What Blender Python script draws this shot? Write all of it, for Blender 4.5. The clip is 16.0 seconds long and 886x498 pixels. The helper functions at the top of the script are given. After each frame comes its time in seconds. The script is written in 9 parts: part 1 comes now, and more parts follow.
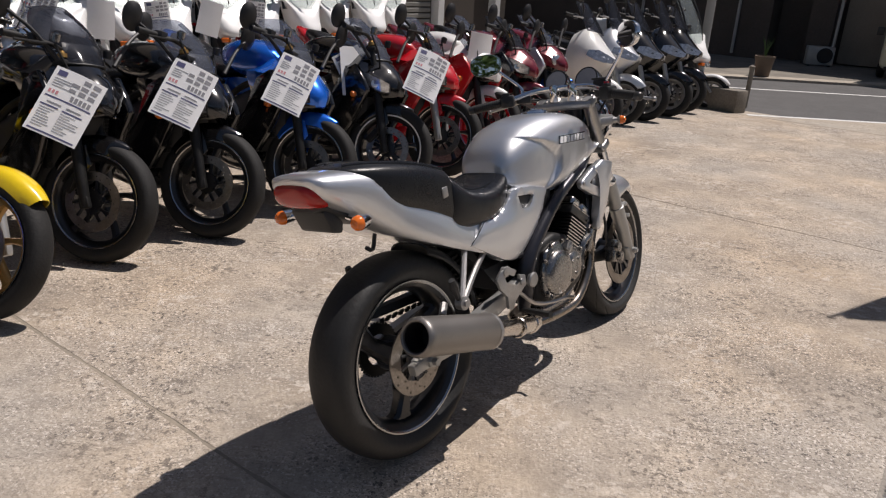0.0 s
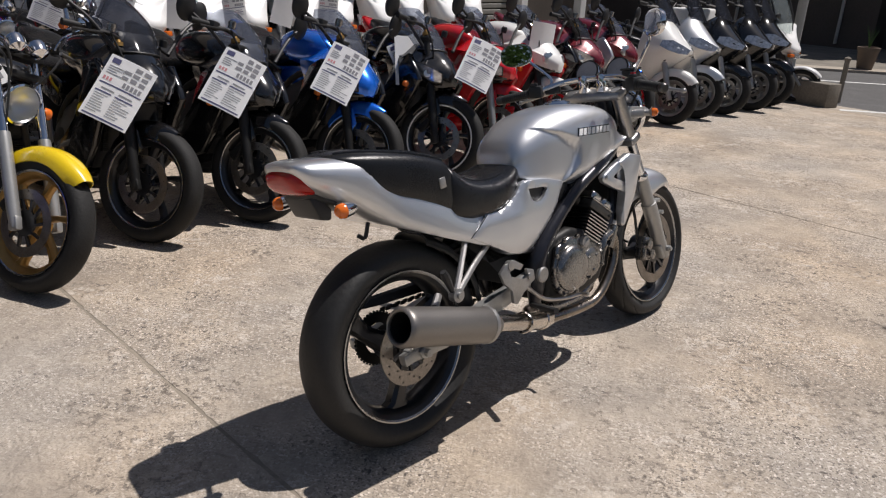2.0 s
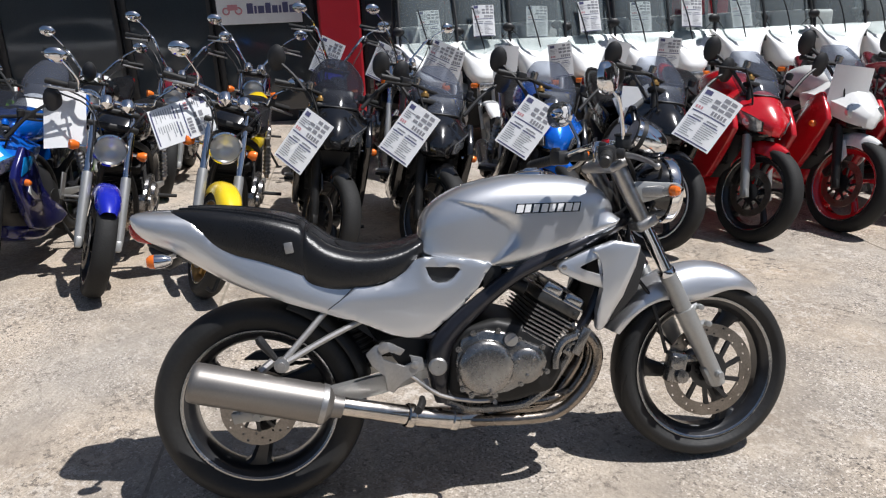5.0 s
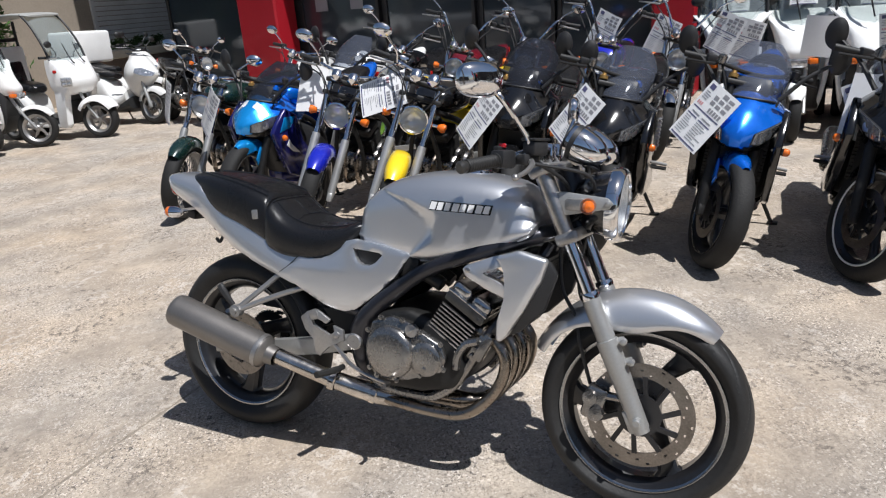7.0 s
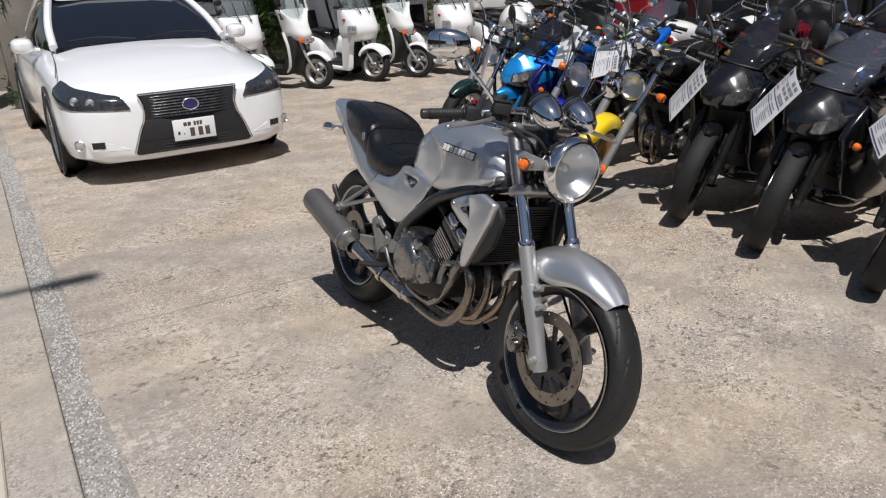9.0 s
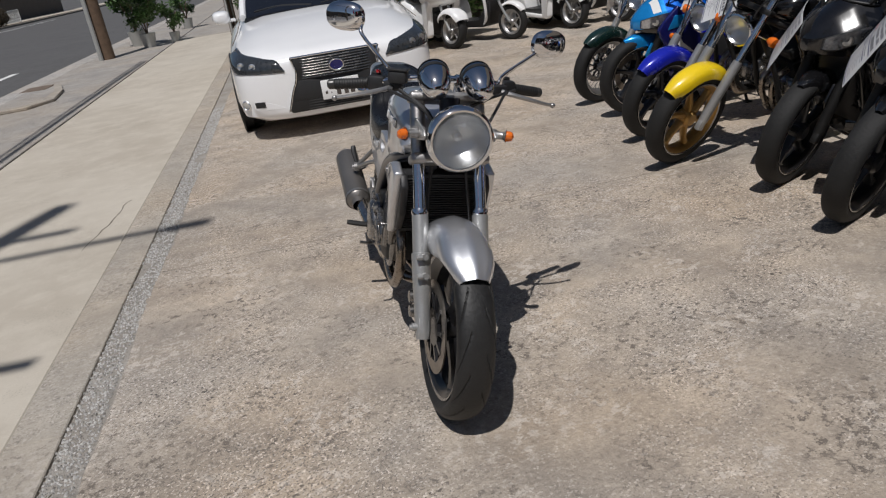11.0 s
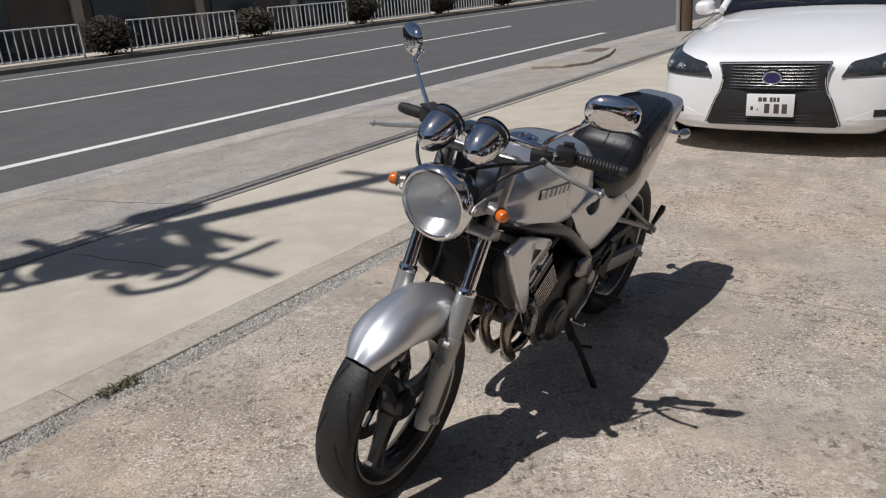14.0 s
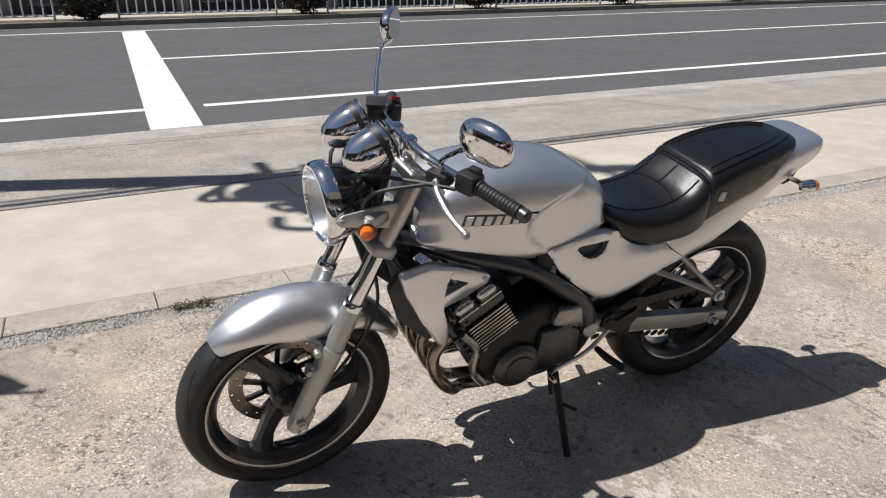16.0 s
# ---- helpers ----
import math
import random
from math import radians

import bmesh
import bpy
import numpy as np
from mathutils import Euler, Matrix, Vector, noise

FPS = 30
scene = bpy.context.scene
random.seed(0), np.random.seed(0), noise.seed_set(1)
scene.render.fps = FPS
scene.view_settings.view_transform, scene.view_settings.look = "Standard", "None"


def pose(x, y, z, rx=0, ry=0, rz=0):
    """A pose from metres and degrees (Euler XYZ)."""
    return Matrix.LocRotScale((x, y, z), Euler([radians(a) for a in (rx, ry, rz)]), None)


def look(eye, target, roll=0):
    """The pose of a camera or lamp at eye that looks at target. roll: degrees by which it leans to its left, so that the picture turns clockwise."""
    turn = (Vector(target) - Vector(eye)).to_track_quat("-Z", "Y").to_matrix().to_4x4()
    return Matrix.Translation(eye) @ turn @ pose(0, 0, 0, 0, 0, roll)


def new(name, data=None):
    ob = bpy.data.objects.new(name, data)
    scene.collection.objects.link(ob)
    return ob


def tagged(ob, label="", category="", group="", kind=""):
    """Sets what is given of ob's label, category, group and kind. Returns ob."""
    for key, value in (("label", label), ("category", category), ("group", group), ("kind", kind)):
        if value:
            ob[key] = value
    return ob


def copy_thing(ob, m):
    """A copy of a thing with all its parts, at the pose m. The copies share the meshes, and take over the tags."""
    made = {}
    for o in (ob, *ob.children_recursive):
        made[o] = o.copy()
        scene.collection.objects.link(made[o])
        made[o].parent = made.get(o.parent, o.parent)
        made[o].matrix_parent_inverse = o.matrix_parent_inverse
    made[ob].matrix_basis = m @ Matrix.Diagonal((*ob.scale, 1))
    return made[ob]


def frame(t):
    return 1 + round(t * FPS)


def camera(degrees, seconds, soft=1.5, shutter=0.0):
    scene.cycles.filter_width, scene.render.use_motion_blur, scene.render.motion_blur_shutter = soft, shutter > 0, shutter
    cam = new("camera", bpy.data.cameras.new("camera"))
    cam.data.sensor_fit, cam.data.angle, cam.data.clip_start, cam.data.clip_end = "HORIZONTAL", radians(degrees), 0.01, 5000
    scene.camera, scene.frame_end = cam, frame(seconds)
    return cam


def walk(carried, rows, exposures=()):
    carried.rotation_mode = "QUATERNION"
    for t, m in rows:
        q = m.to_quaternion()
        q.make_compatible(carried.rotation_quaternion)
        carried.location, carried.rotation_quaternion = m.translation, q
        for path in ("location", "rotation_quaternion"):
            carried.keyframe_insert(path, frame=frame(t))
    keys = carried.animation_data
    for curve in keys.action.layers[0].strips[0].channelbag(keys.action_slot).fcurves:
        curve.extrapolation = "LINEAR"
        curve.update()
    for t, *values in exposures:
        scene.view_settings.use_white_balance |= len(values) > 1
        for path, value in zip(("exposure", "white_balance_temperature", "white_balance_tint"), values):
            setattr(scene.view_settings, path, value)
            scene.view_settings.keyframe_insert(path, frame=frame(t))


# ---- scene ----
cam = camera(62.4, 16.0, 1.2)
PATH = [
    (0, (0.162, -0.075, 1.407), (0.04, 1.795, 0.709), 3.2),
    (0.5, (-0.098, -0.087, 1.42), (-0.037, 1.788, 0.725), 3.0),
    (1, (-0.144, -0.091, 1.403), (-0.107, 1.781, 0.699), 1.4),
    (1.5, (0.076, -0.06, 1.403), (0.033, 1.811, 0.697), 3.7),
    (2, (0.427, -0.019, 1.413), (0.07, 1.808, 0.681), 2.6),
    (2.5, (0.663, 0.1, 1.417), (0.11, 1.905, 0.757), 2.0),
    (3, (0.918, 0.207, 1.427), (0.01, 1.856, 0.751), 1.0),
    (3.5, (1.273, 0.338, 1.454), (0.071, 1.789, 0.783), 0.8),
    (3.7, (1.371, 0.417, 1.44), (0.14, 1.863, 0.812), 0.0),
    (5.8, (2.111, 1.525, 1.459), (0.436, 2.413, 0.823), -1.8),
    (6, (2.198, 1.652, 1.461), (0.46, 2.415, 0.83), -1.6),
    (6.5, (2.367, 1.997, 1.45), (0.53, 2.396, 0.768), -4.4),
    (7, (2.452, 2.328, 1.459), (0.576, 2.552, 0.804), -4.6),
    (7.5, (2.651, 2.684, 1.463), (0.769, 2.571, 0.797), -3.0),
    (8, (2.722, 3.001, 1.443), (0.88, 2.697, 0.728), -4.0),
    (8.5, (2.734, 3.293, 1.462), (0.889, 2.851, 0.829), -4.9),
    (9, (2.726, 3.643, 1.447), (1.035, 2.835, 0.749), -2.5),
    (9.2, (2.685, 3.763, 1.441), (1.046, 2.854, 0.743), -4.7),
    (11.3, (1.915, 4.734, 1.416), (0.789, 3.247, 0.694), -6.0),
    (11.5, (1.795, 4.781, 1.41), (0.758, 3.215, 0.724), -4.3),
    (12, (1.505, 4.796, 1.393), (0.738, 3.093, 0.678), -6.4),
    (12.5, (1.259, 4.787, 1.397), (0.688, 3.007, 0.687), -6.7),
    (13, (0.992, 4.856, 1.39), (0.62, 3.016, 0.7), -5.4),
    (13.5, (0.694, 4.943, 1.384), (0.617, 3.064, 0.705), -5.9),
    (14, (0.414, 4.885, 1.387), (0.538, 3.006, 0.713), -4.4),
    (14.5, (0.134, 4.811, 1.381), (0.511, 2.965, 0.71), -4.2),
    (15, (-0.182, 4.723, 1.378), (0.443, 2.954, 0.686), -2.0),
    (15.5, (-0.38, 4.534, 1.382), (0.412, 2.843, 0.665), -0.0),
    (16, (-0.582, 4.354, 1.391), (0.389, 2.759, 0.674), -0.2),
]
walk(cam, [(t, look(eye, target, roll)) for t, eye, target, roll in PATH],
     [(0, -0.28, 6750, 14), (2, -0.25, 6600, 12), (3.5, -0.14, 6350, 10), (6, 0.12, 6200, 9), (8, -0.08, 6180, 9), (9.2, -0.3, 6350, 10), (11.3, -0.66, 6350, 10),
      (13, -0.62, 6350, 10), (14.5, -0.34, 6350, 10), (16, -0.03, 6350, 10)])

from mathutils.bvhtree import BVHTree

# ---- light ----
SUN = Vector((0.354, 0.266, 0.896)).normalized()
world = bpy.data.worlds.new("sky")
scene.world = world
world.use_nodes = True
wn = world.node_tree
bg = wn.nodes["Background"]
sky = wn.nodes.new("ShaderNodeTexSky")
sky.sky_type = "NISHITA"
sky.sun_disc = False
sky.sun_elevation = math.asin(SUN.z)
sky.sun_rotation = math.atan2(SUN.x, SUN.y)
wn.links.new(sky.outputs[0], bg.inputs[0])
bg.inputs[1].default_value = 0.058
sun_data = bpy.data.lights.new("sun", "SUN")
sun_data.energy, sun_data.angle, sun_data.color = 5.0, radians(0.53), (1.0, 0.962, 0.93)
sun = new("sun", sun_data)
sun.rotation_euler = SUN.to_track_quat("Z", "Y").to_euler()
scene.view_settings.exposure = 0.0

# ---- axes of the place: s runs along the road, p across it towards the road ----
RX, RY = 0.839, -0.545


def W(p, s, z=0.0):
    return Vector((p * RX - s * RY, p * RY + s * RX, z))


A_P, A_S = Vector((RX, RY, 0)), Vector((-RY, RX, 0))
HEAD_S = -33.0          # turn of a thing whose front looks along +s
HEAD_P = -123.0         # turn of a thing whose front looks along +p


# ---- materials ----
def lin(c):
    return tuple(c) + (1.0,) if len(c) == 3 else c


def surf(name, color, rough=0.5, metal=0.0, var=0.12, scale=6.0, fine=60.0, bump=0.0, coat=0.0, spec=0.5,
         rough_var=0.1, dust=0.0, object_random=0.0):
    """Surface with two scales of variation in colour and gloss, and fine relief."""
    m = bpy.data.materials.new(name)
    m.use_nodes = True
    nt = m.node_tree
    n, l = nt.nodes, nt.links
    b = n["Principled BSDF"]
    tc = n.new("ShaderNodeTexCoord")
    big = n.new("ShaderNodeTexNoise")
    big.inputs["Scale"].default_value, big.inputs["Detail"].default_value = scale, 4
    small = n.new("ShaderNodeTexNoise")
    small.inputs["Scale"].default_value, small.inputs["Detail"].default_value = fine, 3
    l.new(tc.outputs["Object"], big.inputs["Vector"])
    l.new(tc.outputs["Object"], small.inputs["Vector"])
    mixn = n.new("ShaderNodeMath")
    mixn.operation = "MULTIPLY_ADD"
    mixn.inputs[1].default_value = 0.4
    l.new(small.outputs["Fac"], mixn.inputs[0])
    half = n.new("ShaderNodeMath")
    half.operation = "MULTIPLY"
    half.inputs[1].default_value = 0.6
    l.new(big.outputs["Fac"], half.inputs[0])
    l.new(half.outputs[0], mixn.inputs[2])
    ramp = n.new("ShaderNodeValToRGB")
    ramp.color_ramp.elements[0].position, ramp.color_ramp.elements[1].position = 0.3, 0.7
    ramp.color_ramp.elements[0].color = lin([c * (1 - var) for c in color[:3]])
    ramp.color_ramp.elements[1].color = lin([min(1, c * (1 + var) + dust) for c in color[:3]])
    l.new(mixn.outputs[0], ramp.inputs[0])
    out = ramp.outputs[0]
    if object_random:
        info = n.new("ShaderNodeObjectInfo")
        hsv = n.new("ShaderNodeHueSaturation")
        mr = n.new("ShaderNodeMapRange")
        mr.inputs[3].default_value, mr.inputs[4].default_value = 1 - object_random, 1 + object_random
        l.new(info.outputs["Random"], mr.inputs[0])
        l.new(mr.outputs[0], hsv.inputs["Value"])
        l.new(out, hsv.inputs["Color"])
        out = hsv.outputs[0]
    l.new(out, b.inputs["Base Color"])
    rr = n.new("ShaderNodeMapRange")
    rr.inputs[3].default_value, rr.inputs[4].default_value = max(0.0, rough - rough_var), min(1.0, rough + rough_var)
    l.new(mixn.outputs[0], rr.inputs[0])
    l.new(rr.outputs[0], b.inputs["Roughness"])
    b.inputs["Metallic"].default_value = metal
    b.inputs["Specular IOR Level"].default_value = spec
    b.inputs["Coat Weight"].default_value = coat
    b.inputs["Coat Roughness"].default_value = 0.06
    if bump:
        bp = n.new("ShaderNodeBump")
        bp.inputs["Strength"].default_value, bp.inputs["Distance"].default_value = bump, 0.01
        l.new(small.outputs["Fac"], bp.inputs["Height"])
        l.new(bp.outputs[0], b.inputs["Normal"])
    return m


def glassy(name, color, rough=0.02, tint_alpha=0.25, tint=None):
    """Clear or smoked sheet: partly clear, with a glossy face."""
    m = bpy.data.materials.new(name)
    m.use_nodes = True
    n, l = m.node_tree.nodes, m.node_tree.links
    b = n["Principled BSDF"]
    b.inputs["Base Color"].default_value = lin(color)
    b.inputs["Roughness"].default_value = rough
    tr = n.new("ShaderNodeBsdfTransparent")
    tr.inputs[0].default_value = lin(tint or [min(1, c * 0.4 + 0.6) for c in color])
    mx = n.new("ShaderNodeMixShader")
    mx.inputs[0].default_value = tint_alpha
    l.new(tr.outputs[0], mx.inputs[1])
    l.new(b.outputs[0], mx.inputs[2])
    l.new(mx.outputs[0], n["Material Output"].inputs[0])
    return m


def ground_mat(name, base, dark, light, stone=0.0, grit=70.0, bump=0.35, stain=0.5, rough=0.85, wear=0.0):
    """Weathered concrete or asphalt at real size: broad stains, worn blotches, exposed grit."""
    m = bpy.data.materials.new(name)
    m.use_nodes = True
    n, l = m.node_tree.nodes, m.node_tree.links
    b = n["Principled BSDF"]
    tc = n.new("ShaderNodeTexCoord")

    def noise_at(scale, detail=5, rough_=0.6):
        t = n.new("ShaderNodeTexNoise")
        t.inputs["Scale"].default_value, t.inputs["Detail"].default_value = scale, detail
        t.inputs["Roughness"].default_value = rough_
        l.new(tc.outputs["Object"], t.inputs["Vector"])
        return t.outputs["Fac"]

    def ramp(sock, p0, p1, c0, c1):
        r = n.new("ShaderNodeValToRGB")
        r.color_ramp.elements[0].position, r.color_ramp.elements[1].position = p0, p1
        r.color_ramp.elements[0].color, r.color_ramp.elements[1].color = lin(c0), lin(c1)
        l.new(sock, r.inputs[0])
        return r.outputs[0]

    def mix(kind, fac, a, c):
        x = n.new("ShaderNodeMix")
        x.data_type, x.blend_type = "RGBA", kind
        if isinstance(fac, float):
            x.inputs[0].default_value = fac
        else:
            l.new(fac, x.inputs[0])
        for sock, v in ((x.inputs[6], a), (x.inputs[7], c)):
            if isinstance(v, tuple):
                sock.default_value = lin(v)
            else:
                l.new(v, sock)
        return x.outputs[2]

    broad = ramp(noise_at(0.55, 4), 0.35, 0.68, dark, base)
    col = mix("MIX", stain, (base[0], base[1], base[2]), broad)
    blot = ramp(noise_at(3.2, 6, 0.7), 0.46, 0.62, (0, 0, 0), (1, 1, 1))
    col = mix("MIX", blot, col, mix("MIX", 0.45, col, light))
    patch = ramp(noise_at(1.7, 8, 0.75), 0.52, 0.6, (0, 0, 0), (1, 1, 1))
    gritn = noise_at(grit, 3, 0.7)
    spots = ramp(gritn, 0.56, 0.66, (0, 0, 0), (1, 1, 1))
    amount = mix("MULTIPLY", 1.0, spots, patch)
    col = mix("MIX", amount, col, (dark[0] * 0.55, dark[1] * 0.55, dark[2] * 0.55))
    if wear:
        zone = ramp(noise_at(1.1, 8, 0.7), 0.42, 0.56, (0.08, 0.08, 0.08), (1, 1, 1))
        clump = mix("MULTIPLY", 1.0, zone, ramp(noise_at(5.5, 5, 0.7), 0.44, 0.58, (0.1, 0.1, 0.1), (1, 1, 1)))
        grime = ramp(noise_at(2.1, 9, 0.74), 0.40, 0.62, (0.74, 0.735, 0.73), (1.10, 1.09, 1.07))
        col = mix("MULTIPLY", 0.85 * wear, col, grime)
        warm = ramp(noise_at(1.3, 6, 0.65), 0.48, 0.66, (1, 1, 1), (1.02, 0.98, 0.93))
        col = mix("MULTIPLY", wear, col, warm)
        mott = ramp(noise_at(34.0, 6, 0.8), 0.36, 0.64, (0.84, 0.83, 0.82), (1.10, 1.10, 1.10))
        col = mix("MULTIPLY", 0.8 * wear, col, mott)
        chips = ramp(noise_at(75.0, 2, 0.6), 0.575, 0.61, (0, 0, 0), (0.7 * wear, 0.7 * wear, 0.7 * wear))
        col = mix("MIX", mix("MULTIPLY", 1.0, chips, zone), col, (light[0] * 1.4, light[1] * 1.4, light[2] * 1.45))
        pits = ramp(noise_at(46.0, 3, 0.6), 0.575, 0.60, (0, 0, 0), (wear, wear, wear))
        col = mix("MIX", mix("MULTIPLY", 1.0, pits, clump), col, (dark[0] * 0.3, dark[1] * 0.3, dark[2] * 0.32))
        tan = ramp(noise_at(0.8, 7, 0.62), 0.40, 0.66, (0.93, 0.95, 0.985), (1.06, 0.985, 0.90))
        col = mix("MULTIPLY", wear, col, tan)
        flake_at = mix("MULTIPLY", 1.0, ramp(noise_at(1.9, 7, 0.72), 0.49, 0.60, (0.0, 0.0, 0.0), (1, 1, 1)), ramp(noise_at(26.0, 5, 0.72), 0.545, 0.575, (0, 0, 0), (wear, wear, wear)))
        col = mix("MIX", flake_at, col, (dark[0] * 0.5, dark[1] * 0.49, dark[2] * 0.5))
        skin = mix("MULTIPLY", 1.0, ramp(noise_at(2.6, 6, 0.7), 0.50, 0.60, (0.0, 0.0, 0.0), (1, 1, 1)), ramp(noise_at(19.0, 5, 0.75), 0.50, 0.56, (0, 0, 0), (0.55 * wear, 0.55 * wear, 0.55 * wear)))
        col = mix("MIX", skin, col, (light[0] * 1.18, light[1] * 1.19, light[2] * 1.24))
        fine_pits = ramp(noise_at(125.0, 2, 0.5), 0.575, 0.615, (0, 0, 0), (wear, wear, wear))
        col = mix("MIX", mix("MULTIPLY", 1.0, fine_pits, zone), col, (dark[0] * 0.5, dark[1] * 0.5, dark[2] * 0.52))
    vor = n.new("ShaderNodeTexVoronoi")
    vor.inputs["Scale"].default_value = grit * 1.3
    l.new(tc.outputs["Object"], vor.inputs["Vector"])
    peb = ramp(vor.outputs["Distance"], 0.12, 0.4, (1, 1, 1), (0, 0, 0))
    pale = mix("MULTIPLY", 1.0, peb, ramp(noise_at(9, 4), 0.5, 0.66, (0, 0, 0), (0.7, 0.7, 0.7)))
    col = mix("MIX", pale, col, (light[0] * 1.1, light[1] * 1.1, light[2] * 1.12))
    l.new(col, b.inputs["Base Color"])
    b.inputs["Roughness"].default_value = rough
    b.inputs["Specular IOR Level"].default_value = 0.3
    bp = n.new("ShaderNodeBump")
    bp.inputs["Strength"].default_value, bp.inputs["Distance"].default_value = bump, 0.012
    hsum = n.new("ShaderNodeMath")
    hsum.operation = "ADD"
    l.new(gritn, hsum.inputs[0])
    l.new(noise_at(grit * 0.25, 5), hsum.inputs[1])
    height = hsum.outputs[0]
    if wear:
        dent = n.new("ShaderNodeMath")
        dent.operation = "MULTIPLY_ADD"
        dent.inputs[1].default_value = -0.55
        l.new(flake_at, dent.inputs[0])
        l.new(height, dent.inputs[2])
        height = dent.outputs[0]
    l.new(height, bp.inputs["Height"])
    l.new(bp.outputs[0], b.inputs["Normal"])
    return m


def stones_mat(name, dark, light):
    """Loose stones, each with a tone of its own."""
    m = bpy.data.materials.new(name)
    m.use_nodes = True
    n, l = m.node_tree.nodes, m.node_tree.links
    g = n.new("ShaderNodeNewGeometry")
    r = n.new("ShaderNodeValToRGB")
    r.color_ramp.elements[0].color, r.color_ramp.elements[1].color = lin(dark), lin(light)
    l.new(g.outputs["Random Per Island"], r.inputs[0])
    l.new(r.outputs[0], n["Principled BSDF"].inputs["Base Color"])
    n["Principled BSDF"].inputs["Roughness"].default_value = 0.6
    return m


M = {}
M["stones"] = stones_mat("river_stones", (0.2, 0.185, 0.165), (0.6, 0.585, 0.56))
M["lot"] = ground_mat("worn_concrete", (0.52, 0.458, 0.385), (0.385, 0.331, 0.27), (0.60, 0.543, 0.465), grit=62.0, bump=0.6, stain=0.75, wear=1.0)
M["smooth"] = ground_mat("smooth_concrete", (0.55, 0.50, 0.42), (0.43, 0.38, 0.31), (0.60, 0.55, 0.465), grit=120.0, bump=0.12, stain=0.85)
M["kerb"] = ground_mat("kerb_concrete", (0.45, 0.405, 0.34), (0.35, 0.31, 0.26), (0.52, 0.475, 0.41), grit=110.0, bump=0.25, wear=0.6)
M["rough"] = ground_mat("grey_concrete", (0.40, 0.375, 0.34), (0.31, 0.29, 0.26), (0.47, 0.44, 0.40), grit=45.0, bump=0.5, wear=0.7)
M["margin"] = ground_mat("pebbly_margin", (0.47, 0.445, 0.41), (0.36, 0.34, 0.31), (0.60, 0.575, 0.54), grit=48.0, bump=0.7, wear=0.6)
M["gravel"] = ground_mat("exposed_gravel", (0.34, 0.31, 0.27), (0.22, 0.20, 0.17), (0.5, 0.47, 0.43), grit=55.0, bump=1.0, stain=0.4)
M["asphalt"] = ground_mat("asphalt", (0.115, 0.113, 0.112), (0.085, 0.083, 0.082), (0.14, 0.138, 0.136), grit=90.0, bump=0.35)
M["paint"] = ground_mat("road_paint", (0.74, 0.74, 0.72), (0.6, 0.6, 0.58), (0.8, 0.8, 0.78), grit=60.0, bump=0.2)
M["joint"] = surf("dirt_joint", (0.12, 0.1, 0.078), 0.95, var=0.4, fine=40)
M["joint_soft"] = surf("dusty_joint", (0.28, 0.24, 0.19), 0.95, var=0.35, scale=3, fine=40, bump=0.3)
M["lamp_clear"] = surf("clear_headlamp", (0.55, 0.57, 0.6), 0.14, 0.7, var=0.6, scale=38, fine=90, coat=1.0, rough_var=0.06)
M["silver"] = surf("silver_paint", (0.71, 0.72, 0.745), 0.38, 0.85, var=0.03, coat=1.0, fine=400, rough_var=0.05)
M["silver"].node_tree.nodes["Principled BSDF"].inputs["Coat IOR"].default_value = 1.65
M["silver"].node_tree.nodes["Principled BSDF"].inputs["Coat Roughness"].default_value = 0.04
M["black_paint"] = surf("black_paint", (0.008, 0.008, 0.009), 0.16, 0.0, var=0.3, coat=0.8, spec=0.5, rough_var=0.05)
M["frame"] = surf("grey_frame_paint", (0.03, 0.03, 0.037), 0.32, 0.5, var=0.15, coat=0.4)
M["rubber"] = surf("tyre_rubber", (0.0135, 0.0133, 0.013), 0.58, 0.0, var=0.35, scale=4, fine=80, bump=0.12, dust=0.003, spec=0.5)
M["old_rubber"] = surf("dusty_rubber", (0.011, 0.0108, 0.0105), 0.75, 0.0, var=0.35, scale=5, fine=90, bump=0.2)
M["vinyl"] = surf("seat_vinyl", (0.009, 0.009, 0.010), 0.28, 0.0, var=0.25, fine=350, bump=0.12)
M["plastic"] = surf("black_plastic", (0.02, 0.02, 0.021), 0.5, 0.0, var=0.3, fine=200, bump=0.05)
M["chrome"] = surf("chrome", (0.82, 0.82, 0.83), 0.06, 1.0, var=0.04, rough_var=0.03)
M["steel"] = surf("worn_steel", (0.46, 0.44, 0.42), 0.32, 1.0, var=0.2, fine=120, rough_var=0.12)
M["pipe"] = surf("heat_tinted_pipe", (0.30, 0.26, 0.22), 0.28, 1.0, var=0.3, scale=9, rough_var=0.12)
M["muffler"] = surf("matt_grey_muffler", (0.24, 0.225, 0.21), 0.42, 0.75, var=0.1, fine=200)
M["alu"] = surf("cast_aluminium", (0.42, 0.41, 0.40), 0.42, 0.85, var=0.18, fine=150, bump=0.06)
M["fork_alu"] = surf("grey_fork_paint", (0.42, 0.42, 0.41), 0.4, 0.6, var=0.1, fine=150)
M["engine"] = surf("engine_grey", (0.30, 0.29, 0.28), 0.26, 0.92, var=0.3, scale=11, fine=90, bump=0.03, rough_var=0.14)
M["polished"] = surf("polished_casting", (0.52, 0.51, 0.50), 0.2, 1.0, var=0.2, scale=14, fine=90, rough_var=0.1)
M["link"] = surf("tinted_link_pipe", (0.60, 0.56, 0.51), 0.2, 1.0, var=0.3, scale=9, rough_var=0.12)
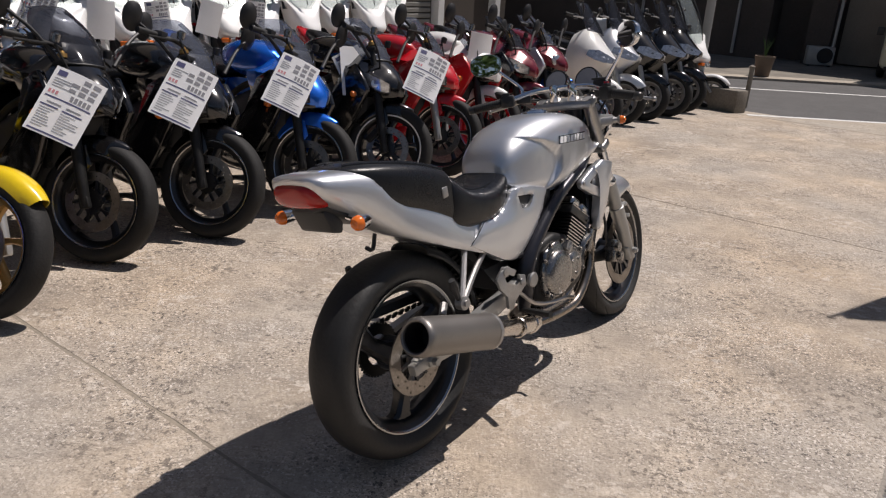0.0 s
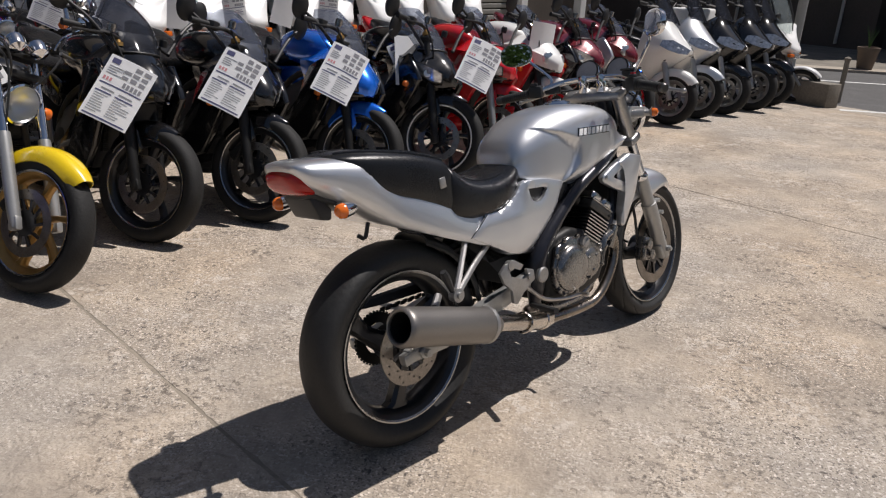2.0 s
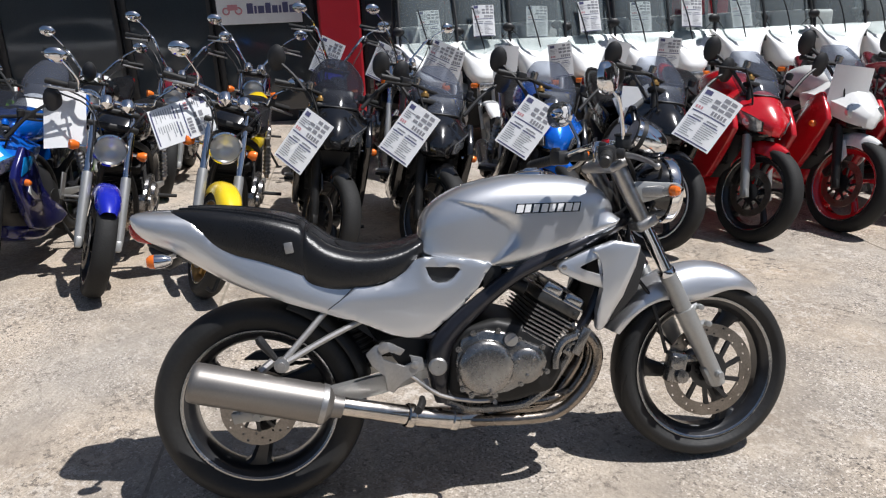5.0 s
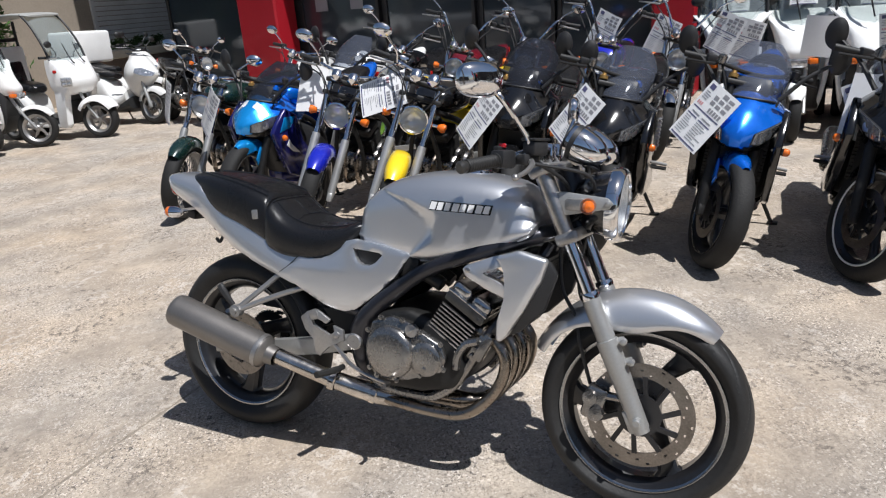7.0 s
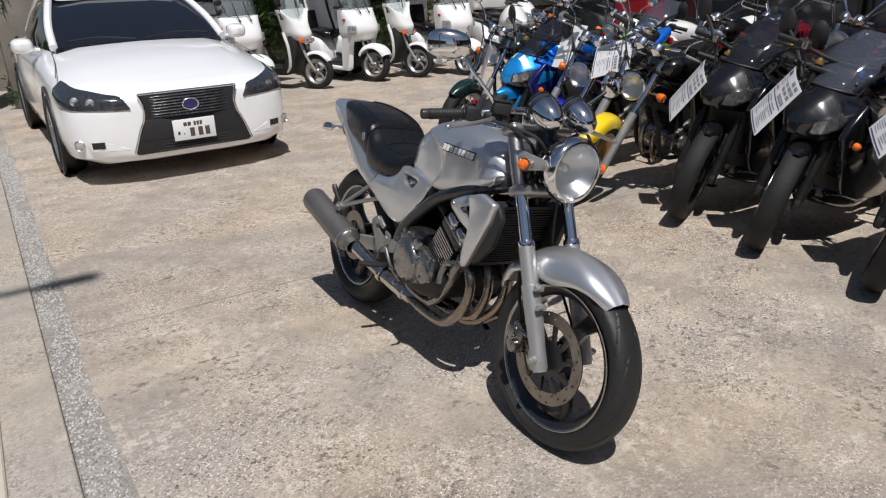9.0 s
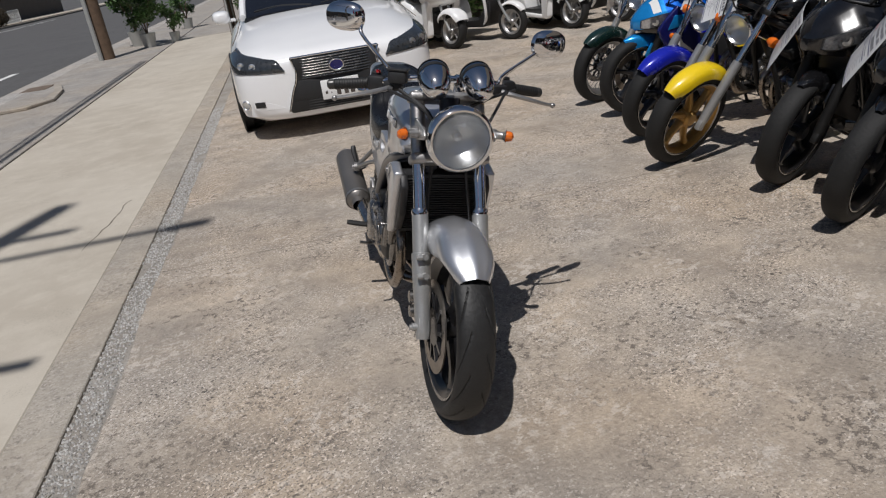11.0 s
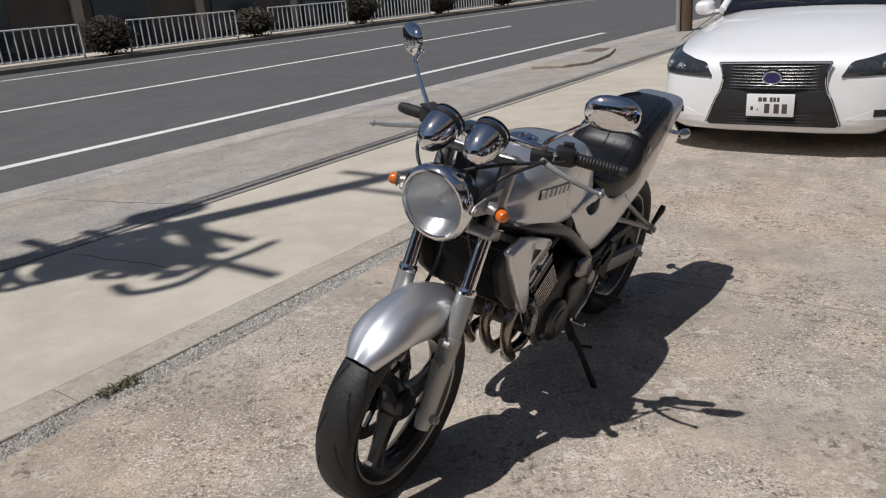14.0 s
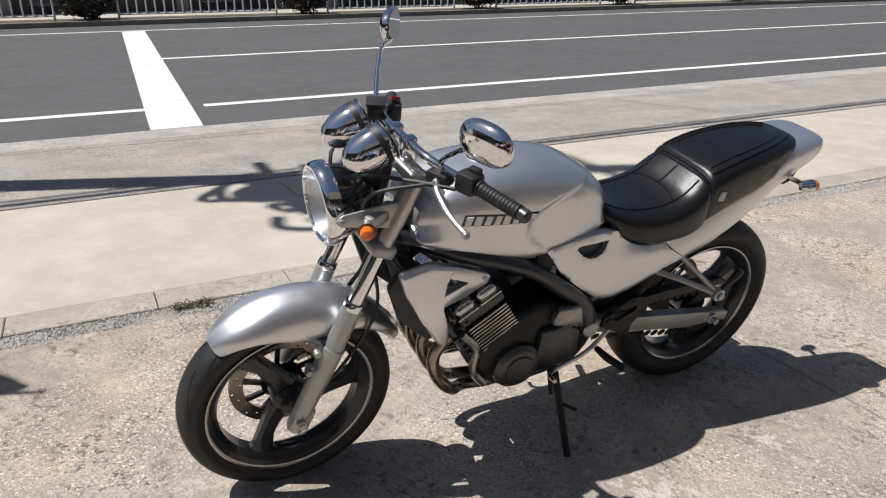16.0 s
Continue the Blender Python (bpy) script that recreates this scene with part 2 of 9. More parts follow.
M["engine_mid"] = surf("engine_dark_grey", (0.085, 0.083, 0.08), 0.35, 0.7, var=0.25, scale=14, fine=120, bump=0.06)
M["engine_dark"] = surf("engine_black", (0.02, 0.0195, 0.019), 0.5, 0.4, var=0.35, scale=14)
M["rim_black"] = surf("wheel_black", (0.018, 0.018, 0.02), 0.3, 0.2, var=0.3, coat=0.3)
M["rim_lip"] = surf("polished_rim_edge", (0.4, 0.4, 0.4), 0.25, 1.0, var=0.1)
M["disc"] = surf("brake_disc_steel", (0.31, 0.28, 0.25), 0.35, 1.0, var=0.3, scale=20, fine=160)
M["amber"] = surf("amber_lens", (0.75, 0.16, 0.015), 0.15, 0.0, var=0.1, coat=0.6)
M["red_lens"] = surf("red_lens", (0.40, 0.012, 0.008), 0.25, 0.0, var=0.15, coat=0.25)
M["clear"] = glassy("clear_glass", (0.45, 0.46, 0.47), 0.01, 0.18, (0.93, 0.94, 0.95))
M["smoke"] = glassy("smoked_screen", (0.03, 0.032, 0.04), 0.07, 0.4, (0.55, 0.57, 0.62))
M["screen"] = glassy("clear_screen", (0.10, 0.11, 0.14), 0.07, 0.3, (0.80, 0.83, 0.88))
M["canopy_glass"] = glassy("canopy_screen", (0.30, 0.34, 0.36), 0.03, 0.22, (0.88, 0.92, 0.91))
M["reflector"] = surf("lamp_reflector", (0.82, 0.83, 0.84), 0.3, 1.0, var=0.05)
M["mirror"] = surf("mirror_glass", (0.9, 0.9, 0.92), 0.01, 1.0, var=0.0, rough_var=0.0)
M["white"] = surf("white_paint", (0.78, 0.78, 0.76), 0.3, 0.0, var=0.04, coat=0.6)
M["white_plastic"] = surf("white_plastic", (0.84, 0.84, 0.83), 0.35, 0.0, var=0.06, coat=0.2)
M["blue"] = surf("blue_paint", (0.008, 0.17, 0.80), 0.24, 0.5, var=0.12, coat=1.0)
M["sky_blue"] = surf("light_blue_paint", (0.015, 0.32, 0.80), 0.24, 0.5, var=0.12, coat=1.0)
M["navy"] = surf("navy_enamel", (0.01, 0.012, 0.11), 0.25, 0.1, var=0.1, coat=0.9)
M["deep_blue"] = surf("deep_blue_paint", (0.012, 0.02, 0.42), 0.25, 0.1, var=0.1, coat=0.9)
M["yellow"] = surf("yellow_paint", (0.85, 0.60, 0.01), 0.3, 0.0, var=0.06, coat=0.8)
M["red"] = surf("red_paint", (0.52, 0.008, 0.015), 0.25, 0.0, var=0.1, coat=0.9)
M["maroon"] = surf("maroon_paint", (0.16, 0.01, 0.02), 0.25, 0.2, var=0.15, coat=0.9)
M["green_dark"] = surf("dark_green_paint", (0.008, 0.026, 0.022), 0.25, 0.1, var=0.15, coat=0.9)
M["lime"] = surf("lime_paint", (0.25, 0.6, 0.03), 0.3, 0.0, var=0.1, coat=0.8)
M["gold"] = surf("gold_wheel_paint", (0.42, 0.25, 0.08), 0.35, 0.7, var=0.15)
M["paper"] = surf("laminated_paper", (0.88, 0.88, 0.88), 0.22, 0.0, var=0.03, coat=0.3)
M["ink"] = surf("navy_print", (0.10, 0.10, 0.2), 0.4, var=0.1)
M["ink_grey"] = surf("grey_print", (0.28, 0.28, 0.3), 0.4, var=0.1)
M["ink_red"] = surf("red_print", (0.62, 0.28, 0.3), 0.4, var=0.1)
M["red_col"] = surf("red_column_paint", (0.33, 0.009, 0.018), 0.4, 0.0, var=0.12, scale=2, coat=0.2)
M["shop_dark"] = surf("dark_shop_wall", (0.03, 0.03, 0.032), 0.5, 0.0, var=0.3, scale=1.5)
M["shop_glass"] = surf("dark_shop_glass", (0.035, 0.045, 0.055), 0.06, 0.0, var=0.2, scale=0.7, spec=0.8, rough_var=0.03)
M["shutter"] = surf("shutter_metal", (0.30, 0.29, 0.27), 0.5, 0.2, var=0.15, scale=2)
M["siding"] = surf("pale_siding", (0.60, 0.585, 0.56), 0.7, 0.0, var=0.14, scale=1.6, fine=24, bump=0.05)
M["coping"] = surf("cream_coping", (0.62, 0.56, 0.45), 0.8, 0.0, var=0.16, scale=3, fine=30, bump=0.1)
M["wall_beige"] = surf("beige_wall", (0.32, 0.27, 0.215), 0.85, 0.0, var=0.15, scale=1.4, fine=30, bump=0.1)
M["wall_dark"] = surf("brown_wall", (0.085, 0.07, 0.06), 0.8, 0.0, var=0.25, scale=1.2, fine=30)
# stained concrete for walls; its dark tone doubles as shade on far_kerb
M["concrete_wall"] = surf("stained_shaded_concrete", (0.20, 0.18, 0.15), 0.9, 0.0, var=0.35, scale=2.5, fine=40, bump=0.2)
M["rail_white"] = surf("white_rail_paint", (0.78, 0.78, 0.75), 0.45, 0.0, var=0.1)
M["leaf"] = surf("leaf_green", (0.055, 0.11, 0.025), 0.5, 0.0, var=0.35, scale=8, object_random=0.2)
M["leaf_red"] = surf("hedge_leaf", (0.045, 0.033, 0.018), 0.5, 0.0, var=0.5, scale=6, object_random=0.2)
M["moss"] = surf("dull_moss", (0.13, 0.115, 0.06), 0.8, 0.0, var=0.4, scale=30)
M["bark"] = surf("bark", (0.13, 0.085, 0.055), 0.9, 0.0, var=0.3, scale=8, fine=60, bump=0.4)
M["pole_paint"] = surf("grey_pole_paint", (0.42, 0.42, 0.40), 0.5, 0.2, var=0.1)
M["terracotta"] = surf("grey_brown_pot", (0.16, 0.12, 0.09), 0.85, var=0.2)
M["cream"] = surf("cream_van_paint", (0.62, 0.60, 0.44), 0.3, 0.0, var=0.04, coat=0.7)
M["car_white"] = surf("pearl_white_paint", (0.92, 0.92, 0.92), 0.25, 0.0, var=0.015, coat=1.0, rough_var=0.03)
M["car_glass"] = surf("dark_car_glass", (0.012, 0.014, 0.02), 0.04, 0.0, var=0.1, spec=0.7, rough_var=0.02)
M["lamp_dark"] = surf("smoked_headlamp", (0.05, 0.055, 0.06), 0.08, 0.3, var=0.4, scale=30, coat=1.0, rough_var=0.04)
M["yellow_plate"] = surf("yellow_plate", (0.75, 0.55, 0.03), 0.4, var=0.05)


# ---- mesh helpers ----
def part(name, bm, material, parent=None, label="", smooth=True, angle=35.0):
    me = bpy.data.meshes.new(name)
    bmesh.ops.recalc_face_normals(bm, faces=bm.faces)
    bm.to_mesh(me)
    bm.free()
    mats = material if isinstance(material, (list, tuple)) else [material]
    for k in mats:
        me.materials.append(M[k])
    if smooth:
        me.shade_smooth()
        me.set_sharp_from_angle(angle=radians(angle))
    ob = new(name, me)
    if parent is not None:
        ob.parent = parent
    if label:
        ob["label"] = label
    return ob


def thing(name, label, category, group="", m=None, kind=""):
    ob = new(name)
    ob.empty_display_size = 0.1
    tagged(ob, label, category, group, kind)
    if m is not None:
        ob.matrix_world = m
    return ob


def spline(keys, n):
    """Catmull-Rom through rows of numbers, n steps a span."""
    k = [np.array(r, float) for r in keys]
    k = [2 * k[0] - k[1]] + k + [2 * k[-1] - k[-2]]
    out = []
    for i in range(1, len(k) - 2):
        p0, p1, p2, p3 = k[i - 1:i + 3]
        for j in range(n):
            t = j / n
            out.append(0.5 * (2 * p1 + (p2 - p0) * t + (2 * p0 - 5 * p1 + 4 * p2 - p3) * t * t + (3 * p1 - p0 - 3 * p2 + p3) * t ** 3))
    out.append(k[-2])
    return out


def rings(bm, loops, caps=True, closed=True, mi=0):
    rows = [[bm.verts.new(v) for v in r] for r in loops]
    n = len(rows[0])
    faces = []
    for a, b in zip(rows, rows[1:]):
        for i in range(n if closed else n - 1):
            j = (i + 1) % n
            faces.append(bm.faces.new((a[i], a[j], b[j], b[i])))
    if caps and closed:
        for r in (rows[0], rows[-1]):
            if n > 2:
                faces.append(bm.faces.new(r))
    for f in faces:
        f.material_index = mi
    return rows


def tube(bm, pts, r, n=10, span=5, mi=0, caps=True, straight=False):
    """Round tube along points; r may be a number or one for each point."""
    rr = r if isinstance(r, (list, tuple)) else [r] * len(pts)
    keys = [tuple(p) + (q,) for p, q in zip(pts, rr)]
    path = [np.array(k, float) for k in keys] if straight or len(pts) == 2 else spline(keys, span)
    loops, side = [], None
    for i, k in enumerate(path):
        a, b = path[max(0, i - 1)][:3], path[min(len(path) - 1, i + 1)][:3]
        d = Vector(b - a).normalized()
        if side is None:
            side = d.orthogonal().normalized()
        side = (side - d * side.dot(d)).normalized()
        up = d.cross(side)
        c = Vector(k[:3])
        loops.append([c + (side * math.cos(2 * math.pi * j / n) + up * math.sin(2 * math.pi * j / n)) * k[3] for j in range(n)])
    rings(bm, loops, caps, mi=mi)


def lathe(bm, prof, centre, axis, n=32, mi=0, caps=False, arc=None):
    """Turn a profile of (along axis, radius) round an axis."""
    axis = Vector(axis).normalized()
    a = axis.orthogonal().normalized()
    b = axis.cross(a)
    c = Vector(centre)
    rings(bm, [[c + axis * h + (a * math.cos(2 * math.pi * j / n) + b * math.sin(2 * math.pi * j / n)) * max(r, 1e-4) for j in range(n)]
               for h, r in prof], caps, mi=mi)


def block(bm, centre, size, rot=None, bevel=0.0, mi=0, seg=2):
    m = Matrix.Translation(centre) @ (rot or Matrix()) @ Matrix.Diagonal((*size, 1))
    got = bmesh.ops.create_cube(bm, size=1, matrix=m)
    for f in {f for v in got["verts"] for f in v.link_faces}:
        f.material_index = mi
    if bevel:
        es = list({e for v in got["verts"] for e in v.link_edges})
        bmesh.ops.bevel(bm, geom=es, offset=bevel, segments=seg, affect="EDGES", profile=0.5)


def prism(bm, poly, x0, x1, bevel=0.0, mi=0, plane="yz", seg=2):
    """Extrude an outline given in (y, z) along x, or in (x, z) along y, or in (x, y) along z."""
    def at(x, q):
        return {"yz": (x, q[0], q[1]), "xz": (q[0], x, q[1]), "xy": (q[0], q[1], x)}[plane]
    a = [bm.verts.new(at(x0, q)) for q in poly]
    b = [bm.verts.new(at(x1, q)) for q in poly]
    fs = [bm.faces.new(a), bm.faces.new(b)]
    n = len(poly)
    for i in range(n):
        fs.append(bm.faces.new((a[i], a[(i + 1) % n], b[(i + 1) % n], b[i])))
    for f in fs:
        f.material_index = mi
    if bevel:
        es = [e for e in {e for v in a + b for e in v.link_edges}]
        bmesh.ops.bevel(bm, geom=es, offset=bevel, segments=seg, affect="EDGES", profile=0.5)


def oval(y, a, z0, z1, e=2.4, n=28, xc=0.0, pinch=0.0):
    """A ring across y: half width a, from z0 to z1, squareness e; pinch narrows its foot."""
    out = []
    for j in range(n):
        t = 2 * math.pi * j / n
        c, s = math.cos(t), math.sin(t)
        x = abs(c) ** (2 / e) * math.copysign(1, c)
        z = abs(s) ** (2 / e) * math.copysign(1, s)
        w = a * (1 - pinch * max(0.0, -z))
        out.append((xc + x * w, y, (z0 + z1) / 2 + z * (z1 - z0) / 2))
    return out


def loft(bm, keys, span=4, e=2.4, n=28, pinch=0.0, mi=0, shape=None):
    """Skin over ovals keyed by (y, half width, bottom, top)."""
    loops = [oval(k[0], max(0.002, k[1]), k[2], max(k[2] + 0.002, k[3]), e, n, pinch=pinch) for k in spline(keys, span)]
    if shape:
        loops = [[shape(*v) for v in r] for r in loops]
    rings(bm, loops, mi=mi)


# ---- ground, road and pavements ----
def slab(name, p0, p1, s0, s1, z, thick, material, label, category, cuts=0, bevel=0.006, kind="structure"):
    bm = bmesh.new()
    n = max(1, cuts)
    for i in range(n):
        a, b = s0 + (s1 - s0) * i / n, s0 + (s1 - s0) * (i + 1) / n
        g = 0.006 if n > 1 else 0.0
        pts = [W(p0, a + g), W(p1, a + g), W(p1, b - g), W(p0, b - g)]
        prism(bm, [(v.x, v.y) for v in pts], z - thick, z, bevel, plane="xy", seg=1)
    return tagged(part(name, bm, material, smooth=False), label, category, kind=kind)


bm = bmesh.new()
v = [bm.verts.new((x, y, -0.12)) for x, y in ((-900, -900), (900, -900), (900, 900), (-900, 900))]
bm.faces.new(v)
tagged(part("ground", bm, "asphalt", smooth=False), "grey ground reaching to the horizon", "ground", kind="structure")

# the yard is cast in bays with open dirt joints between them
yard = tagged(part("yard_floor", (lambda b: (prism(b, [(q.x, q.y) for q in (W(-9.7, -13), W(0.095, -13), W(0.095, 9.5), W(-9.7, 9.5))], -0.11, -0.0016, plane="xy"), b)[1])(bmesh.new()),
                  "joint_soft", smooth=False), "dirt bed showing in the joints of the concrete yard", "yard", kind="structure")
JOINTS = [-13.0, -9.7, -6.1, -2.46, 1.14, 4.92, 9.45]
for s0, s1 in zip(JOINTS, JOINTS[1:]):
    bm = bmesh.new()
    n = 240
    lo, hi = [], []
    for i in range(n + 1):
        p = -9.7 + 9.868 * i / n
        lo.append(W(p, s0 + 0.007 + 0.008 * noise.noise((p * 2.3, s0, 0)) + 0.007 * noise.noise((p * 13, s0, 5))))
        hi.append(W(p, s1 - 0.007 + 0.008 * noise.noise((p * 2.3, s1, 0)) - 0.007 * noise.noise((p * 13, s1, 5))))
    m_ = max(4, int((s1 - s0) * 14))
    edge = [W(0.168 + 0.022 * noise.noise((s0 + (s1 - s0) * i / m_, 4.0, 1.0)) + 0.014 * noise.noise(((s0 + (s1 - s0) * i / m_) * 9, 7.0, 1.0)), s0 + (s1 - s0) * i / m_) for i in range(1, m_)]
    prism(bm, [(q.x, q.y) for q in lo + edge + hi[::-1]], -0.1, 0.0, plane="xy")
    part("concrete_bay", bm, "lot", yard, "worn pale brown concrete bay", smooth=False)

slab("gravel_strip", 0.10, 0.298, -16, 11, -0.004, 0.1, "gravel", "strip of exposed gravel along the kerb", "gravel strip")
# loose pale stones set in the strip, densest along the middle
r5 = random.Random(5)
vs, fs = [], []
for i in range(11500):
    p = 0.234 + 0.062 * (2 * r5.random() - 1)
    s = -4.0 + 11.5 * r5.random()
    if noise.noise((p * 5, s * 1.7, 3.0)) < -0.4:
        continue
    o = W(p, s, -0.003)
    a, b, c = (0.0035 + 0.0045 * r5.random() for _ in range(3))
    th = r5.random() * 3.14
    u, w = Vector((math.cos(th), math.sin(th), 0)), Vector((-math.sin(th), math.cos(th), 0.3 * r5.random()))
    k = len(vs)
    vs += [o + u * a, o - u * a, o + w * b, o - w * b, o + Vector((0, 0, c))]
    fs += [(k, k + 2, k + 4), (k + 2, k + 1, k + 4), (k + 1, k + 3, k + 4), (k + 3, k, k + 4)]
me = bpy.data.meshes.new("loose_gravel")
me.from_pydata([tuple(q) for q in vs], [], fs)
me.materials.append(M["stones"])
tagged(new("loose_gravel", me), "pale loose gravel stones in the strip by the kerb", "gravel", kind="stuff")
kerb = slab("kerb", 0.298, 0.301, -16, 11, -0.01, 0.1, "joint", "flush concrete kerb beside the gravel strip", "kerb")
for i in range(50):
    bm = bmesh.new()
    a = -16 + i * 0.6
    pts = [W(0.3015, a + 0.002), W(0.4975, a + 0.002), W(0.4975, a + 0.598), W(0.3015, a + 0.598)]
    prism(bm, [(q.x, q.y) for q in pts], -0.1, 0.003, 0.004, plane="xy", seg=1)
    part("kerb_stone", bm, "kerb", kerb, smooth=False)
slab("pavement", 0.5, 2.2, -16, 11, 0.0, 0.1, "smooth", "smooth pale concrete driveway strip", "pavement")
slab("pavement_joint", 2.2, 2.235, -40, 11, -0.02, 0.1, "joint", "dark dirty joint between two concrete strips", "joint")
slab("roadside_strip", 2.235, 4.33, -60, 11, 0.0, 0.1, "rough", "rough grey concrete strip beside the road", "roadside strip")
slab("road_margin", 3.93, 4.335, -60, 11, 0.004, 0.1, "margin", "pale pebbly concrete margin at the road edge", "road margin")
slab("far_driveway", 0.5, 2.2, -60, -16.01, 0.0, 0.1, "rough", "grey pavement further along the road", "pavement")
road = slab("road", 4.33, 19.2, -120, 60, -0.012, 0.1, "asphalt", "grey asphalt road with white lane lines", "road")


def stripe(name, p0, p1, s0, s1, z=-0.008):
    bm = bmesh.new()
    n = max(1, int(abs(s1 - s0) / 1.2))
    for i in range(n):
        a, b = s0 + (s1 - s0) * i / n, s0 + (s1 - s0) * (i + 1) / n
        pts = [W(p0, a), W(p1, a), W(p1, b), W(p0, b)]
        bm.faces.new([bm.verts.new((q.x, q.y, z)) for q in pts])
    bmesh.ops.remove_doubles(bm, verts=bm.verts, dist=1e-4)
    return part(name, bm, "paint", road, "white painted road line", smooth=False)


stripe("edge_line", 5.47, 5.64, -13.7, 2.2)
stripe("edge_line", 5.47, 5.64, 2.75, 30)
stripe("lane_line", 10.42, 10.6, -17.5, 2.15)
stripe("lane_line", 17.0, 17.18, -60, 30)
bm = bmesh.new()
quad = [W(4.4, 2.38), W(4.4, 2.86), W(16.9, 2.36), W(16.9, 1.84)]
bm.faces.new([bm.verts.new((q.x, q.y, -0.007)) for q in quad])
part("stop_line", bm, "paint", road, "broad white stop line", smooth=False)

# hairline cracks in the driveway and the roadside strip
r8 = random.Random(8)
for p0, s0, dp, ds, n_ in ((0.62, -0.5, 0.1, 1.0, 14), (1.2, 2.1, 0.9, 0.15, 12), (2.3, 1.2, 1.5, 0.4, 16), (2.5, -2.6, 1.3, 0.6, 16), (3.75, 1.5, 0.1, 2.6, 22), (0.55, 4.4, 1.5, 0.3, 16), (3.8, -3.5, 0.05, 3.0, 22)):
    bm = bmesh.new()
    rows_ = []
    for i in range(n_ + 1):
        f = i / n_
        q = W(p0 + dp * f + 0.03 * (r8.random() - 0.5), s0 + ds * f + 0.03 * (r8.random() - 0.5), 0.0012)
        w_ = 0.0018 + 0.0022 * r8.random() * math.sin(math.pi * f)
        side = (A_S * dp - A_P * ds).normalized() * w_
        rows_.append([q - side, q + side, q + side + Vector((0, 0, 0.0006)), q - side + Vector((0, 0, 0.0006))])
    rings(bm, rows_)
    tagged(part("crack", bm, "joint", smooth=False), "thin dirty crack in the concrete", "crack", kind="structure")

# small things on the roadside strip
bm = bmesh.new()
block(bm, W(3.85, -9.45, 0.0), (0.45, 0.6, 0.02), Matrix.Rotation(radians(HEAD_S), 4, "Z"), 0.004)
tagged(part("drain_cover", bm, "terracotta", smooth=False), "rusty brown drain cover at the road edge", "drain cover")
bm = bmesh.new()
pts = [W(3.75, -6.6), W(3.2, -6.7), W(2.95, -7.2), W(3.1, -8.3), W(3.4, -9.3), W(3.52, -9.3), W(3.22, -8.2), W(3.12, -7.3), W(3.3, -6.9), W(3.75, -6.8)]
prism(bm, [(q.x, q.y) for q in pts], 0.0, 0.05, 0.01, plane="xy", seg=1)
tagged(part("kerb_return", bm, "kerb", smooth=False), "low rounded kerb with worn yellow edge", "kerb", kind="structure")

# side street beyond the yard, crossing its end at a slant
SL_C, SL_S = math.cos(radians(35)), math.sin(radians(35))


def V(q, r):
    """Place q metres along the side street and r metres across it."""
    return (q * SL_C - r * SL_S, q * SL_S + r * SL_C)


def flat(name, corners, z, thick, material, label, category):
    bm = bmesh.new()
    prism(bm, [(v.x, v.y) for v in (W(*c) for c in corners)], z - thick, z, 0.004, plane="xy", seg=1)
    return tagged(part(name, bm, material, smooth=False), label, category, kind="structure")


flat("street_edge", [(-9, 9.5), (4.33, 9.5), (4.33, 14.3), (-2.0, 9.85), (-9, 9.85)], -0.006, 0.1, "kerb", "pale concrete edging widening along the side street", "street edging")
side_street = flat("side_street", [(-8.7, 9.855), (-2.0, 9.855), (4.325, 14.31), (4.325, 19.1), (-8.7, 10.1)], -0.012, 0.09, "asphalt", "asphalt side street with white markings", "road")
flat("far_pavement", [(-8.6, 10.17), (4.3, 19.15), (4.3, 19.6), (-8.9, 10.4)], 0.03, 0.12, "kerb", "narrow kerb across the side street", "pavement")
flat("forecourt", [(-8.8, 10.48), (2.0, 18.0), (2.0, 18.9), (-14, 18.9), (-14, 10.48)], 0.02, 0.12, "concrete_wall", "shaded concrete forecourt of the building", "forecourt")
for r0, r1, q0, q1, z in ((9.13, 9.22, 3.55, 12, -0.003), (11.86, 11.95, 3.2, 12, -0.008)):
    bm = bmesh.new()
    bm.faces.new([bm.verts.new((v.x, v.y, z)) for v in (W(*V(q0, r0)), W(*V(q1, r0)), W(*V(q1, r1)), W(*V(q0, r1)))])
    part("street_line", bm, "paint", side_street, "white painted street line", smooth=False)
for i in range(5):
    r0 = 9.78 + i * 0.46
    q0 = 5.75 + 0.75 * (r0 - 9.8)
    bm = bmesh.new()
    bm.faces.new([bm.verts.new((v.x, v.y, -0.008)) for v in (W(*V(q0, r0)), W(*V(q0 + 3.2, r0)), W(*V(q0 + 3.2, r0 + 0.22)), W(*V(q0, r0 + 0.22)))])
    part("crossing_stripe", bm, "paint", side_street, "white zebra crossing stripe", smooth=False)

# low wall with a short post at the yard's corner
bm = bmesh.new()
q = W(-2.5, 8.75)
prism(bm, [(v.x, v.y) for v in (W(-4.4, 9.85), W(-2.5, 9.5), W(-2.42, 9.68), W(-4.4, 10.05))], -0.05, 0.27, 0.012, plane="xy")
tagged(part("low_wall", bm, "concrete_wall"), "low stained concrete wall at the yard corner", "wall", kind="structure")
bm = bmesh.new()
b0 = W(-2.55, 10.1)
tube(bm, [(b0.x, b0.y, 0), (b0.x, b0.y, 0.5)], 0.03, 10)
lathe(bm, [(0, 0.035), (0.03, 0.04), (0.05, 0.001)], (b0.x, b0.y, 0.5), (0, 0, 1), 10)
tagged(part("bollard", bm, "concrete_wall"), "short dark metal post beside the low wall", "bollard")
bm = bmesh.new()
b0 = W(-3.35, 10.5)
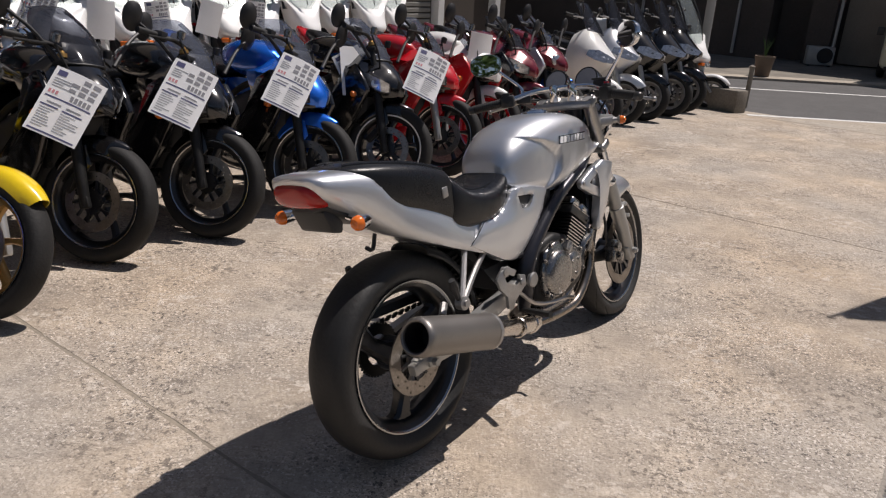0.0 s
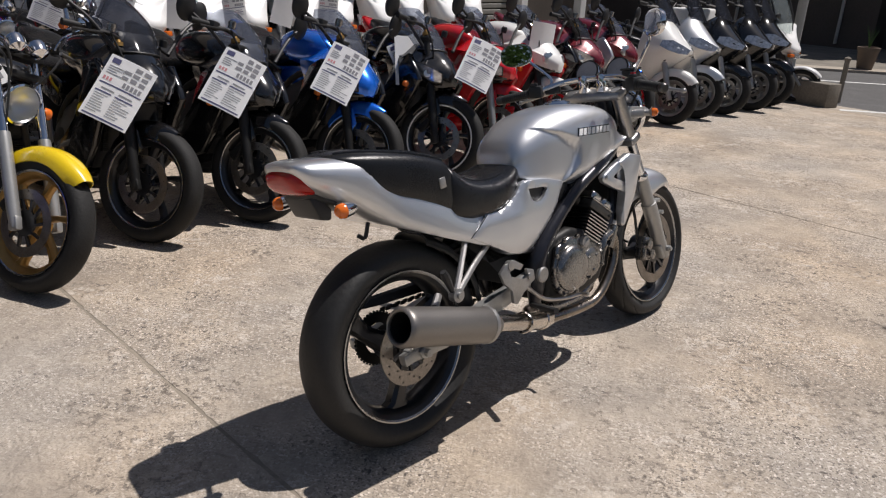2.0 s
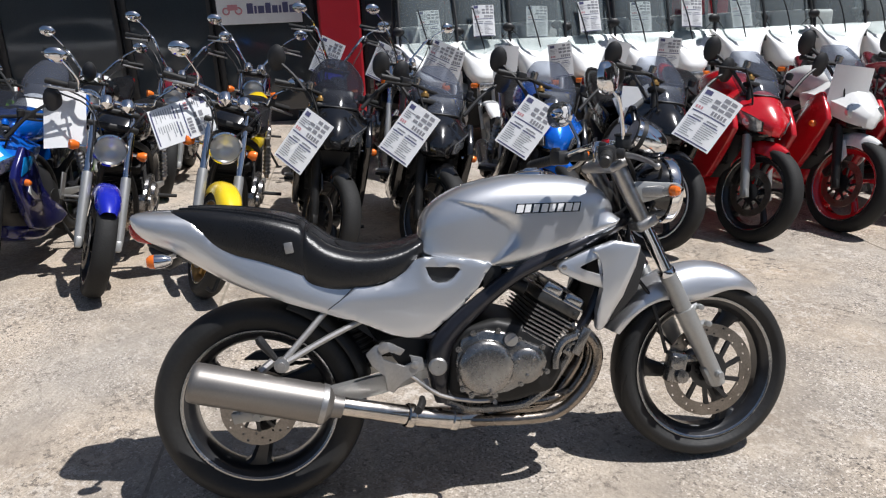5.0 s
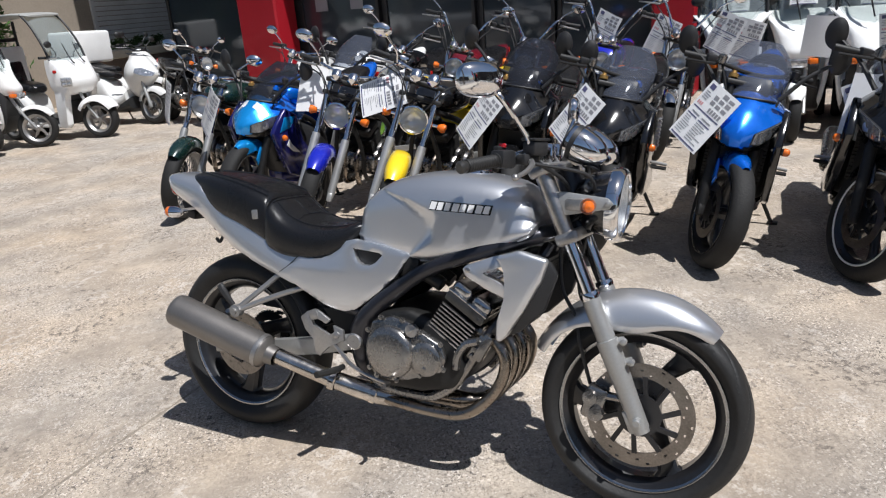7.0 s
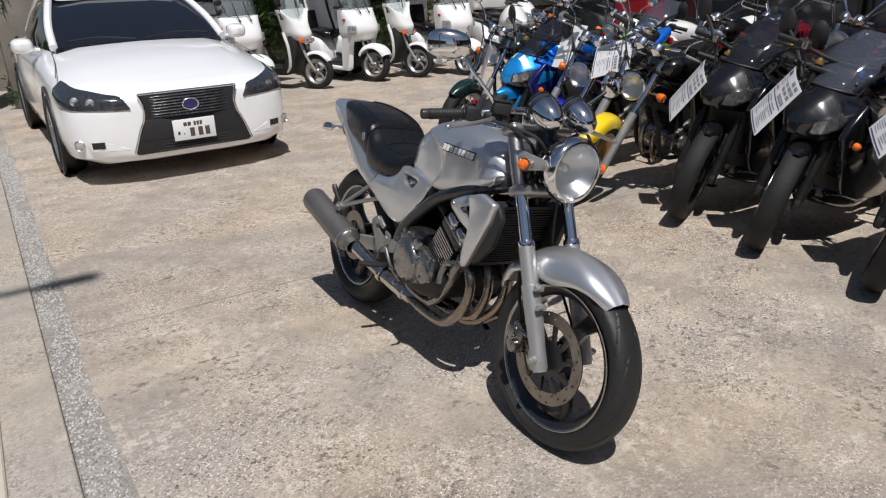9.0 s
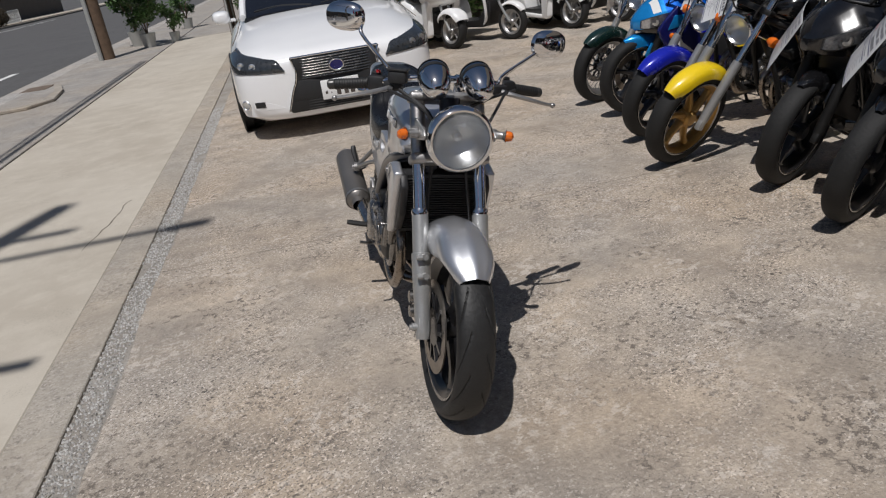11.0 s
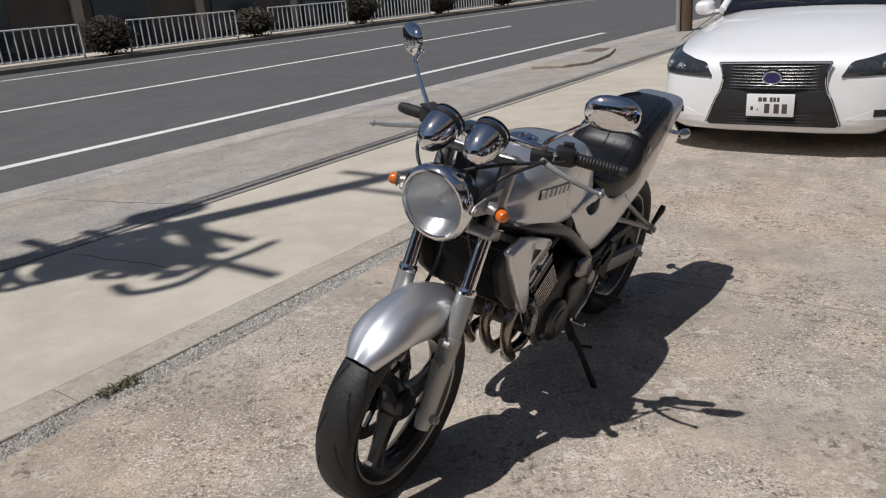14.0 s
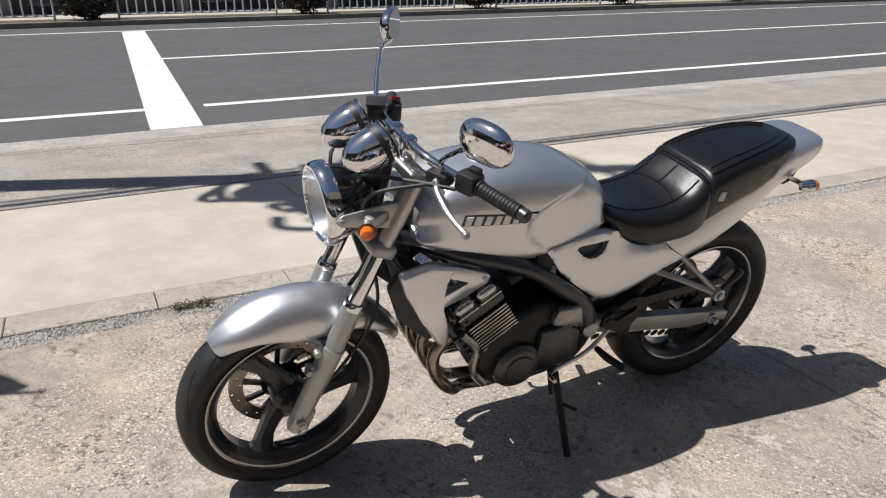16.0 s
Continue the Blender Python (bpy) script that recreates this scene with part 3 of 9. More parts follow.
tube(bm, [(b0.x, b0.y, 0), (b0.x, b0.y, 5.0)], 0.06, 14)
lathe(bm, [(0, 0.11), (0.012, 0.11), (0.014, 0.06)], (b0.x, b0.y, 0), (0, 0, 1), 14)
tagged(part("sign_pole", bm, "pole_paint"), "light grey steel pole at the street corner", "pole")


# ---- buildings ----
def wallbox(bm, p0, p1, s0, s1, z0, z1, mi=0, bevel=0.0):
    prism(bm, [(q.x, q.y) for q in (W(p0, s0), W(p1, s0), W(p1, s1), W(p0, s1))], z0, z1, bevel, mi, plane="xy", seg=1)


shop = thing("shop_building", "dark glazed motorcycle shop with red columns", "shop")
shop["kind"] = "structure"
bm = bmesh.new()
wallbox(bm, -9.9, -9.7, -7.0, 8.3, 0, 4.2)
wallbox(bm, -9.7, -9.3, 7.3, 8.3, 0, 4.2)
part("wall", bm, "shop_dark", shop, smooth=False)
bm = bmesh.new()
wallbox(bm, -18, -8.8, -7.0, 8.3, 4.2, 7.5)
part("upper_wall", bm, "wall_beige", shop, smooth=False)
bm = bmesh.new()
wallbox(bm, -9.7, -8.9, -7.0, 8.3, 3.6, 4.2, bevel=0.02)
part("fascia", bm, "shop_dark", shop, smooth=False)
for s0, s1 in ((-4.85, -4.1), (1.62, 2.16), (6.6, 7.2)):
    bm = bmesh.new()
    wallbox(bm, -9.55, -9.0, s0, s1, 0, 3.6, bevel=0.03)
    part("column", bm, "red_col", shop, "glossy dark red column")
for k, (s0, s1) in enumerate(((-6.9, -4.9), (-4.05, -2.6), (-2.5, -1.0), (-0.92, 0.2), (0.25, 1.55), (2.2, 3.6), (3.7, 5.1), (5.2, 6.5))):
    pane = (lambda b: (wallbox(b, -9.66, -9.63, s0 + 0.05, s1 - 0.05, 0.15, 3.0), b)[1])(bmesh.new())
    pane = part("shop_window", pane, "shop_glass", shop, smooth=False)
    bm = bmesh.new()
    for a, b, z0, z1 in ((s0, s1, 0.0, 0.15), (s0, s1, 3.0, 3.1), (s0, s0 + 0.05, 0.15, 3.0), (s1 - 0.05, s1, 0.15, 3.0)):
        wallbox(bm, -9.7, -9.6, a, b, z0, z1)
    part("window_frame", bm, "plastic", pane, smooth=False)
for s0 in (-3.75, -3.1):
    bm = bmesh.new()
    wallbox(bm, -9.62, -9.6, s0, s0 + 0.22, 1.35, 1.65)
    part("notice", bm, "ink_grey", shop, "faded paper notice on the glass", smooth=False)
# sign board with a small red picture and dark bars
sign = tagged(part("sign_board", (lambda b: (wallbox(b, -9.5, -9.47, 0.30, 1.40, 1.32, 1.72, bevel=0.004), b)[1])(bmesh.new()), "white_plastic", smooth=False),
              "white shop sign with dark lettering bars", "sign", kind="structure")
bm = bmesh.new()
for i, (a, b) in enumerate(((-0.52, -0.42), (-0.4, -0.36), (-0.34, -0.24), (-0.22, -0.13), (-0.11, -0.02), (0.0, 0.04), (0.06, 0.15), (0.17, 0.26))):
    wallbox(bm, -9.47, -9.466, 0.69 + (a + 0.52) * 0.8, 0.69 + (b + 0.52) * 0.8, 1.45, 1.58 if i in (0, 3, 6) else 1.545)
part("lettering_bars", bm, "ink", sign, smooth=False)
bm = bmesh.new()
for c in (0.42, 0.58):
    o = W(-9.466, c, 1.49)
    lathe(bm, [(0, 0.03), (0.004, 0.03), (0.004, 0.05), (0, 0.05)], o, (RX, RY, 0), 20)
wallbox(bm, -9.47, -9.464, 0.44, 0.57, 1.5, 1.57)
part("sign_picture", bm, "ink_red", sign, "small red emblem", smooth=False)

# shuttered garage and doorway further along, and the building across the side street
garage = thing("garage_building", "grey building with a ribbed roller shutter", "building", kind="structure")
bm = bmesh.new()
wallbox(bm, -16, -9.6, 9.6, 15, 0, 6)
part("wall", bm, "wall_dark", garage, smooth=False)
bm = bmesh.new()
for i in range(26):
    z = 0.05 + i * 0.11
    wallbox(bm, -9.6, -9.56, 10.8, 12.2, z, z + 0.085, bevel=0.012)
part("roller_shutter", bm, "shutter", garage, "ribbed grey roller shutter")
for s0 in (10.55, 12.25, 14.3):
    bm = bmesh.new()
    wallbox(bm, -9.6, -9.4, s0, s0 + 0.2, 0, 3.2, bevel=0.01)
    part("door_post", bm, "white_plastic", garage, smooth=False)

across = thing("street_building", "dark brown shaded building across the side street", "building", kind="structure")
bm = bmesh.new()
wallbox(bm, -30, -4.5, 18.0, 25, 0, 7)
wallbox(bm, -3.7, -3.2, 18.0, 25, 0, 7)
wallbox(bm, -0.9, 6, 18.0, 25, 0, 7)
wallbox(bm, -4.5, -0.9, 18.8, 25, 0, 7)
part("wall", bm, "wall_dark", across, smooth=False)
for p0, p1 in ((-3.1, -2.0), (-1.95, -0.95)):
    bm = bmesh.new()
    wallbox(bm, p0, p1, 18.6, 18.7, 0.05, 2.6)
    part("shutter", bm, "wall_beige", across, smooth=False)
for p0 in (-3.1, -2.1, -7.5, -5.2):
    bm = bmesh.new()
    o = W(p0, 17.92)
    tube(bm, [(o.x, o.y, 0.1), (o.x, o.y, 4)], 0.035, 8)
    part("drain_pipe", bm, "pole_paint", across, "pale vertical drain pipe")
ac = thing("air_conditioner", "small grey outdoor air conditioner by the dark wall", "air conditioner", m=pose(*W(-3.3, 17.75, 0.02), 0, 0, HEAD_P + 90 + 180 + 25) @ Matrix.Scale(0.68, 4))
bm = bmesh.new()
block(bm, (0, 0, 0.32), (0.8, 0.3, 0.56), None, 0.02)
part("casing", bm, "pole_paint", ac)
bm = bmesh.new()
lathe(bm, [(0, 0.0), (0.012, 0.22), (0, 0.235)], (-0.12, 0.152, 0.33), (0, 1, 0), 24)
part("fan_grille", bm, "plastic", ac)
for x in (-0.3, 0.3):
    bm = bmesh.new()
    block(bm, (x, 0, 0.02), (0.06, 0.34, 0.04), None, 0.006)
    part("foot", bm, "plastic", ac)
pot = thing("plant_pot", "brown tapered plant pot on the kerb", "plant pot", m=pose(*W(-3.45, 14.1, 0.02)))
bm = bmesh.new()
lathe(bm, [(0, 0.1), (0, 0.12), (0.3, 0.16), (0.33, 0.175), (0.36, 0.175), (0.36, 0.15), (0.3, 0.14), (0.3, 0.0)], (0, 0, 0), (0, 0, 1), 20)
part("pot", bm, "terracotta", pot)
bm = bmesh.new()
for i in range(14):
    a = i * 2.4
    tube(bm, [(0, 0, 0.3), (0.04 * math.cos(a), 0.04 * math.sin(a), 0.5), (0.1 * math.cos(a), 0.1 * math.sin(a), 0.62 + 0.02 * (i % 5))], [0.004, 0.004, 0.001], 4, 3)
part("branchwork", bm, "leaf", pot)


# ---- foliage ----
def leaves(bm, centre, radii, count, size, rng, shell=0.55):
    """Many small folded leaves in an uneven clump."""
    c = Vector(centre)
    for _ in range(count):
        d = Vector((rng.gauss(0, 1), rng.gauss(0, 1), rng.gauss(0, 1))).normalized()
        r = shell + (1 - shell) * rng.random()
        r *= 0.82 + 0.3 * noise.noise(d * 2.1 + c)
        o = c + Vector((d.x * radii[0], d.y * radii[1], d.z * radii[2])) * r
        u = Vector((rng.gauss(0, 1), rng.gauss(0, 1), rng.gauss(0, 0.7))).normalized()
        w = u.orthogonal().normalized()
        k = size * (0.6 + 0.8 * rng.random())
        n_ = u.cross(w) * k * 0.18
        a, b2, d2, e = o - u * k, o + w * k * 0.45 + n_, o + u * k, o - w * k * 0.45 + n_
        va, vb, vd, ve = (bm.verts.new(x) for x in (a, b2, d2, e))
        bm.faces.new((va, vb, vd))
        bm.faces.new((va, vd, ve))


rng = random.Random(7)
# fence with clipped shrubs across the road
# far_kerb's shade is put into its colour with the dark wall concrete
slab("far_kerb", 19.2, 19.45, -120, 60, 0.12, 0.3, "concrete_wall", "raised concrete kerb across the road", "kerb")
slab("planting_bed", 19.45, 21.0, -120, 60, 0.1, 0.3, "joint", "dark soil bed under the shrubs", "planting bed")
slab("far_walk", 21.0, 24.0, -120, 60, 0.1, 0.3, "smooth", "pale pavement behind the railing", "pavement")
hedges = None
fence_src = thing("railing", "white painted steel railing panel across the road", "railing", "railing panels", pose(*W(20.2, 0, 0.1), 0, 0, HEAD_S))
for x, z in ((0, 1.0), (0, 0.12)):
    bm = bmesh.new()
    tube(bm, [(0, -2.2, z), (0, 2.2, z)], 0.022, 8)
    part("rail", bm, "rail_white", fence_src)
for i in range(19):
    bm = bmesh.new()
    y = -2.2 + i * 4.4 / 18
    tube(bm, [(0, y, 0.0 if i in (0, 18) else 0.1), (0, y, 1.0)], 0.03 if i in (0, 18) else 0.022, 8)
    part("post" if i in (0, 18) else "bar", bm, "rail_white", fence_src)
shrub_src = thing("shrub", "dark clipped shrub with reddish leaf tips", "shrub", "roadside shrubs", pose(*W(20.1, 3.0, 0.1)))
bm = bmesh.new()
for i in range(7):
    a = i * 0.9
    tube(bm, [(0.05 * math.cos(a), 0.05 * math.sin(a), 0), (0.22 * math.cos(a), 0.22 * math.sin(a), 0.35), (0.34 * math.cos(a), 0.34 * math.sin(a), 0.62)], [0.02, 0.014, 0.006], 5, 3)
part("branchwork", bm, "bark", shrub_src)
bm = bmesh.new()
leaves(bm, (0, 0, 0.62), (0.95, 0.95, 0.68), 3600, 0.06, rng, 0.5)
part("leaves", bm, "leaf_red", shrub_src, smooth=False)
for k in range(-10, 5):
    if k:
        copy_thing(fence_src, pose(*W(20.2, k * 6.0, 0.1), 0, 0, HEAD_S))
        copy_thing(shrub_src, pose(*W(20.1, 3.0 + k * 6.0, 0.1), 0, 0, k * 47) @ Matrix.Diagonal((1, 1, 0.9 + 0.12 * ((k * 7) % 3), 1)))

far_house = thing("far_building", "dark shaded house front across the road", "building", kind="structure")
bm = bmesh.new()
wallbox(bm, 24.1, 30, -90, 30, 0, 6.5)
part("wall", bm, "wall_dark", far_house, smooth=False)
for k in range(16):
    s0 = -60 + k * 5.2
    bm = bmesh.new()
    wallbox(bm, 24.0, 24.1, s0, s0 + 2.2, 0.3, 2.3, bevel=0.02)
    pane = part("window", bm, "shop_glass", far_house)
    bm = bmesh.new()
    wallbox(bm, 23.95, 24.1, s0 + 2.6, s0 + 3.0, 0.1, 3.0, bevel=0.02)
    part("pilaster", bm, "wall_beige", far_house)


# ---- parts that motorcycles share ----
def tyre_bm(R, w, rim, n=96, m=20, tread=0):
    """Tyre round the x axis at the origin; tread is the number of slanted grooves each side."""
    bm = bmesh.new()
    loops = []
    side = R - rim
    for i in range(n):
        a = 2 * math.pi * i / n
        row = []
        for j in range(m + 1):
            t = -1 + 2 * j / m
            ang = t * 1.92
            x = math.sin(ang) * w / 2 * (1.0 if abs(ang) < 1.57 else 1.0)
            if abs(t) > 0.82:
                k = (abs(t) - 0.82) / 0.18
                x = math.copysign((1 - 0.28 * k) * w / 2 * 0.985, t)
                r = rim + side * 0.36 * (1 - k)
            else:
                q = abs(t) / 0.82
                x = math.copysign(w / 2 * math.sin(q * 1.5708) ** 0.92, t)
                r = rim + side * 0.36 + side * 0.64 * math.cos(q * 1.5708) ** 0.75
            if tread and abs(t) < 0.66:
                ph = (i / n * tread + 2.2 * abs(t) ** 0.7 + (0.5 if t > 0 else 0.0)) % 1.0
                if ph < 0.09 and abs(t) > 0.16:
                    r -= 0.0035
            row.append((x, math.cos(a) * r, math.sin(a) * r))
        loops.append(row)
    loops.append(loops[0])
    rows = [[bm.verts.new(v) for v in r] for r in loops[:-1]]
    for i in range(n):
        a, b = rows[i], rows[(i + 1) % n]
        for j in range(m):
            bm.faces.new((a[j], b[j], b[j + 1], a[j + 1]))
    return bm


def rim_bm(rim, w):
    bm = bmesh.new()
    h = w * 0.36
    for s in (-1, 1):
        lathe(bm, [(s * h * 1.03, rim + 0.006), (s * h * 1.16, rim + 0.011), (s * h * 1.27, rim + 0.0105), (s * h * 1.27, rim + 0.006), (s * h * 1.18, rim + 0.001)], (0, 0, 0), (1, 0, 0), 72, 1)
        lathe(bm, [(s * h * 1.18, rim + 0.001), (s * h * 1.02, rim - 0.008), (s * h * 0.96, rim - 0.012)], (0, 0, 0), (1, 0, 0), 72)
    lathe(bm, [(-h * 0.96, rim - 0.012), (-h * 0.5, rim - 0.026), (h * 0.5, rim - 0.026), (h * 0.96, rim - 0.012)], (0, 0, 0), (1, 0, 0), 72)
    lathe(bm, [(-h * 1.03, rim + 0.006), (-h * 0.5, rim - 0.012), (h * 0.5, rim - 0.012), (h * 1.03, rim + 0.006)], (0, 0, 0), (1, 0, 0), 72)
    bmesh.ops.remove_doubles(bm, verts=bm.verts, dist=1e-5)
    return bm


def spoke_bm(rim, w, hub, spoke_w, a):
    bm = bmesh.new()
    d, t = Vector((0, math.cos(a), math.sin(a))), Vector((0, -math.sin(a), math.cos(a)))
    loops = []
    for q, ww, th in ((hub * 0.7, 1.15, 0.5), (rim * 0.35, 0.85, 0.42), (rim * 0.6, 0.72, 0.36), (rim * 0.82, 0.95, 0.36), (rim - 0.02, 1.7, 0.4)):
        c = d * q + t * 0.02 * math.sin(q / rim * 3.1)
        hw, ht = spoke_w * ww / 2, w * th / 2
        loops.append([c + t * hw * u + Vector((ht * v, 0, 0)) for u, v in ((-1, -0.55), (-0.6, -1), (0.6, -1), (1, -0.55), (1, 0.55), (0.6, 1), (-0.6, 1), (-1, 0.55))])
    rings(bm, loops)
    return bm


def cast_wheel(name, m, mats, parent, rim, w, spokes=3, hub=0.045, spoke_w=0.055, phase=0.5, label=""):
    """Rim with its bare lip, hub and cast spokes, set at m."""
    b = rim_bm(rim, w)
    b.transform(m)
    wl = part(name, b, mats, parent, label)
    b = bmesh.new()
    lathe(b, [(-w * 0.42, 0.001), (-w * 0.42, hub * 0.7), (-w * 0.3, hub), (w * 0.3, hub), (w * 0.42, hub * 0.7), (w * 0.42, 0.001)], (0, 0, 0), (1, 0, 0), 24)
    b.transform(m)
    part("hub", b, mats[0], wl)
    for k in range(spokes):
        b = spoke_bm(rim, w, hub, spoke_w, phase + 2 * math.pi * k / spokes)
        b.transform(m)
        part("spoke", b, mats[0], wl)
    return wl


def disc_bm(r0, r1, thick=0.005, holes=True, n=90):
    bm = bmesh.new()
    rad = [r0 + (r1 - r0) * k / 7 for k in range(8)]
    grid = [[[bm.verts.new((x, math.cos(2 * math.pi * i / n) * r, math.sin(2 * math.pi * i / n) * r)) for r in rad] for i in range(n)] for x in (-thick / 2, thick / 2)]
    def hole(i, k):
        return holes and ((i % 9 == 1 and k == 1) or (i % 9 == 4 and k == 3) or (i % 9 == 7 and k == 5))
    for i in range(n):
        j = (i + 1) % n
        for k in range(7):
            if hole(i, k):
                continue
            bm.faces.new((grid[0][i][k], grid[0][j][k], grid[0][j][k + 1], grid[0][i][k + 1]))
            bm.faces.new((grid[1][i][k], grid[1][j][k], grid[1][j][k + 1], grid[1][i][k + 1]))
        bm.faces.new((grid[0][i][0], grid[0][j][0], grid[1][j][0], grid[1][i][0]))
        bm.faces.new((grid[0][i][7], grid[0][j][7], grid[1][j][7], grid[1][i][7]))
    return bm


def carrier_bm(r0, arms=10):
    """Star-shaped carrier that holds a brake disc."""
    bm = bmesh.new()
    poly = []
    for k in range(arms):
        a = 2 * math.pi * k / arms
        for da, r in ((-0.02, 0.56), (0.17, 1.03), (0.30, 1.03), (0.2, 0.56)):
            poly.append((math.cos(a + da) * r0 * r, math.sin(a + da) * r0 * r))
    prism(bm, poly, -0.005, 0.005)
    return bm


def shell_bm(centre, radius, a0, a1, half, drop, thick=0.004, n=24, m=12, taper=0.35, ridge=0.0, dip=0.0):
    """Mudguard: a curved shell round a wheel's axis; angles in degrees forward of straight up."""
    bm = bmesh.new()
    out, inn = [], []
    for i in range(n + 1):
        f = i / n
        a = radians(a0 + (a1 - a0) * f)
        end = min(f, 1 - f)
        wscale = 1 - taper * max(0.0, 1 - end / 0.25) ** 2
        dr = drop(f) if callable(drop) else drop
        ro, ri = [], []
        for j in range(m + 1):
            t = -1 + 2 * j / m
            x = half * wscale * math.copysign(abs(math.sin(t * 1.5708)) ** 0.9, t)
            fall = dr * (1 - math.cos(t * 1.5708)) ** 1.3
            r = radius - dip * f ** 3 - fall + ridge * math.exp(-(t / 0.12) ** 2)
            for rows, rr, xx in ((ro, r, x), (ri, r - thick, x * 0.95)):
                rows.append((centre[0] + xx, centre[1] + math.sin(a) * rr, centre[2] + math.cos(a) * rr))
        out.append(ro)
        inn.append(ri)
    loops = [o + i[::-1] for o, i in zip(out, inn)]
    rings(bm, loops)
    return bm


def indicator(parent, at, way, name="indicator", stem=0.05, size=1.0):
    """Turn signal: black or chrome stem with an amber lens, stem pointing along way."""
    w = Vector(way).normalized()
    c = Vector(at)
    bm = bmesh.new()
    tube(bm, [c - w * stem, c - w * 0.012], 0.008 * size, 8)
    lathe(bm, [(-0.018, 0.008), (-0.006, 0.018), (0.004, 0.021)], c, w, 16)
    ob = part(name, bm, "chrome", parent)
    bm = bmesh.new()
    lathe(bm, [(0.004, 0.021), (0.018, 0.02), (0.028, 0.014), (0.032, 0.001)], c, w, 16)
    part("lens", bm, "amber", ob, "amber lens")
    return ob


# ---- the silver motorcycle ----
BIKE = pose(-0.0280, 1.8890, 0, 0, -11.2, -33.80)
bike = thing("motorcycle", "silver naked motorcycle with black seat on its side stand", "motorcycle", m=BIKE)
FA, RA = (0, 1.394, 0.297), (0, -0.018, 0.318)

fw = cast_wheel("front_wheel", Matrix.Translation(FA), ["rim_black", "rim_lip"], bike, 0.224, 0.104, 3, 0.05, 0.062, radians(52), "black three-spoke wheel with bare rim edge")
part("tyre", (lambda b: (b.transform(Matrix.Translation(FA)), b)[1])(tyre_bm(0.297, 0.116, 0.2335, 440, 64, 14)), "rubber", fw)
part("brake_disc", (lambda b: (b.transform(Matrix.Translation((0.062, FA[1], FA[2]))), b)[1])(disc_bm(0.110, 0.15)), "disc", fw, "drilled brake disc with rust")
part("disc_carrier", (lambda b: (b.transform(Matrix.Translation((0.062, FA[1], FA[2]))), b)[1])(carrier_bm(0.110)), "rim_black", fw, smooth=False)
rw = cast_wheel("rear_wheel", Matrix.Translation(RA), ["rim_black", "rim_lip"], bike, 0.224, 0.134, 3, 0.055, 0.066, radians(20), "black three-spoke wheel with bare rim edge")
part("tyre", (lambda b: (b.transform(Matrix.Translation(RA)), b)[1])(tyre_bm(0.32, 0.152, 0.2335, 160, 28, 0)), "rubber", rw)
part("brake_disc", (lambda b: (b.transform(Matrix.Translation((0.075, RA[1], RA[2]))), b)[1])(disc_bm(0.07, 0.115)), "disc", rw, "drilled brake disc with rust")
part("disc_carrier", (lambda b: (b.transform(Matrix.Translation((0.075, RA[1], RA[2]))), b)[1])(carrier_bm(0.07)), "rim_black", rw, smooth=False)
bm = bmesh.new()
lathe(bm, [(-0.005, 0.05), (-0.005, 0.084), (0.005, 0.084), (0.005, 0.05)], (-0.085, RA[1], RA[2]), (1, 0, 0), 40)
for k in range(40):
    a = 2 * math.pi * k / 40
    block(bm, (-0.085, RA[1] + math.cos(a) * 0.085, RA[2] + math.sin(a) * 0.085), (0.006, 0.008, 0.006), Matrix.Rotation(a, 4, "X"))
part("sprocket", bm, "engine_dark", rw)

# chain along the left
bm = bmesh.new()
cz = 0.084
top = [(0.03, RA[2] + cz), (0.55, 0.405)]
bot = [(0.03, RA[2] - cz), (0.55, 0.335)]
for (y0, z0), (y1, z1) in (top, bot):
    n = 34
    for i in range(n):
        y, z = y0 + (y1 - y0) * (i + 0.5) / n, z0 + (z1 - z0) * (i + 0.5) / n
        block(bm, (-0.085 + (0.004 if i % 2 else -0.004), y, z), (0.004, 0.018, 0.012))
part("chain", bm, "engine_dark", bike, "oily drive chain")["kind"] = "stuff"
bm = bmesh.new()
prism(bm, [(-0.06, 0.43), (-0.02, 0.452), (0.2, 0.45), (0.44, 0.43), (0.46, 0.41), (0.46, 0.40), (0.2, 0.418), (0.0, 0.425)], -0.104, -0.07, 0.004)
part("chain_guard", bm, "plastic", bike, "black chain guard")


# fuel tank with pressed-in knee panels and a raised upper edge
def tank_shape(x, y, z):
    """Knee recess with a crisp pointed edge on each flank."""
    edge = float(np.interp(z, (0.68, 0.72, 0.765, 0.795, 0.805, 0.815, 0.84, 0.875, 0.90, 0.92), (0.665, 0.715, 0.772, 0.803, 0.807, 0.803, 0.765, 0.69, 0.60, 0.48)))
    k = 1 / (1 + math.exp(max(-40.0, min(40.0, (y - edge) / 0.0035)))) * (0.55 + 0.45 * min(1.0, max(0.0, (y - 0.5) / 0.2)))
    k *= min(1.0, max(0.0, (abs(x) - 0.05) / 0.05))
    return x * (1 - 0.085 * k), y, z


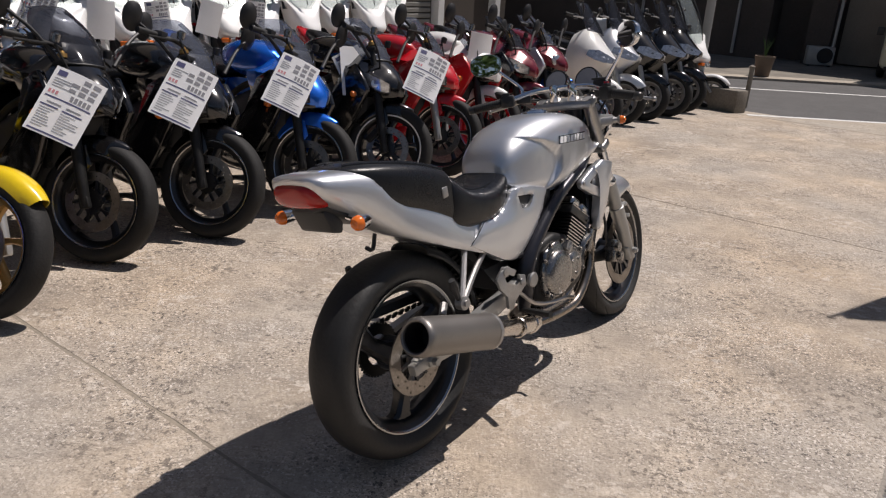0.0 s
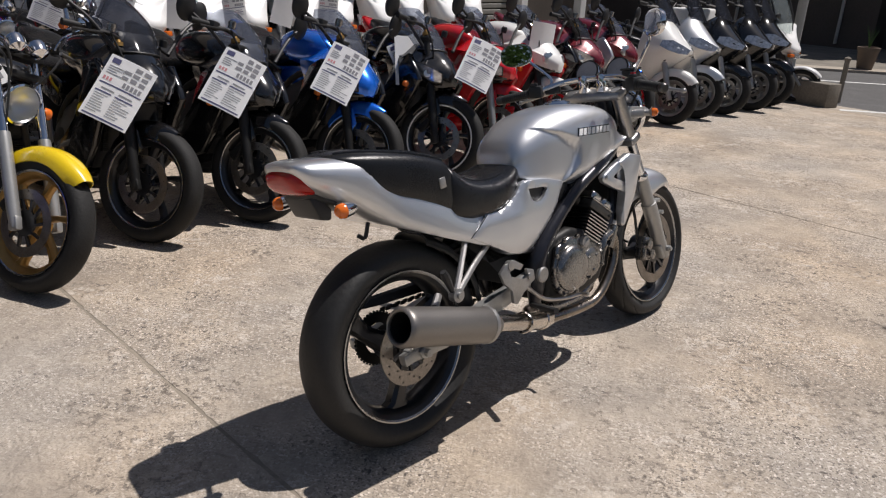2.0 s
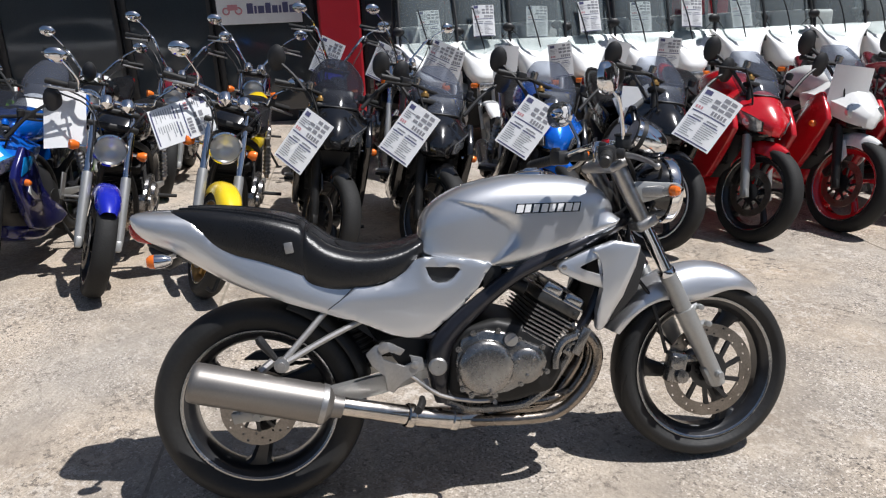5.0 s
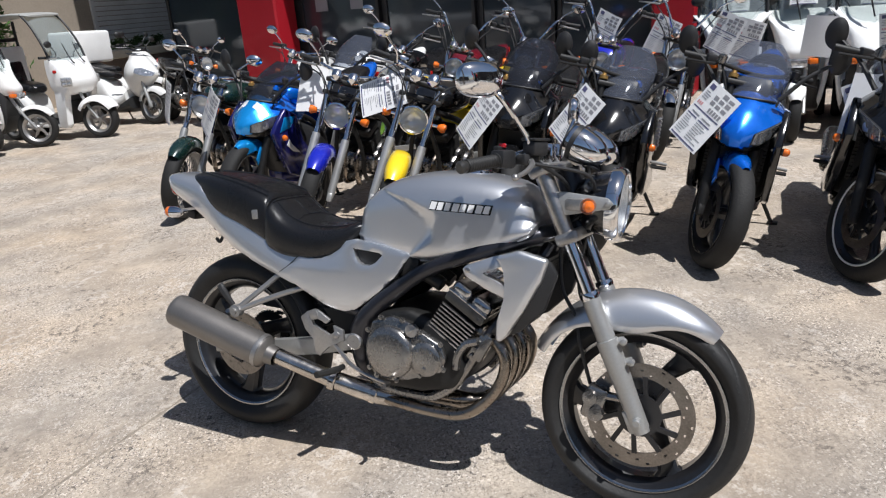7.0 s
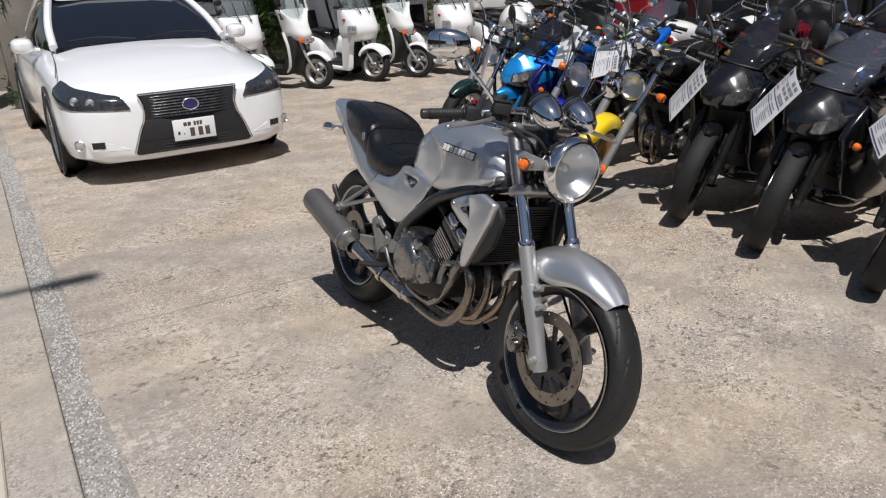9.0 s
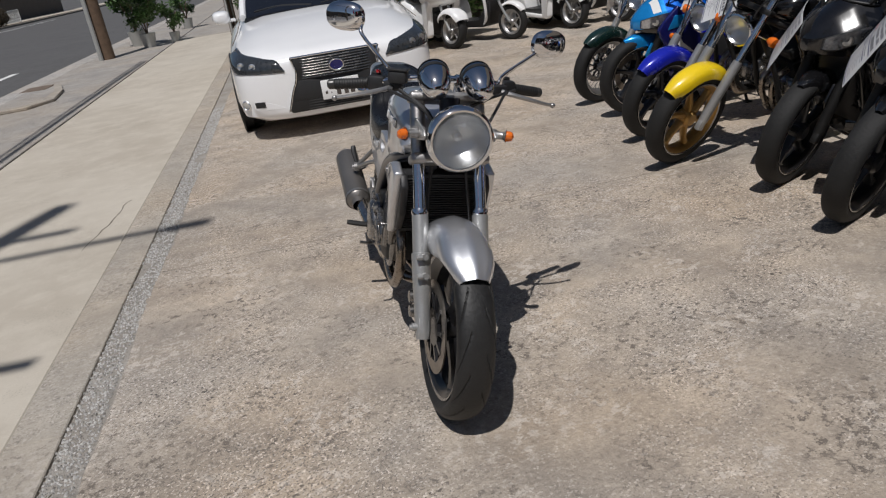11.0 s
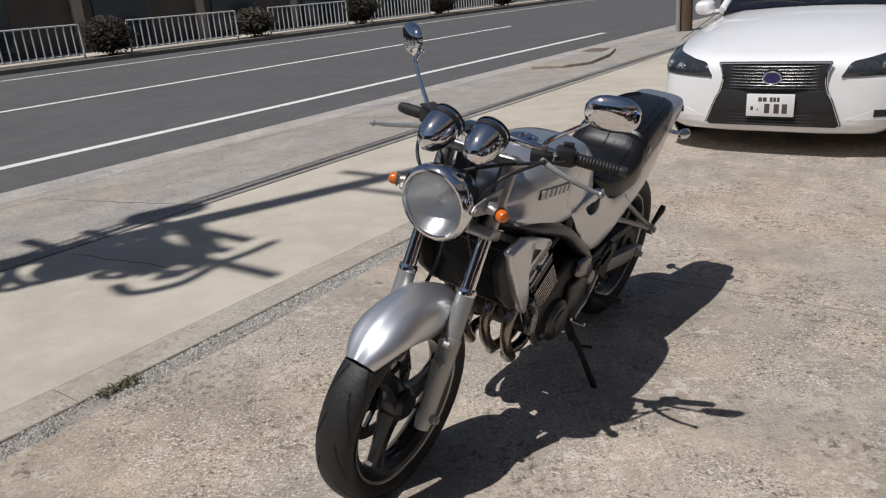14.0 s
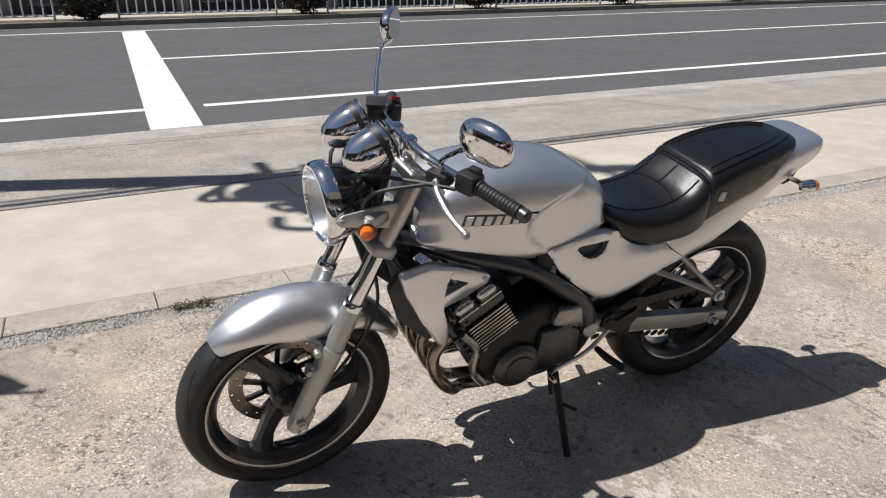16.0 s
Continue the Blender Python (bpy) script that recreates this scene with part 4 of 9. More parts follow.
bm = bmesh.new()
tank_rings = []
for y, a, z0, z1 in spline([(0.498, 0.06, 0.752, 0.80), (0.506, 0.09, 0.737, 0.838), (0.53, 0.113, 0.72, 0.878), (0.58, 0.13, 0.704, 0.915), (0.65, 0.142, 0.694, 0.943),
                            (0.765, 0.149, 0.688, 0.962), (0.88, 0.150, 0.71, 0.96), (0.985, 0.143, 0.742, 0.944), (1.045, 0.128, 0.77, 0.915), (1.078, 0.105, 0.788, 0.88), (1.092, 0.075, 0.805, 0.85)], 18):
    hi, lo = oval(y, a, z0, z1, 2.9, 112), oval(y, a, z0, z1, 6.5, 112)
    wide_lo = max(a, float(np.interp(y, (0.498, 0.506, 0.53, 0.58, 0.65), (0.098, 0.11, 0.122, 0.132, 0.142)))) / a
    ring_ = []
    for h, w in zip(hi, lo):
        k_ = min(1.0, max(0.0, ((z0 + z1) / 2 - w[2]) / (0.3 * (z1 - z0))))
        ring_.append(tank_shape(*(h if h[2] > (z0 + z1) / 2 else (w[0] * (1 + (wide_lo - 1) * k_), w[1], w[2]))))
    tank_rings.append(ring_)
rings(bm, tank_rings)
tank = part("fuel_tank", bm, "silver", bike, "metallic silver fuel tank", angle=50)
for sgn in (1, -1):
    bm = bmesh.new()
    lip = [max((q for q in r if q[0] * sgn > 0), key=lambda q: sgn * q[0] - 3.0 * (q[2] - min(v[2] for v in r))) for r in tank_rings[14:-12:6]]
    tube(bm, [(x + sgn * 0.001, y, z) for x, y, z in lip], 0.0042, 6, straight=True)
    part("tank_lip", bm, "silver", tank, "folded lower edge of the tank")
bm = bmesh.new()
lathe(bm, [(0, 0.052), (0.008, 0.05), (0.012, 0.044), (0.012, 0.034), (0.016, 0.032), (0.018, 0.001)], (0, 0.86, 0.957), (0, 0.03, 1), 28)
block(bm, (0, 0.86, 0.976), (0.012, 0.04, 0.006), None, 0.002)
part("fuel_cap", bm, "chrome", tank, "chrome filler cap")
# emblem on each flank: slanted pale blocks edged in black, standing for lettering
tank_tree = BVHTree.FromPolygons([v.co.copy() for v in tank.data.vertices], [tuple(p.vertices) for p in tank.data.polygons])


def on_tank(sgn, y, z, out):
    hit = tank_tree.ray_cast(Vector((sgn * 0.4, y, z)), Vector((-sgn, 0, 0)))[0]
    return (hit.x if hit else sgn * 0.14) + sgn * out


def emblem_piece(sgn, y0, y1, z0, z1, lean_, out, mat_name, label, n_):
    bm = bmesh.new()
    slope = -0.034 if sgn > 0 else 0.084
    rows = []
    for q in range(n_ + 1):
        y = y0 + (y1 - y0) * q / n_
        dz = slope * (y - 0.776)
        rows.append([(on_tank(sgn, yy, zz, o_), yy, zz) for o_, yy, zz in ((-0.004, y, z0 + dz), (out, y, z0 + dz), (out, y + lean_, z1 + dz), (-0.004, y + lean_, z1 + dz))])
    rings(bm, rows)
    part("tank_emblem", bm, mat_name, tank, label, smooth=False)


for sgn in (1, -1):
    start, pitch, foot_z = (0.776, 0.0242, 0.855) if sgn > 0 else (0.772, 0.0268, 0.826)
    emblem_piece(sgn, start - 0.003, start + 7 * pitch + 0.022, foot_z - 0.003, foot_z + 0.0255, 0.007 * sgn, 0.0025, "black_paint", "black backing of the emblem", 16)
    for i in range(8):
        y0 = start + i * pitch
        emblem_piece(sgn, y0, y0 + (0.0165 if i % 3 else 0.019), foot_z, foot_z + 0.0225, 0.007 * sgn, 0.0055, "paper", "raised white emblem block", 2)

# seat: pillion pad stepping down to the rider's hollow, seams and strap
bm = bmesh.new()
loft(bm, [(-0.205, 0.035, 0.885, 0.914), (-0.195, 0.068, 0.87, 0.923), (-0.16, 0.1, 0.85, 0.926), (-0.108, 0.119, 0.815, 0.925), (-0.04, 0.131, 0.775, 0.919), (0.055, 0.139, 0.74, 0.904), (0.12, 0.142, 0.71, 0.886), (0.16, 0.142, 0.69, 0.87), (0.172, 0.137, 0.69, 0.857)], 6, 4.2, 48)
seat_p = part("pillion_seat", bm, "vinyl", bike, "black vinyl pillion pad with seam")
bm = bmesh.new()
loft(bm, [(0.164, 0.138, 0.67, 0.843), (0.176, 0.146, 0.66, 0.855), (0.2, 0.151, 0.655, 0.837), (0.24, 0.153, 0.65, 0.804), (0.30, 0.152, 0.65, 0.78), (0.37, 0.147, 0.655, 0.772), (0.44, 0.131, 0.68, 0.778), (0.495, 0.107, 0.725, 0.794), (0.515, 0.08, 0.755, 0.79)], 6, 3.4, 48)
seat_r = part("rider_seat", bm, "vinyl", bike, "black vinyl rider's seat")
seat_trees = [BVHTree.FromPolygons([v_.co.copy() for v_ in o_.data.vertices], [tuple(q_.vertices) for q_ in o_.data.polygons]) for o_ in (seat_p, seat_r)]


def seam(which, pts, r):
    """A stitched welt laid over a seat."""
    path = []
    for q in spline(pts, 5):
        hit = seat_trees[which].ray_cast(Vector((q[0], q[1], 1.3)), Vector((0, 0, -1)))[0]
        if hit:
            path.append((hit.x, hit.y, hit.z + r * 0.2))
    b = bmesh.new()
    tube(b, path, r, 6, straight=True)
    part("seam", b, "vinyl", (seat_p, seat_r)[which])


for x in (0.08, -0.08):
    seam(0, [(x * 0.65, -0.17), (x * 1.12, -0.08), (x * 1.36, 0.04), (x * 1.42, 0.11), (x * 1.4, 0.16)], 0.0045)
    seam(0, [(x * 0.45, -0.15), (x * 0.85, -0.07), (x * 1.08, 0.04), (x * 1.14, 0.15)], 0.003)
    seam(1, [(x * 1.2, 0.19), (x * 1.25, 0.25), (x * 1.2, 0.34), (x * 1.05, 0.43), (x * 0.8, 0.49)], 0.003)
seam(1, [(-0.11, 0.182), (-0.05, 0.185), (0.05, 0.185), (0.11, 0.182)], 0.003)
seam(1, [(-0.095, 0.27), (-0.04, 0.255), (0.04, 0.255), (0.095, 0.27)], 0.003)
seam(1, [(0.0, 0.192), (0.0, 0.225), (0.0, 0.255)], 0.003)

for sgn in (1, -1):
    bm = bmesh.new()
    block(bm, (sgn * 0.1415, 0.13, 0.80), (0.008, 0.024, 0.032), Matrix.Rotation(0.12, 4, "X"), 0.003)
    part("seat_badge", bm, "alu", seat_p, "small silver badge")

# tail cowl, side covers
bm = bmesh.new()


RIM = [(-0.135, 0.97), (-0.115, 0.872), (-0.06, 0.823), (0.06, 0.787), (0.13, 0.765), (0.19, 0.727), (0.32, 0.677), (0.4, 0.66)]
LOW = [(-0.12, 0.745), (-0.06, 0.712), (0.03, 0.675), (0.12, 0.638), (0.2, 0.606), (0.27, 0.58), (0.34, 0.562), (0.40, 0.55)]


def tail_shape(x, y, z):
    """Hollow the top where the seat sits."""
    if y > LOW[0][0]:
        z = max(z, float(np.interp(y, [q[0] for q in LOW], [q[1] for q in LOW])))
    if y > RIM[0][0]:
        r = float(np.interp(y, [q[0] for q in RIM], [q[1] for q in RIM]))
        z = min(z, r)
        low = float(np.interp(y, [q[0] for q in LOW], [q[1] for q in LOW]))
        x *= 1 - 0.17 * max(0.0, (z - low - 0.02) / max(0.03, r - low)) * min(1.0, (y - RIM[0][0]) / 0.12) * min(1.0, max(0.0, (0.36 - y) / 0.1))
    return x, y, z


loft(bm, [(-0.306, 0.06, 0.897, 0.915), (-0.299, 0.082, 0.878, 0.92), (-0.285, 0.097, 0.857, 0.923), (-0.27, 0.104, 0.842, 0.924), (-0.246, 0.109, 0.826, 0.924), (-0.228, 0.112, 0.815, 0.923), (-0.19, 0.117, 0.795, 0.921), (-0.12, 0.124, 0.745, 0.914), (-0.06, 0.135, 0.702, 0.905),
          (0.03, 0.144, 0.635, 0.87), (0.12, 0.149, 0.575, 0.83), (0.2, 0.149, 0.535, 0.79), (0.27, 0.146, 0.505, 0.76), (0.34, 0.1412, 0.485, 0.745), (0.40, 0.1405, 0.475, 0.74)], 6, 3.4, 56, pinch=0.06, shape=tail_shape)
tail = part("tail_cowl", bm, "silver", bike, "metallic silver tail cowl", angle=50)
COVER_LOW = [(0.45, 0.706), (0.505, 0.715), (0.512, 0.69), (0.522, 0.672), (0.538, 0.664), (0.562, 0.664), (0.582, 0.674), (0.605, 0.699), (0.676, 0.674), (0.652, 0.637), (0.612, 0.598), (0.56, 0.555), (0.507, 0.516), (0.472, 0.507),
             (0.438, 0.51), (0.395, 0.523), (0.31, 0.567), (0.225, 0.612), (0.262, 0.637), (0.30, 0.672), (0.345, 0.667), (0.385, 0.673), (0.42, 0.687)]
COVER_TOP = [(0.45, 0.706), (0.475, 0.735), (0.505, 0.743), (0.60, 0.731), (0.69, 0.711), (0.70, 0.704), (0.676, 0.674), (0.605, 0.699), (0.595, 0.706), (0.505, 0.715)]


def curved_panel(polys, bulge, depth, step=0.014):
    """A thin pressed panel in the y-z plane: outlines cut into a fine net, curved by bulge(y, z), its edges turned in."""
    b = bmesh.new()
    for poly in polys:
        b.faces.new([b.verts.new((0, y, z)) for y, z in poly])
    bmesh.ops.remove_doubles(b, verts=b.verts, dist=1e-5)
    ys, zs = [v.co.y for v in b.verts], [v.co.z for v in b.verts]
    for axis, lo, hi in ((1, min(ys), max(ys)), (2, min(zs), max(zs))):
        k = lo + step * 0.6
        while k < hi:
            co, no = [0, 0, 0], [0, 0, 0]
            co[axis], no[axis] = k, 1
            bmesh.ops.bisect_plane(b, geom=b.verts[:] + b.edges[:] + b.faces[:], dist=1e-6, plane_co=co, plane_no=no)
            k += step
    rim = [e for e in b.edges if len(e.link_faces) == 1]
    edge_verts = {v for e in rim for v in e.verts}
    sign = 1 if depth > 0 else -1
    for v in b.verts:
        v.co.x = sign * (bulge(v.co.y, v.co.z) - (0.0022 if v in edge_verts else 0.0))
    fold = bmesh.ops.extrude_edge_only(b, edges=rim)
    for v in fold["geom"]:
        if isinstance(v, bmesh.types.BMVert):
            v.co.x -= depth
    bmesh.ops.triangulate(b, faces=[f for f in b.faces if len(f.verts) > 4])
    bmesh.ops.recalc_face_normals(b, faces=b.faces)
    return b


def cover_bulge(y, z):
    return 0.149 - float(np.interp(y, (0.42, 0.5), (0.30, 0.06))) * max(0.0, z - 0.64) - 0.9 * max(0.0, 0.60 - z) ** 2 - 0.05 * max(0.0, y - 0.45)


for sgn in (1, -1):
    cover = part("side_cover", curved_panel((COVER_LOW, COVER_TOP), cover_bulge, sgn * 0.022), "silver", bike, "silver side cover with vent hole", angle=40)
    bm = bmesh.new()
    prism(bm, [(0.46, 0.65), (0.46, 0.73), (0.64, 0.715), (0.62, 0.65)], sgn * 0.108, sgn * 0.124)
    part("vent_backing", bm, "plastic", cover, "black inside of the vent")
    bm = bmesh.new()
    tube(bm, [(sgn * 0.1445, 0.223, 0.612), (sgn * 0.1455, 0.26, 0.637), (sgn * 0.1455, 0.299, 0.671)], 0.0016, 6, straight=True)
    part("panel_gap", bm, "plastic", cover, "dark gap between panels")

# tail lamp with its dark surround, number plate bracket, under-tail
bm = bmesh.new()
loft(bm, [(-0.316, 0.05, 0.866, 0.892), (-0.307, 0.07, 0.85, 0.899), (-0.292, 0.083, 0.836, 0.903), (-0.265, 0.088, 0.828, 0.9), (-0.24, 0.085, 0.824, 0.895)], 5, 3.0, 36)
part("tail_light", bm, "red_lens", bike, "red tail lamp lens")
bm = bmesh.new()
loft(bm, [(-0.27, 0.05, 0.82, 0.85), (-0.25, 0.07, 0.812, 0.85), (-0.12, 0.085, 0.75, 0.79), (0.05, 0.09, 0.675, 0.71), (0.2, 0.09, 0.625, 0.66)], 4, 3.2, 24)
part("undertray", bm, "plastic", bike, "black plastic undertray")
bm = bmesh.new()
prism(bm, [(-0.268, 0.822), (-0.245, 0.83), (-0.2, 0.785), (-0.205, 0.752), (-0.24, 0.76)], -0.066, 0.066, 0.008)
part("plate_bracket", bm, "plastic", bike, "black plate bracket without a plate")
for sgn in (1, -1):
    bm = bmesh.new()
    c_ = Vector((sgn * 0.15, -0.215, 0.79))
    tube(bm, [(sgn * 0.07, -0.19, 0.795), c_], 0.008, 8)
    lathe(bm, [(-0.034, 0.002), (-0.03, 0.011), (-0.012, 0.019), (0.012, 0.021)], c_, (sgn * 0.15, -1, 0), 20)
    ri = part("rear_indicator", bm, "chrome", bike, "chrome bullet indicator")
    bm = bmesh.new()
    lathe(bm, [(0.012, 0.0205), (0.024, 0.019), (0.032, 0.012), (0.034, 0.001)], c_, (sgn * 0.15, -1, 0), 20)
    part("lens", bm, "amber", ri, "amber lens")
bm = shell_bm((0, RA[1], RA[2]), 0.352, 22, 80, 0.088, 0.03, 0.006, 24, 12, 0.1)
prism(bm, [(0.10, 0.66), (0.30, 0.585), (0.44, 0.535), (0.50, 0.49), (0.50, 0.40), (0.42, 0.40), (0.36, 0.50), (0.24, 0.60)], -0.085, 0.085, 0.01)
tube(bm, [(0.05, -0.08, 0.72), (0.055, -0.1, 0.68), (0.05, -0.12, 0.69)], 0.006, 6, 4)
part("inner_mudguard", bm, "plastic", bike, "black inner mudguard")

# frame, swing arm, brackets
bm = bmesh.new()
for s in (1, -1):
    tube(bm, [(s * 0.03, 1.13, 0.80), (s * 0.085, 1.08, 0.785), (s * 0.125, 0.97, 0.748), (s * 0.138, 0.86, 0.71), (s * 0.14, 0.76, 0.667), (s * 0.138, 0.67, 0.605), (s * 0.135, 0.58, 0.53), (s * 0.13, 0.53, 0.46), (s * 0.125, 0.525, 0.38), (s * 0.11, 0.53, 0.30)], [0.026, 0.024, 0.023, 0.022, 0.023, 0.025, 0.03, 0.036, 0.032, 0.02], 12, 5)
    tube(bm, [(s * 0.12, 0.55, 0.5), (s * 0.118, 0.44, 0.52), (s * 0.115, 0.36, 0.55), (s * 0.112, 0.27, 0.63), (s * 0.1, 0.1, 0.7), (s * 0.085, -0.12, 0.79)], 0.016, 10, 5)
    tube(bm, [(s * 0.03, 1.11, 0.76), (s * 0.10, 1.04, 0.62), (s * 0.122, 0.985, 0.52), (s * 0.126, 0.94, 0.462)], 0.0165, 10, 5)
tube(bm, [(-0.13, 0.525, 0.42), (0.13, 0.525, 0.42)], 0.03, 12)
tube(bm, [(0, 1.145, 0.98), (0, 1.19, 0.79)], 0.034, 14)
part("frame", bm, "frame", bike, "dark grey tubular frame")
for s in (1, -1):
    bm = bmesh.new()
    tube(bm, [(s * 0.13, 0.945, 0.468), (s * 0.13, 0.903, 0.39), (s * 0.128, 0.857, 0.325), (s * 0.125, 0.803, 0.282), (s * 0.12, 0.75, 0.264), (s * 0.115, 0.62, 0.268), (s * 0.11, 0.54, 0.30)], [0.015, 0.016, 0.016, 0.015, 0.015, 0.015, 0.015], 10, 5)
    block(bm, (s * 0.14, 0.932, 0.45), (0.014, 0.03, 0.085), Matrix.Rotation(-0.62, 4, "X"), 0.004)
    for q in (-0.028, 0.0, 0.028):
        lathe(bm, [(0, 0.007), (0.006, 0.007), (0.008, 0.004), (0.008, 0.001)], (s * 0.147, 0.932 + q * 0.58, 0.45 + q * 0.81), (s, 0, 0), 8)
    part("cradle", bm, "engine" if s > 0 else "frame", bike, "grey bolted cradle tube" if s > 0 else "")
    bm = bmesh.new()
    lathe(bm, [(-0.002, 0.027), (0.008, 0.027), (0.012, 0.022), (0.012, 0.001)], (s * 0.158, 0.52, 0.42), (s, 0, 0), 24)
    part("pivot_cover", bm, "alu", bike, "round grey pivot cover")
    bm = bmesh.new()
    prism(bm, [(-0.055, 0.295), (-0.05, 0.335), (0.1, 0.355), (0.36, 0.40), (0.52, 0.435), (0.52, 0.385), (0.36, 0.345), (0.1, 0.295)], s * 0.098, s * 0.132, 0.007)
    lathe(bm, [(0, 0.02), (0.012, 0.02), (0.014, 0.012), (0.03, 0.012), (0.03, 0.001)], (s * 0.132, 0.002, RA[2]), (s, 0, 0), 6)
    block(bm, (s * 0.12, -0.02, 0.318), (0.03, 0.1, 0.034), Matrix.Rotation(0.18, 4, "X"), 0.004)
    part("swing_arm", bm, "fork_alu", bike, "silver box-section swing arm")
    # hanger for silencer and pillion peg
    bm = bmesh.new()
    tube(bm, [(s * 0.113, 0.235, 0.625), (s * 0.155, 0.165, 0.555), (s * 0.196, 0.095, 0.488)], 0.0095, 8, 4)
    tube(bm, [(s * 0.118, 0.325, 0.572), (s * 0.155, 0.215, 0.532), (s * 0.198, 0.1, 0.482)], 0.0095, 8, 4)
    tube(bm, [(s * 0.113, 0.21, 0.64), (s * 0.118, 0.345, 0.562)], 0.012, 8)
    lathe(bm, [(-0.012, 0.021), (0.012, 0.021), (0.014, 0.011), (0.022, 0.011), (0.022, 0.001)], (s * 0.2, 0.09, 0.478), (s, 0, 0), 16)
    hang = part("hanger", bm, "alu", bike, "silver V-shaped hanger bracket")
    bm = bmesh.new()
    tube(bm, [(s * 0.2, 0.075, 0.495), (s * 0.212, 0.045, 0.545), (s * 0.214, 0.035, 0.565)], [0.008, 0.013, 0.01], 8, 4)
    part("folded_footrest", bm, "plastic", hang, "folded black pillion footrest")
    # rider's footrest plate
    bm = bmesh.new()
    prism(bm, [(0.318, 0.475), (0.345, 0.498), (0.385, 0.505), (0.43, 0.478), (0.415, 0.462), (0.385, 0.48), (0.358, 0.472), (0.365, 0.452), (0.425, 0.425), (0.45, 0.437), (0.44, 0.462), (0.478, 0.45), (0.482, 0.415), (0.42, 0.388), (0.39, 0.352), (0.37, 0.362), (0.372, 0.405), (0.335, 0.435)], s * 0.151, s * 0.163, 0.003)
    lathe(bm, [(-0.01, 0.016), (0.008, 0.016), (0.01, 0.001)], (s * 0.158, 0.37, 0.49), (s, 0, 0), 12)
    lathe(bm, [(-0.01, 0.012), (0.01, 0.012), (0.013, 0.001)], (s * 0.158, 0.455, 0.432), (s, 0, 0), 12)
    plate = part("footrest_plate", bm, "alu" if s > 0 else "engine_dark", bike, "cast silver footrest plate" if s > 0 else "black footrest bracket")
    bm = bmesh.new()
    tube(bm, [(s * 0.15, 0.47, 0.325), (s * 0.2, 0.465, 0.325), (s * 0.27, 0.45, 0.33)], [0.009, 0.012, 0.011], 8, 3)
    part("footrest", bm, "rubber", plate)
    bm = bmesh.new()
    tube(bm, [(s * 0.155, 0.44, 0.40), (s * 0.165, 0.52, 0.335), (s * 0.175, 0.62, 0.31), (s * 0.2, 0.665, 0.315), (s * 0.235, 0.67, 0.32)], 0.007, 8, 4)
    part("pedal", bm, "steel", plate, "brake pedal" if s > 0 else "gear pedal")
bm = bmesh.new()
lathe(bm, [(0, 0.001), (0, 0.03)] + [q for i in range(9) for q in ((0.012 + 0.019 * i, 0.034), (0.016 + 0.019 * i, 0.042), (0.02 + 0.019 * i, 0.042), (0.024 + 0.019 * i, 0.034))] + [(0.19, 0.03), (0.19, 0.001)], (0, 0.27, 0.58), (0, 0.316, -0.949), 18)
part("rear_shock", bm, "engine_dark", bike)

# engine
bm = bmesh.new()
prism(bm, [(0.545, 0.33), (0.56, 0.47), (0.60, 0.53), (0.70, 0.545), (0.80, 0.515), (0.88, 0.45), (0.90, 0.37), (0.86, 0.31), (0.75, 0.285), (0.60, 0.285)], -0.155, 0.155, 0.022, seg=3)
engine = part("engine", bm, "engine_dark", bike, "dark four-cylinder engine with cast covers")
bm = bmesh.new()
prism(bm, [(0.575, 0.36), (0.57, 0.43), (0.59, 0.50), (0.66, 0.522), (0.72, 0.51), (0.77, 0.48), (0.83, 0.455), (0.845, 0.41), (0.83, 0.365), (0.76, 0.345), (0.72, 0.33), (0.66, 0.315), (0.60, 0.325)], 0.15, 0.178, 0.01, seg=3)
lathe(bm, [(0, 0.084), (0.010, 0.083), (0.018, 0.079), (0.024, 0.071), (0.027, 0.058), (0.029, 0.03), (0.0295, 0.001)], (0.174, 0.658, 0.41), (1, 0, 0), 48)
lathe(bm, [(0, 0.054), (0.006, 0.053), (0.011, 0.047), (0.013, 0.036), (0.013, 0.001)], (0.174, 0.776, 0.402), (1, 0, 0), 32)
for y, z in ((0.755, 0.425), (0.8, 0.425), (0.778, 0.375)):
    lathe(bm, [(0, 0.006), (0.016, 0.006), (0.018, 0.003), (0.018, 0.001)], (0.174, y, z), (1, 0, 0), 8)
for y, z in ((0.585, 0.35), (0.58, 0.47), (0.625, 0.515), (0.70, 0.515), (0.76, 0.485), (0.83, 0.455), (0.84, 0.38), (0.76, 0.35), (0.68, 0.322), (0.61, 0.328)):
    lathe(bm, [(0, 0.009), (0.008, 0.009), (0.008, 0.005), (0.012, 0.005), (0.012, 0.001)], (0.174, y, z), (1, 0, 0), 8)
part("clutch_cover", bm, "engine", engine, "worn grey clutch cover")
bm = bmesh.new()
lathe(bm, [(0, 0.02), (0.014, 0.02), (0.016, 0.001)], (0.176, 0.735, 0.488), (1, 0, 0), 20)
block(bm, (0.193, 0.735, 0.488), (0.006, 0.03, 0.008), Matrix.Rotation(0.6, 4, "X"), 0.002)
part("filler_cap", bm, "alu", engine, "pale oil filler cap")
bm = bmesh.new()
lathe(bm, [(0, 0.076), (0.02, 0.074), (0.03, 0.063), (0.034, 0.056), (0.034, 0.001)], (-0.15, 0.765, 0.352), (-1, 0, 0), 44)
lathe(bm, [(0, 0.046), (0.006, 0.044), (0.008, 0.001)], (-0.184, 0.765, 0.352), (-1, 0, 0), 36)
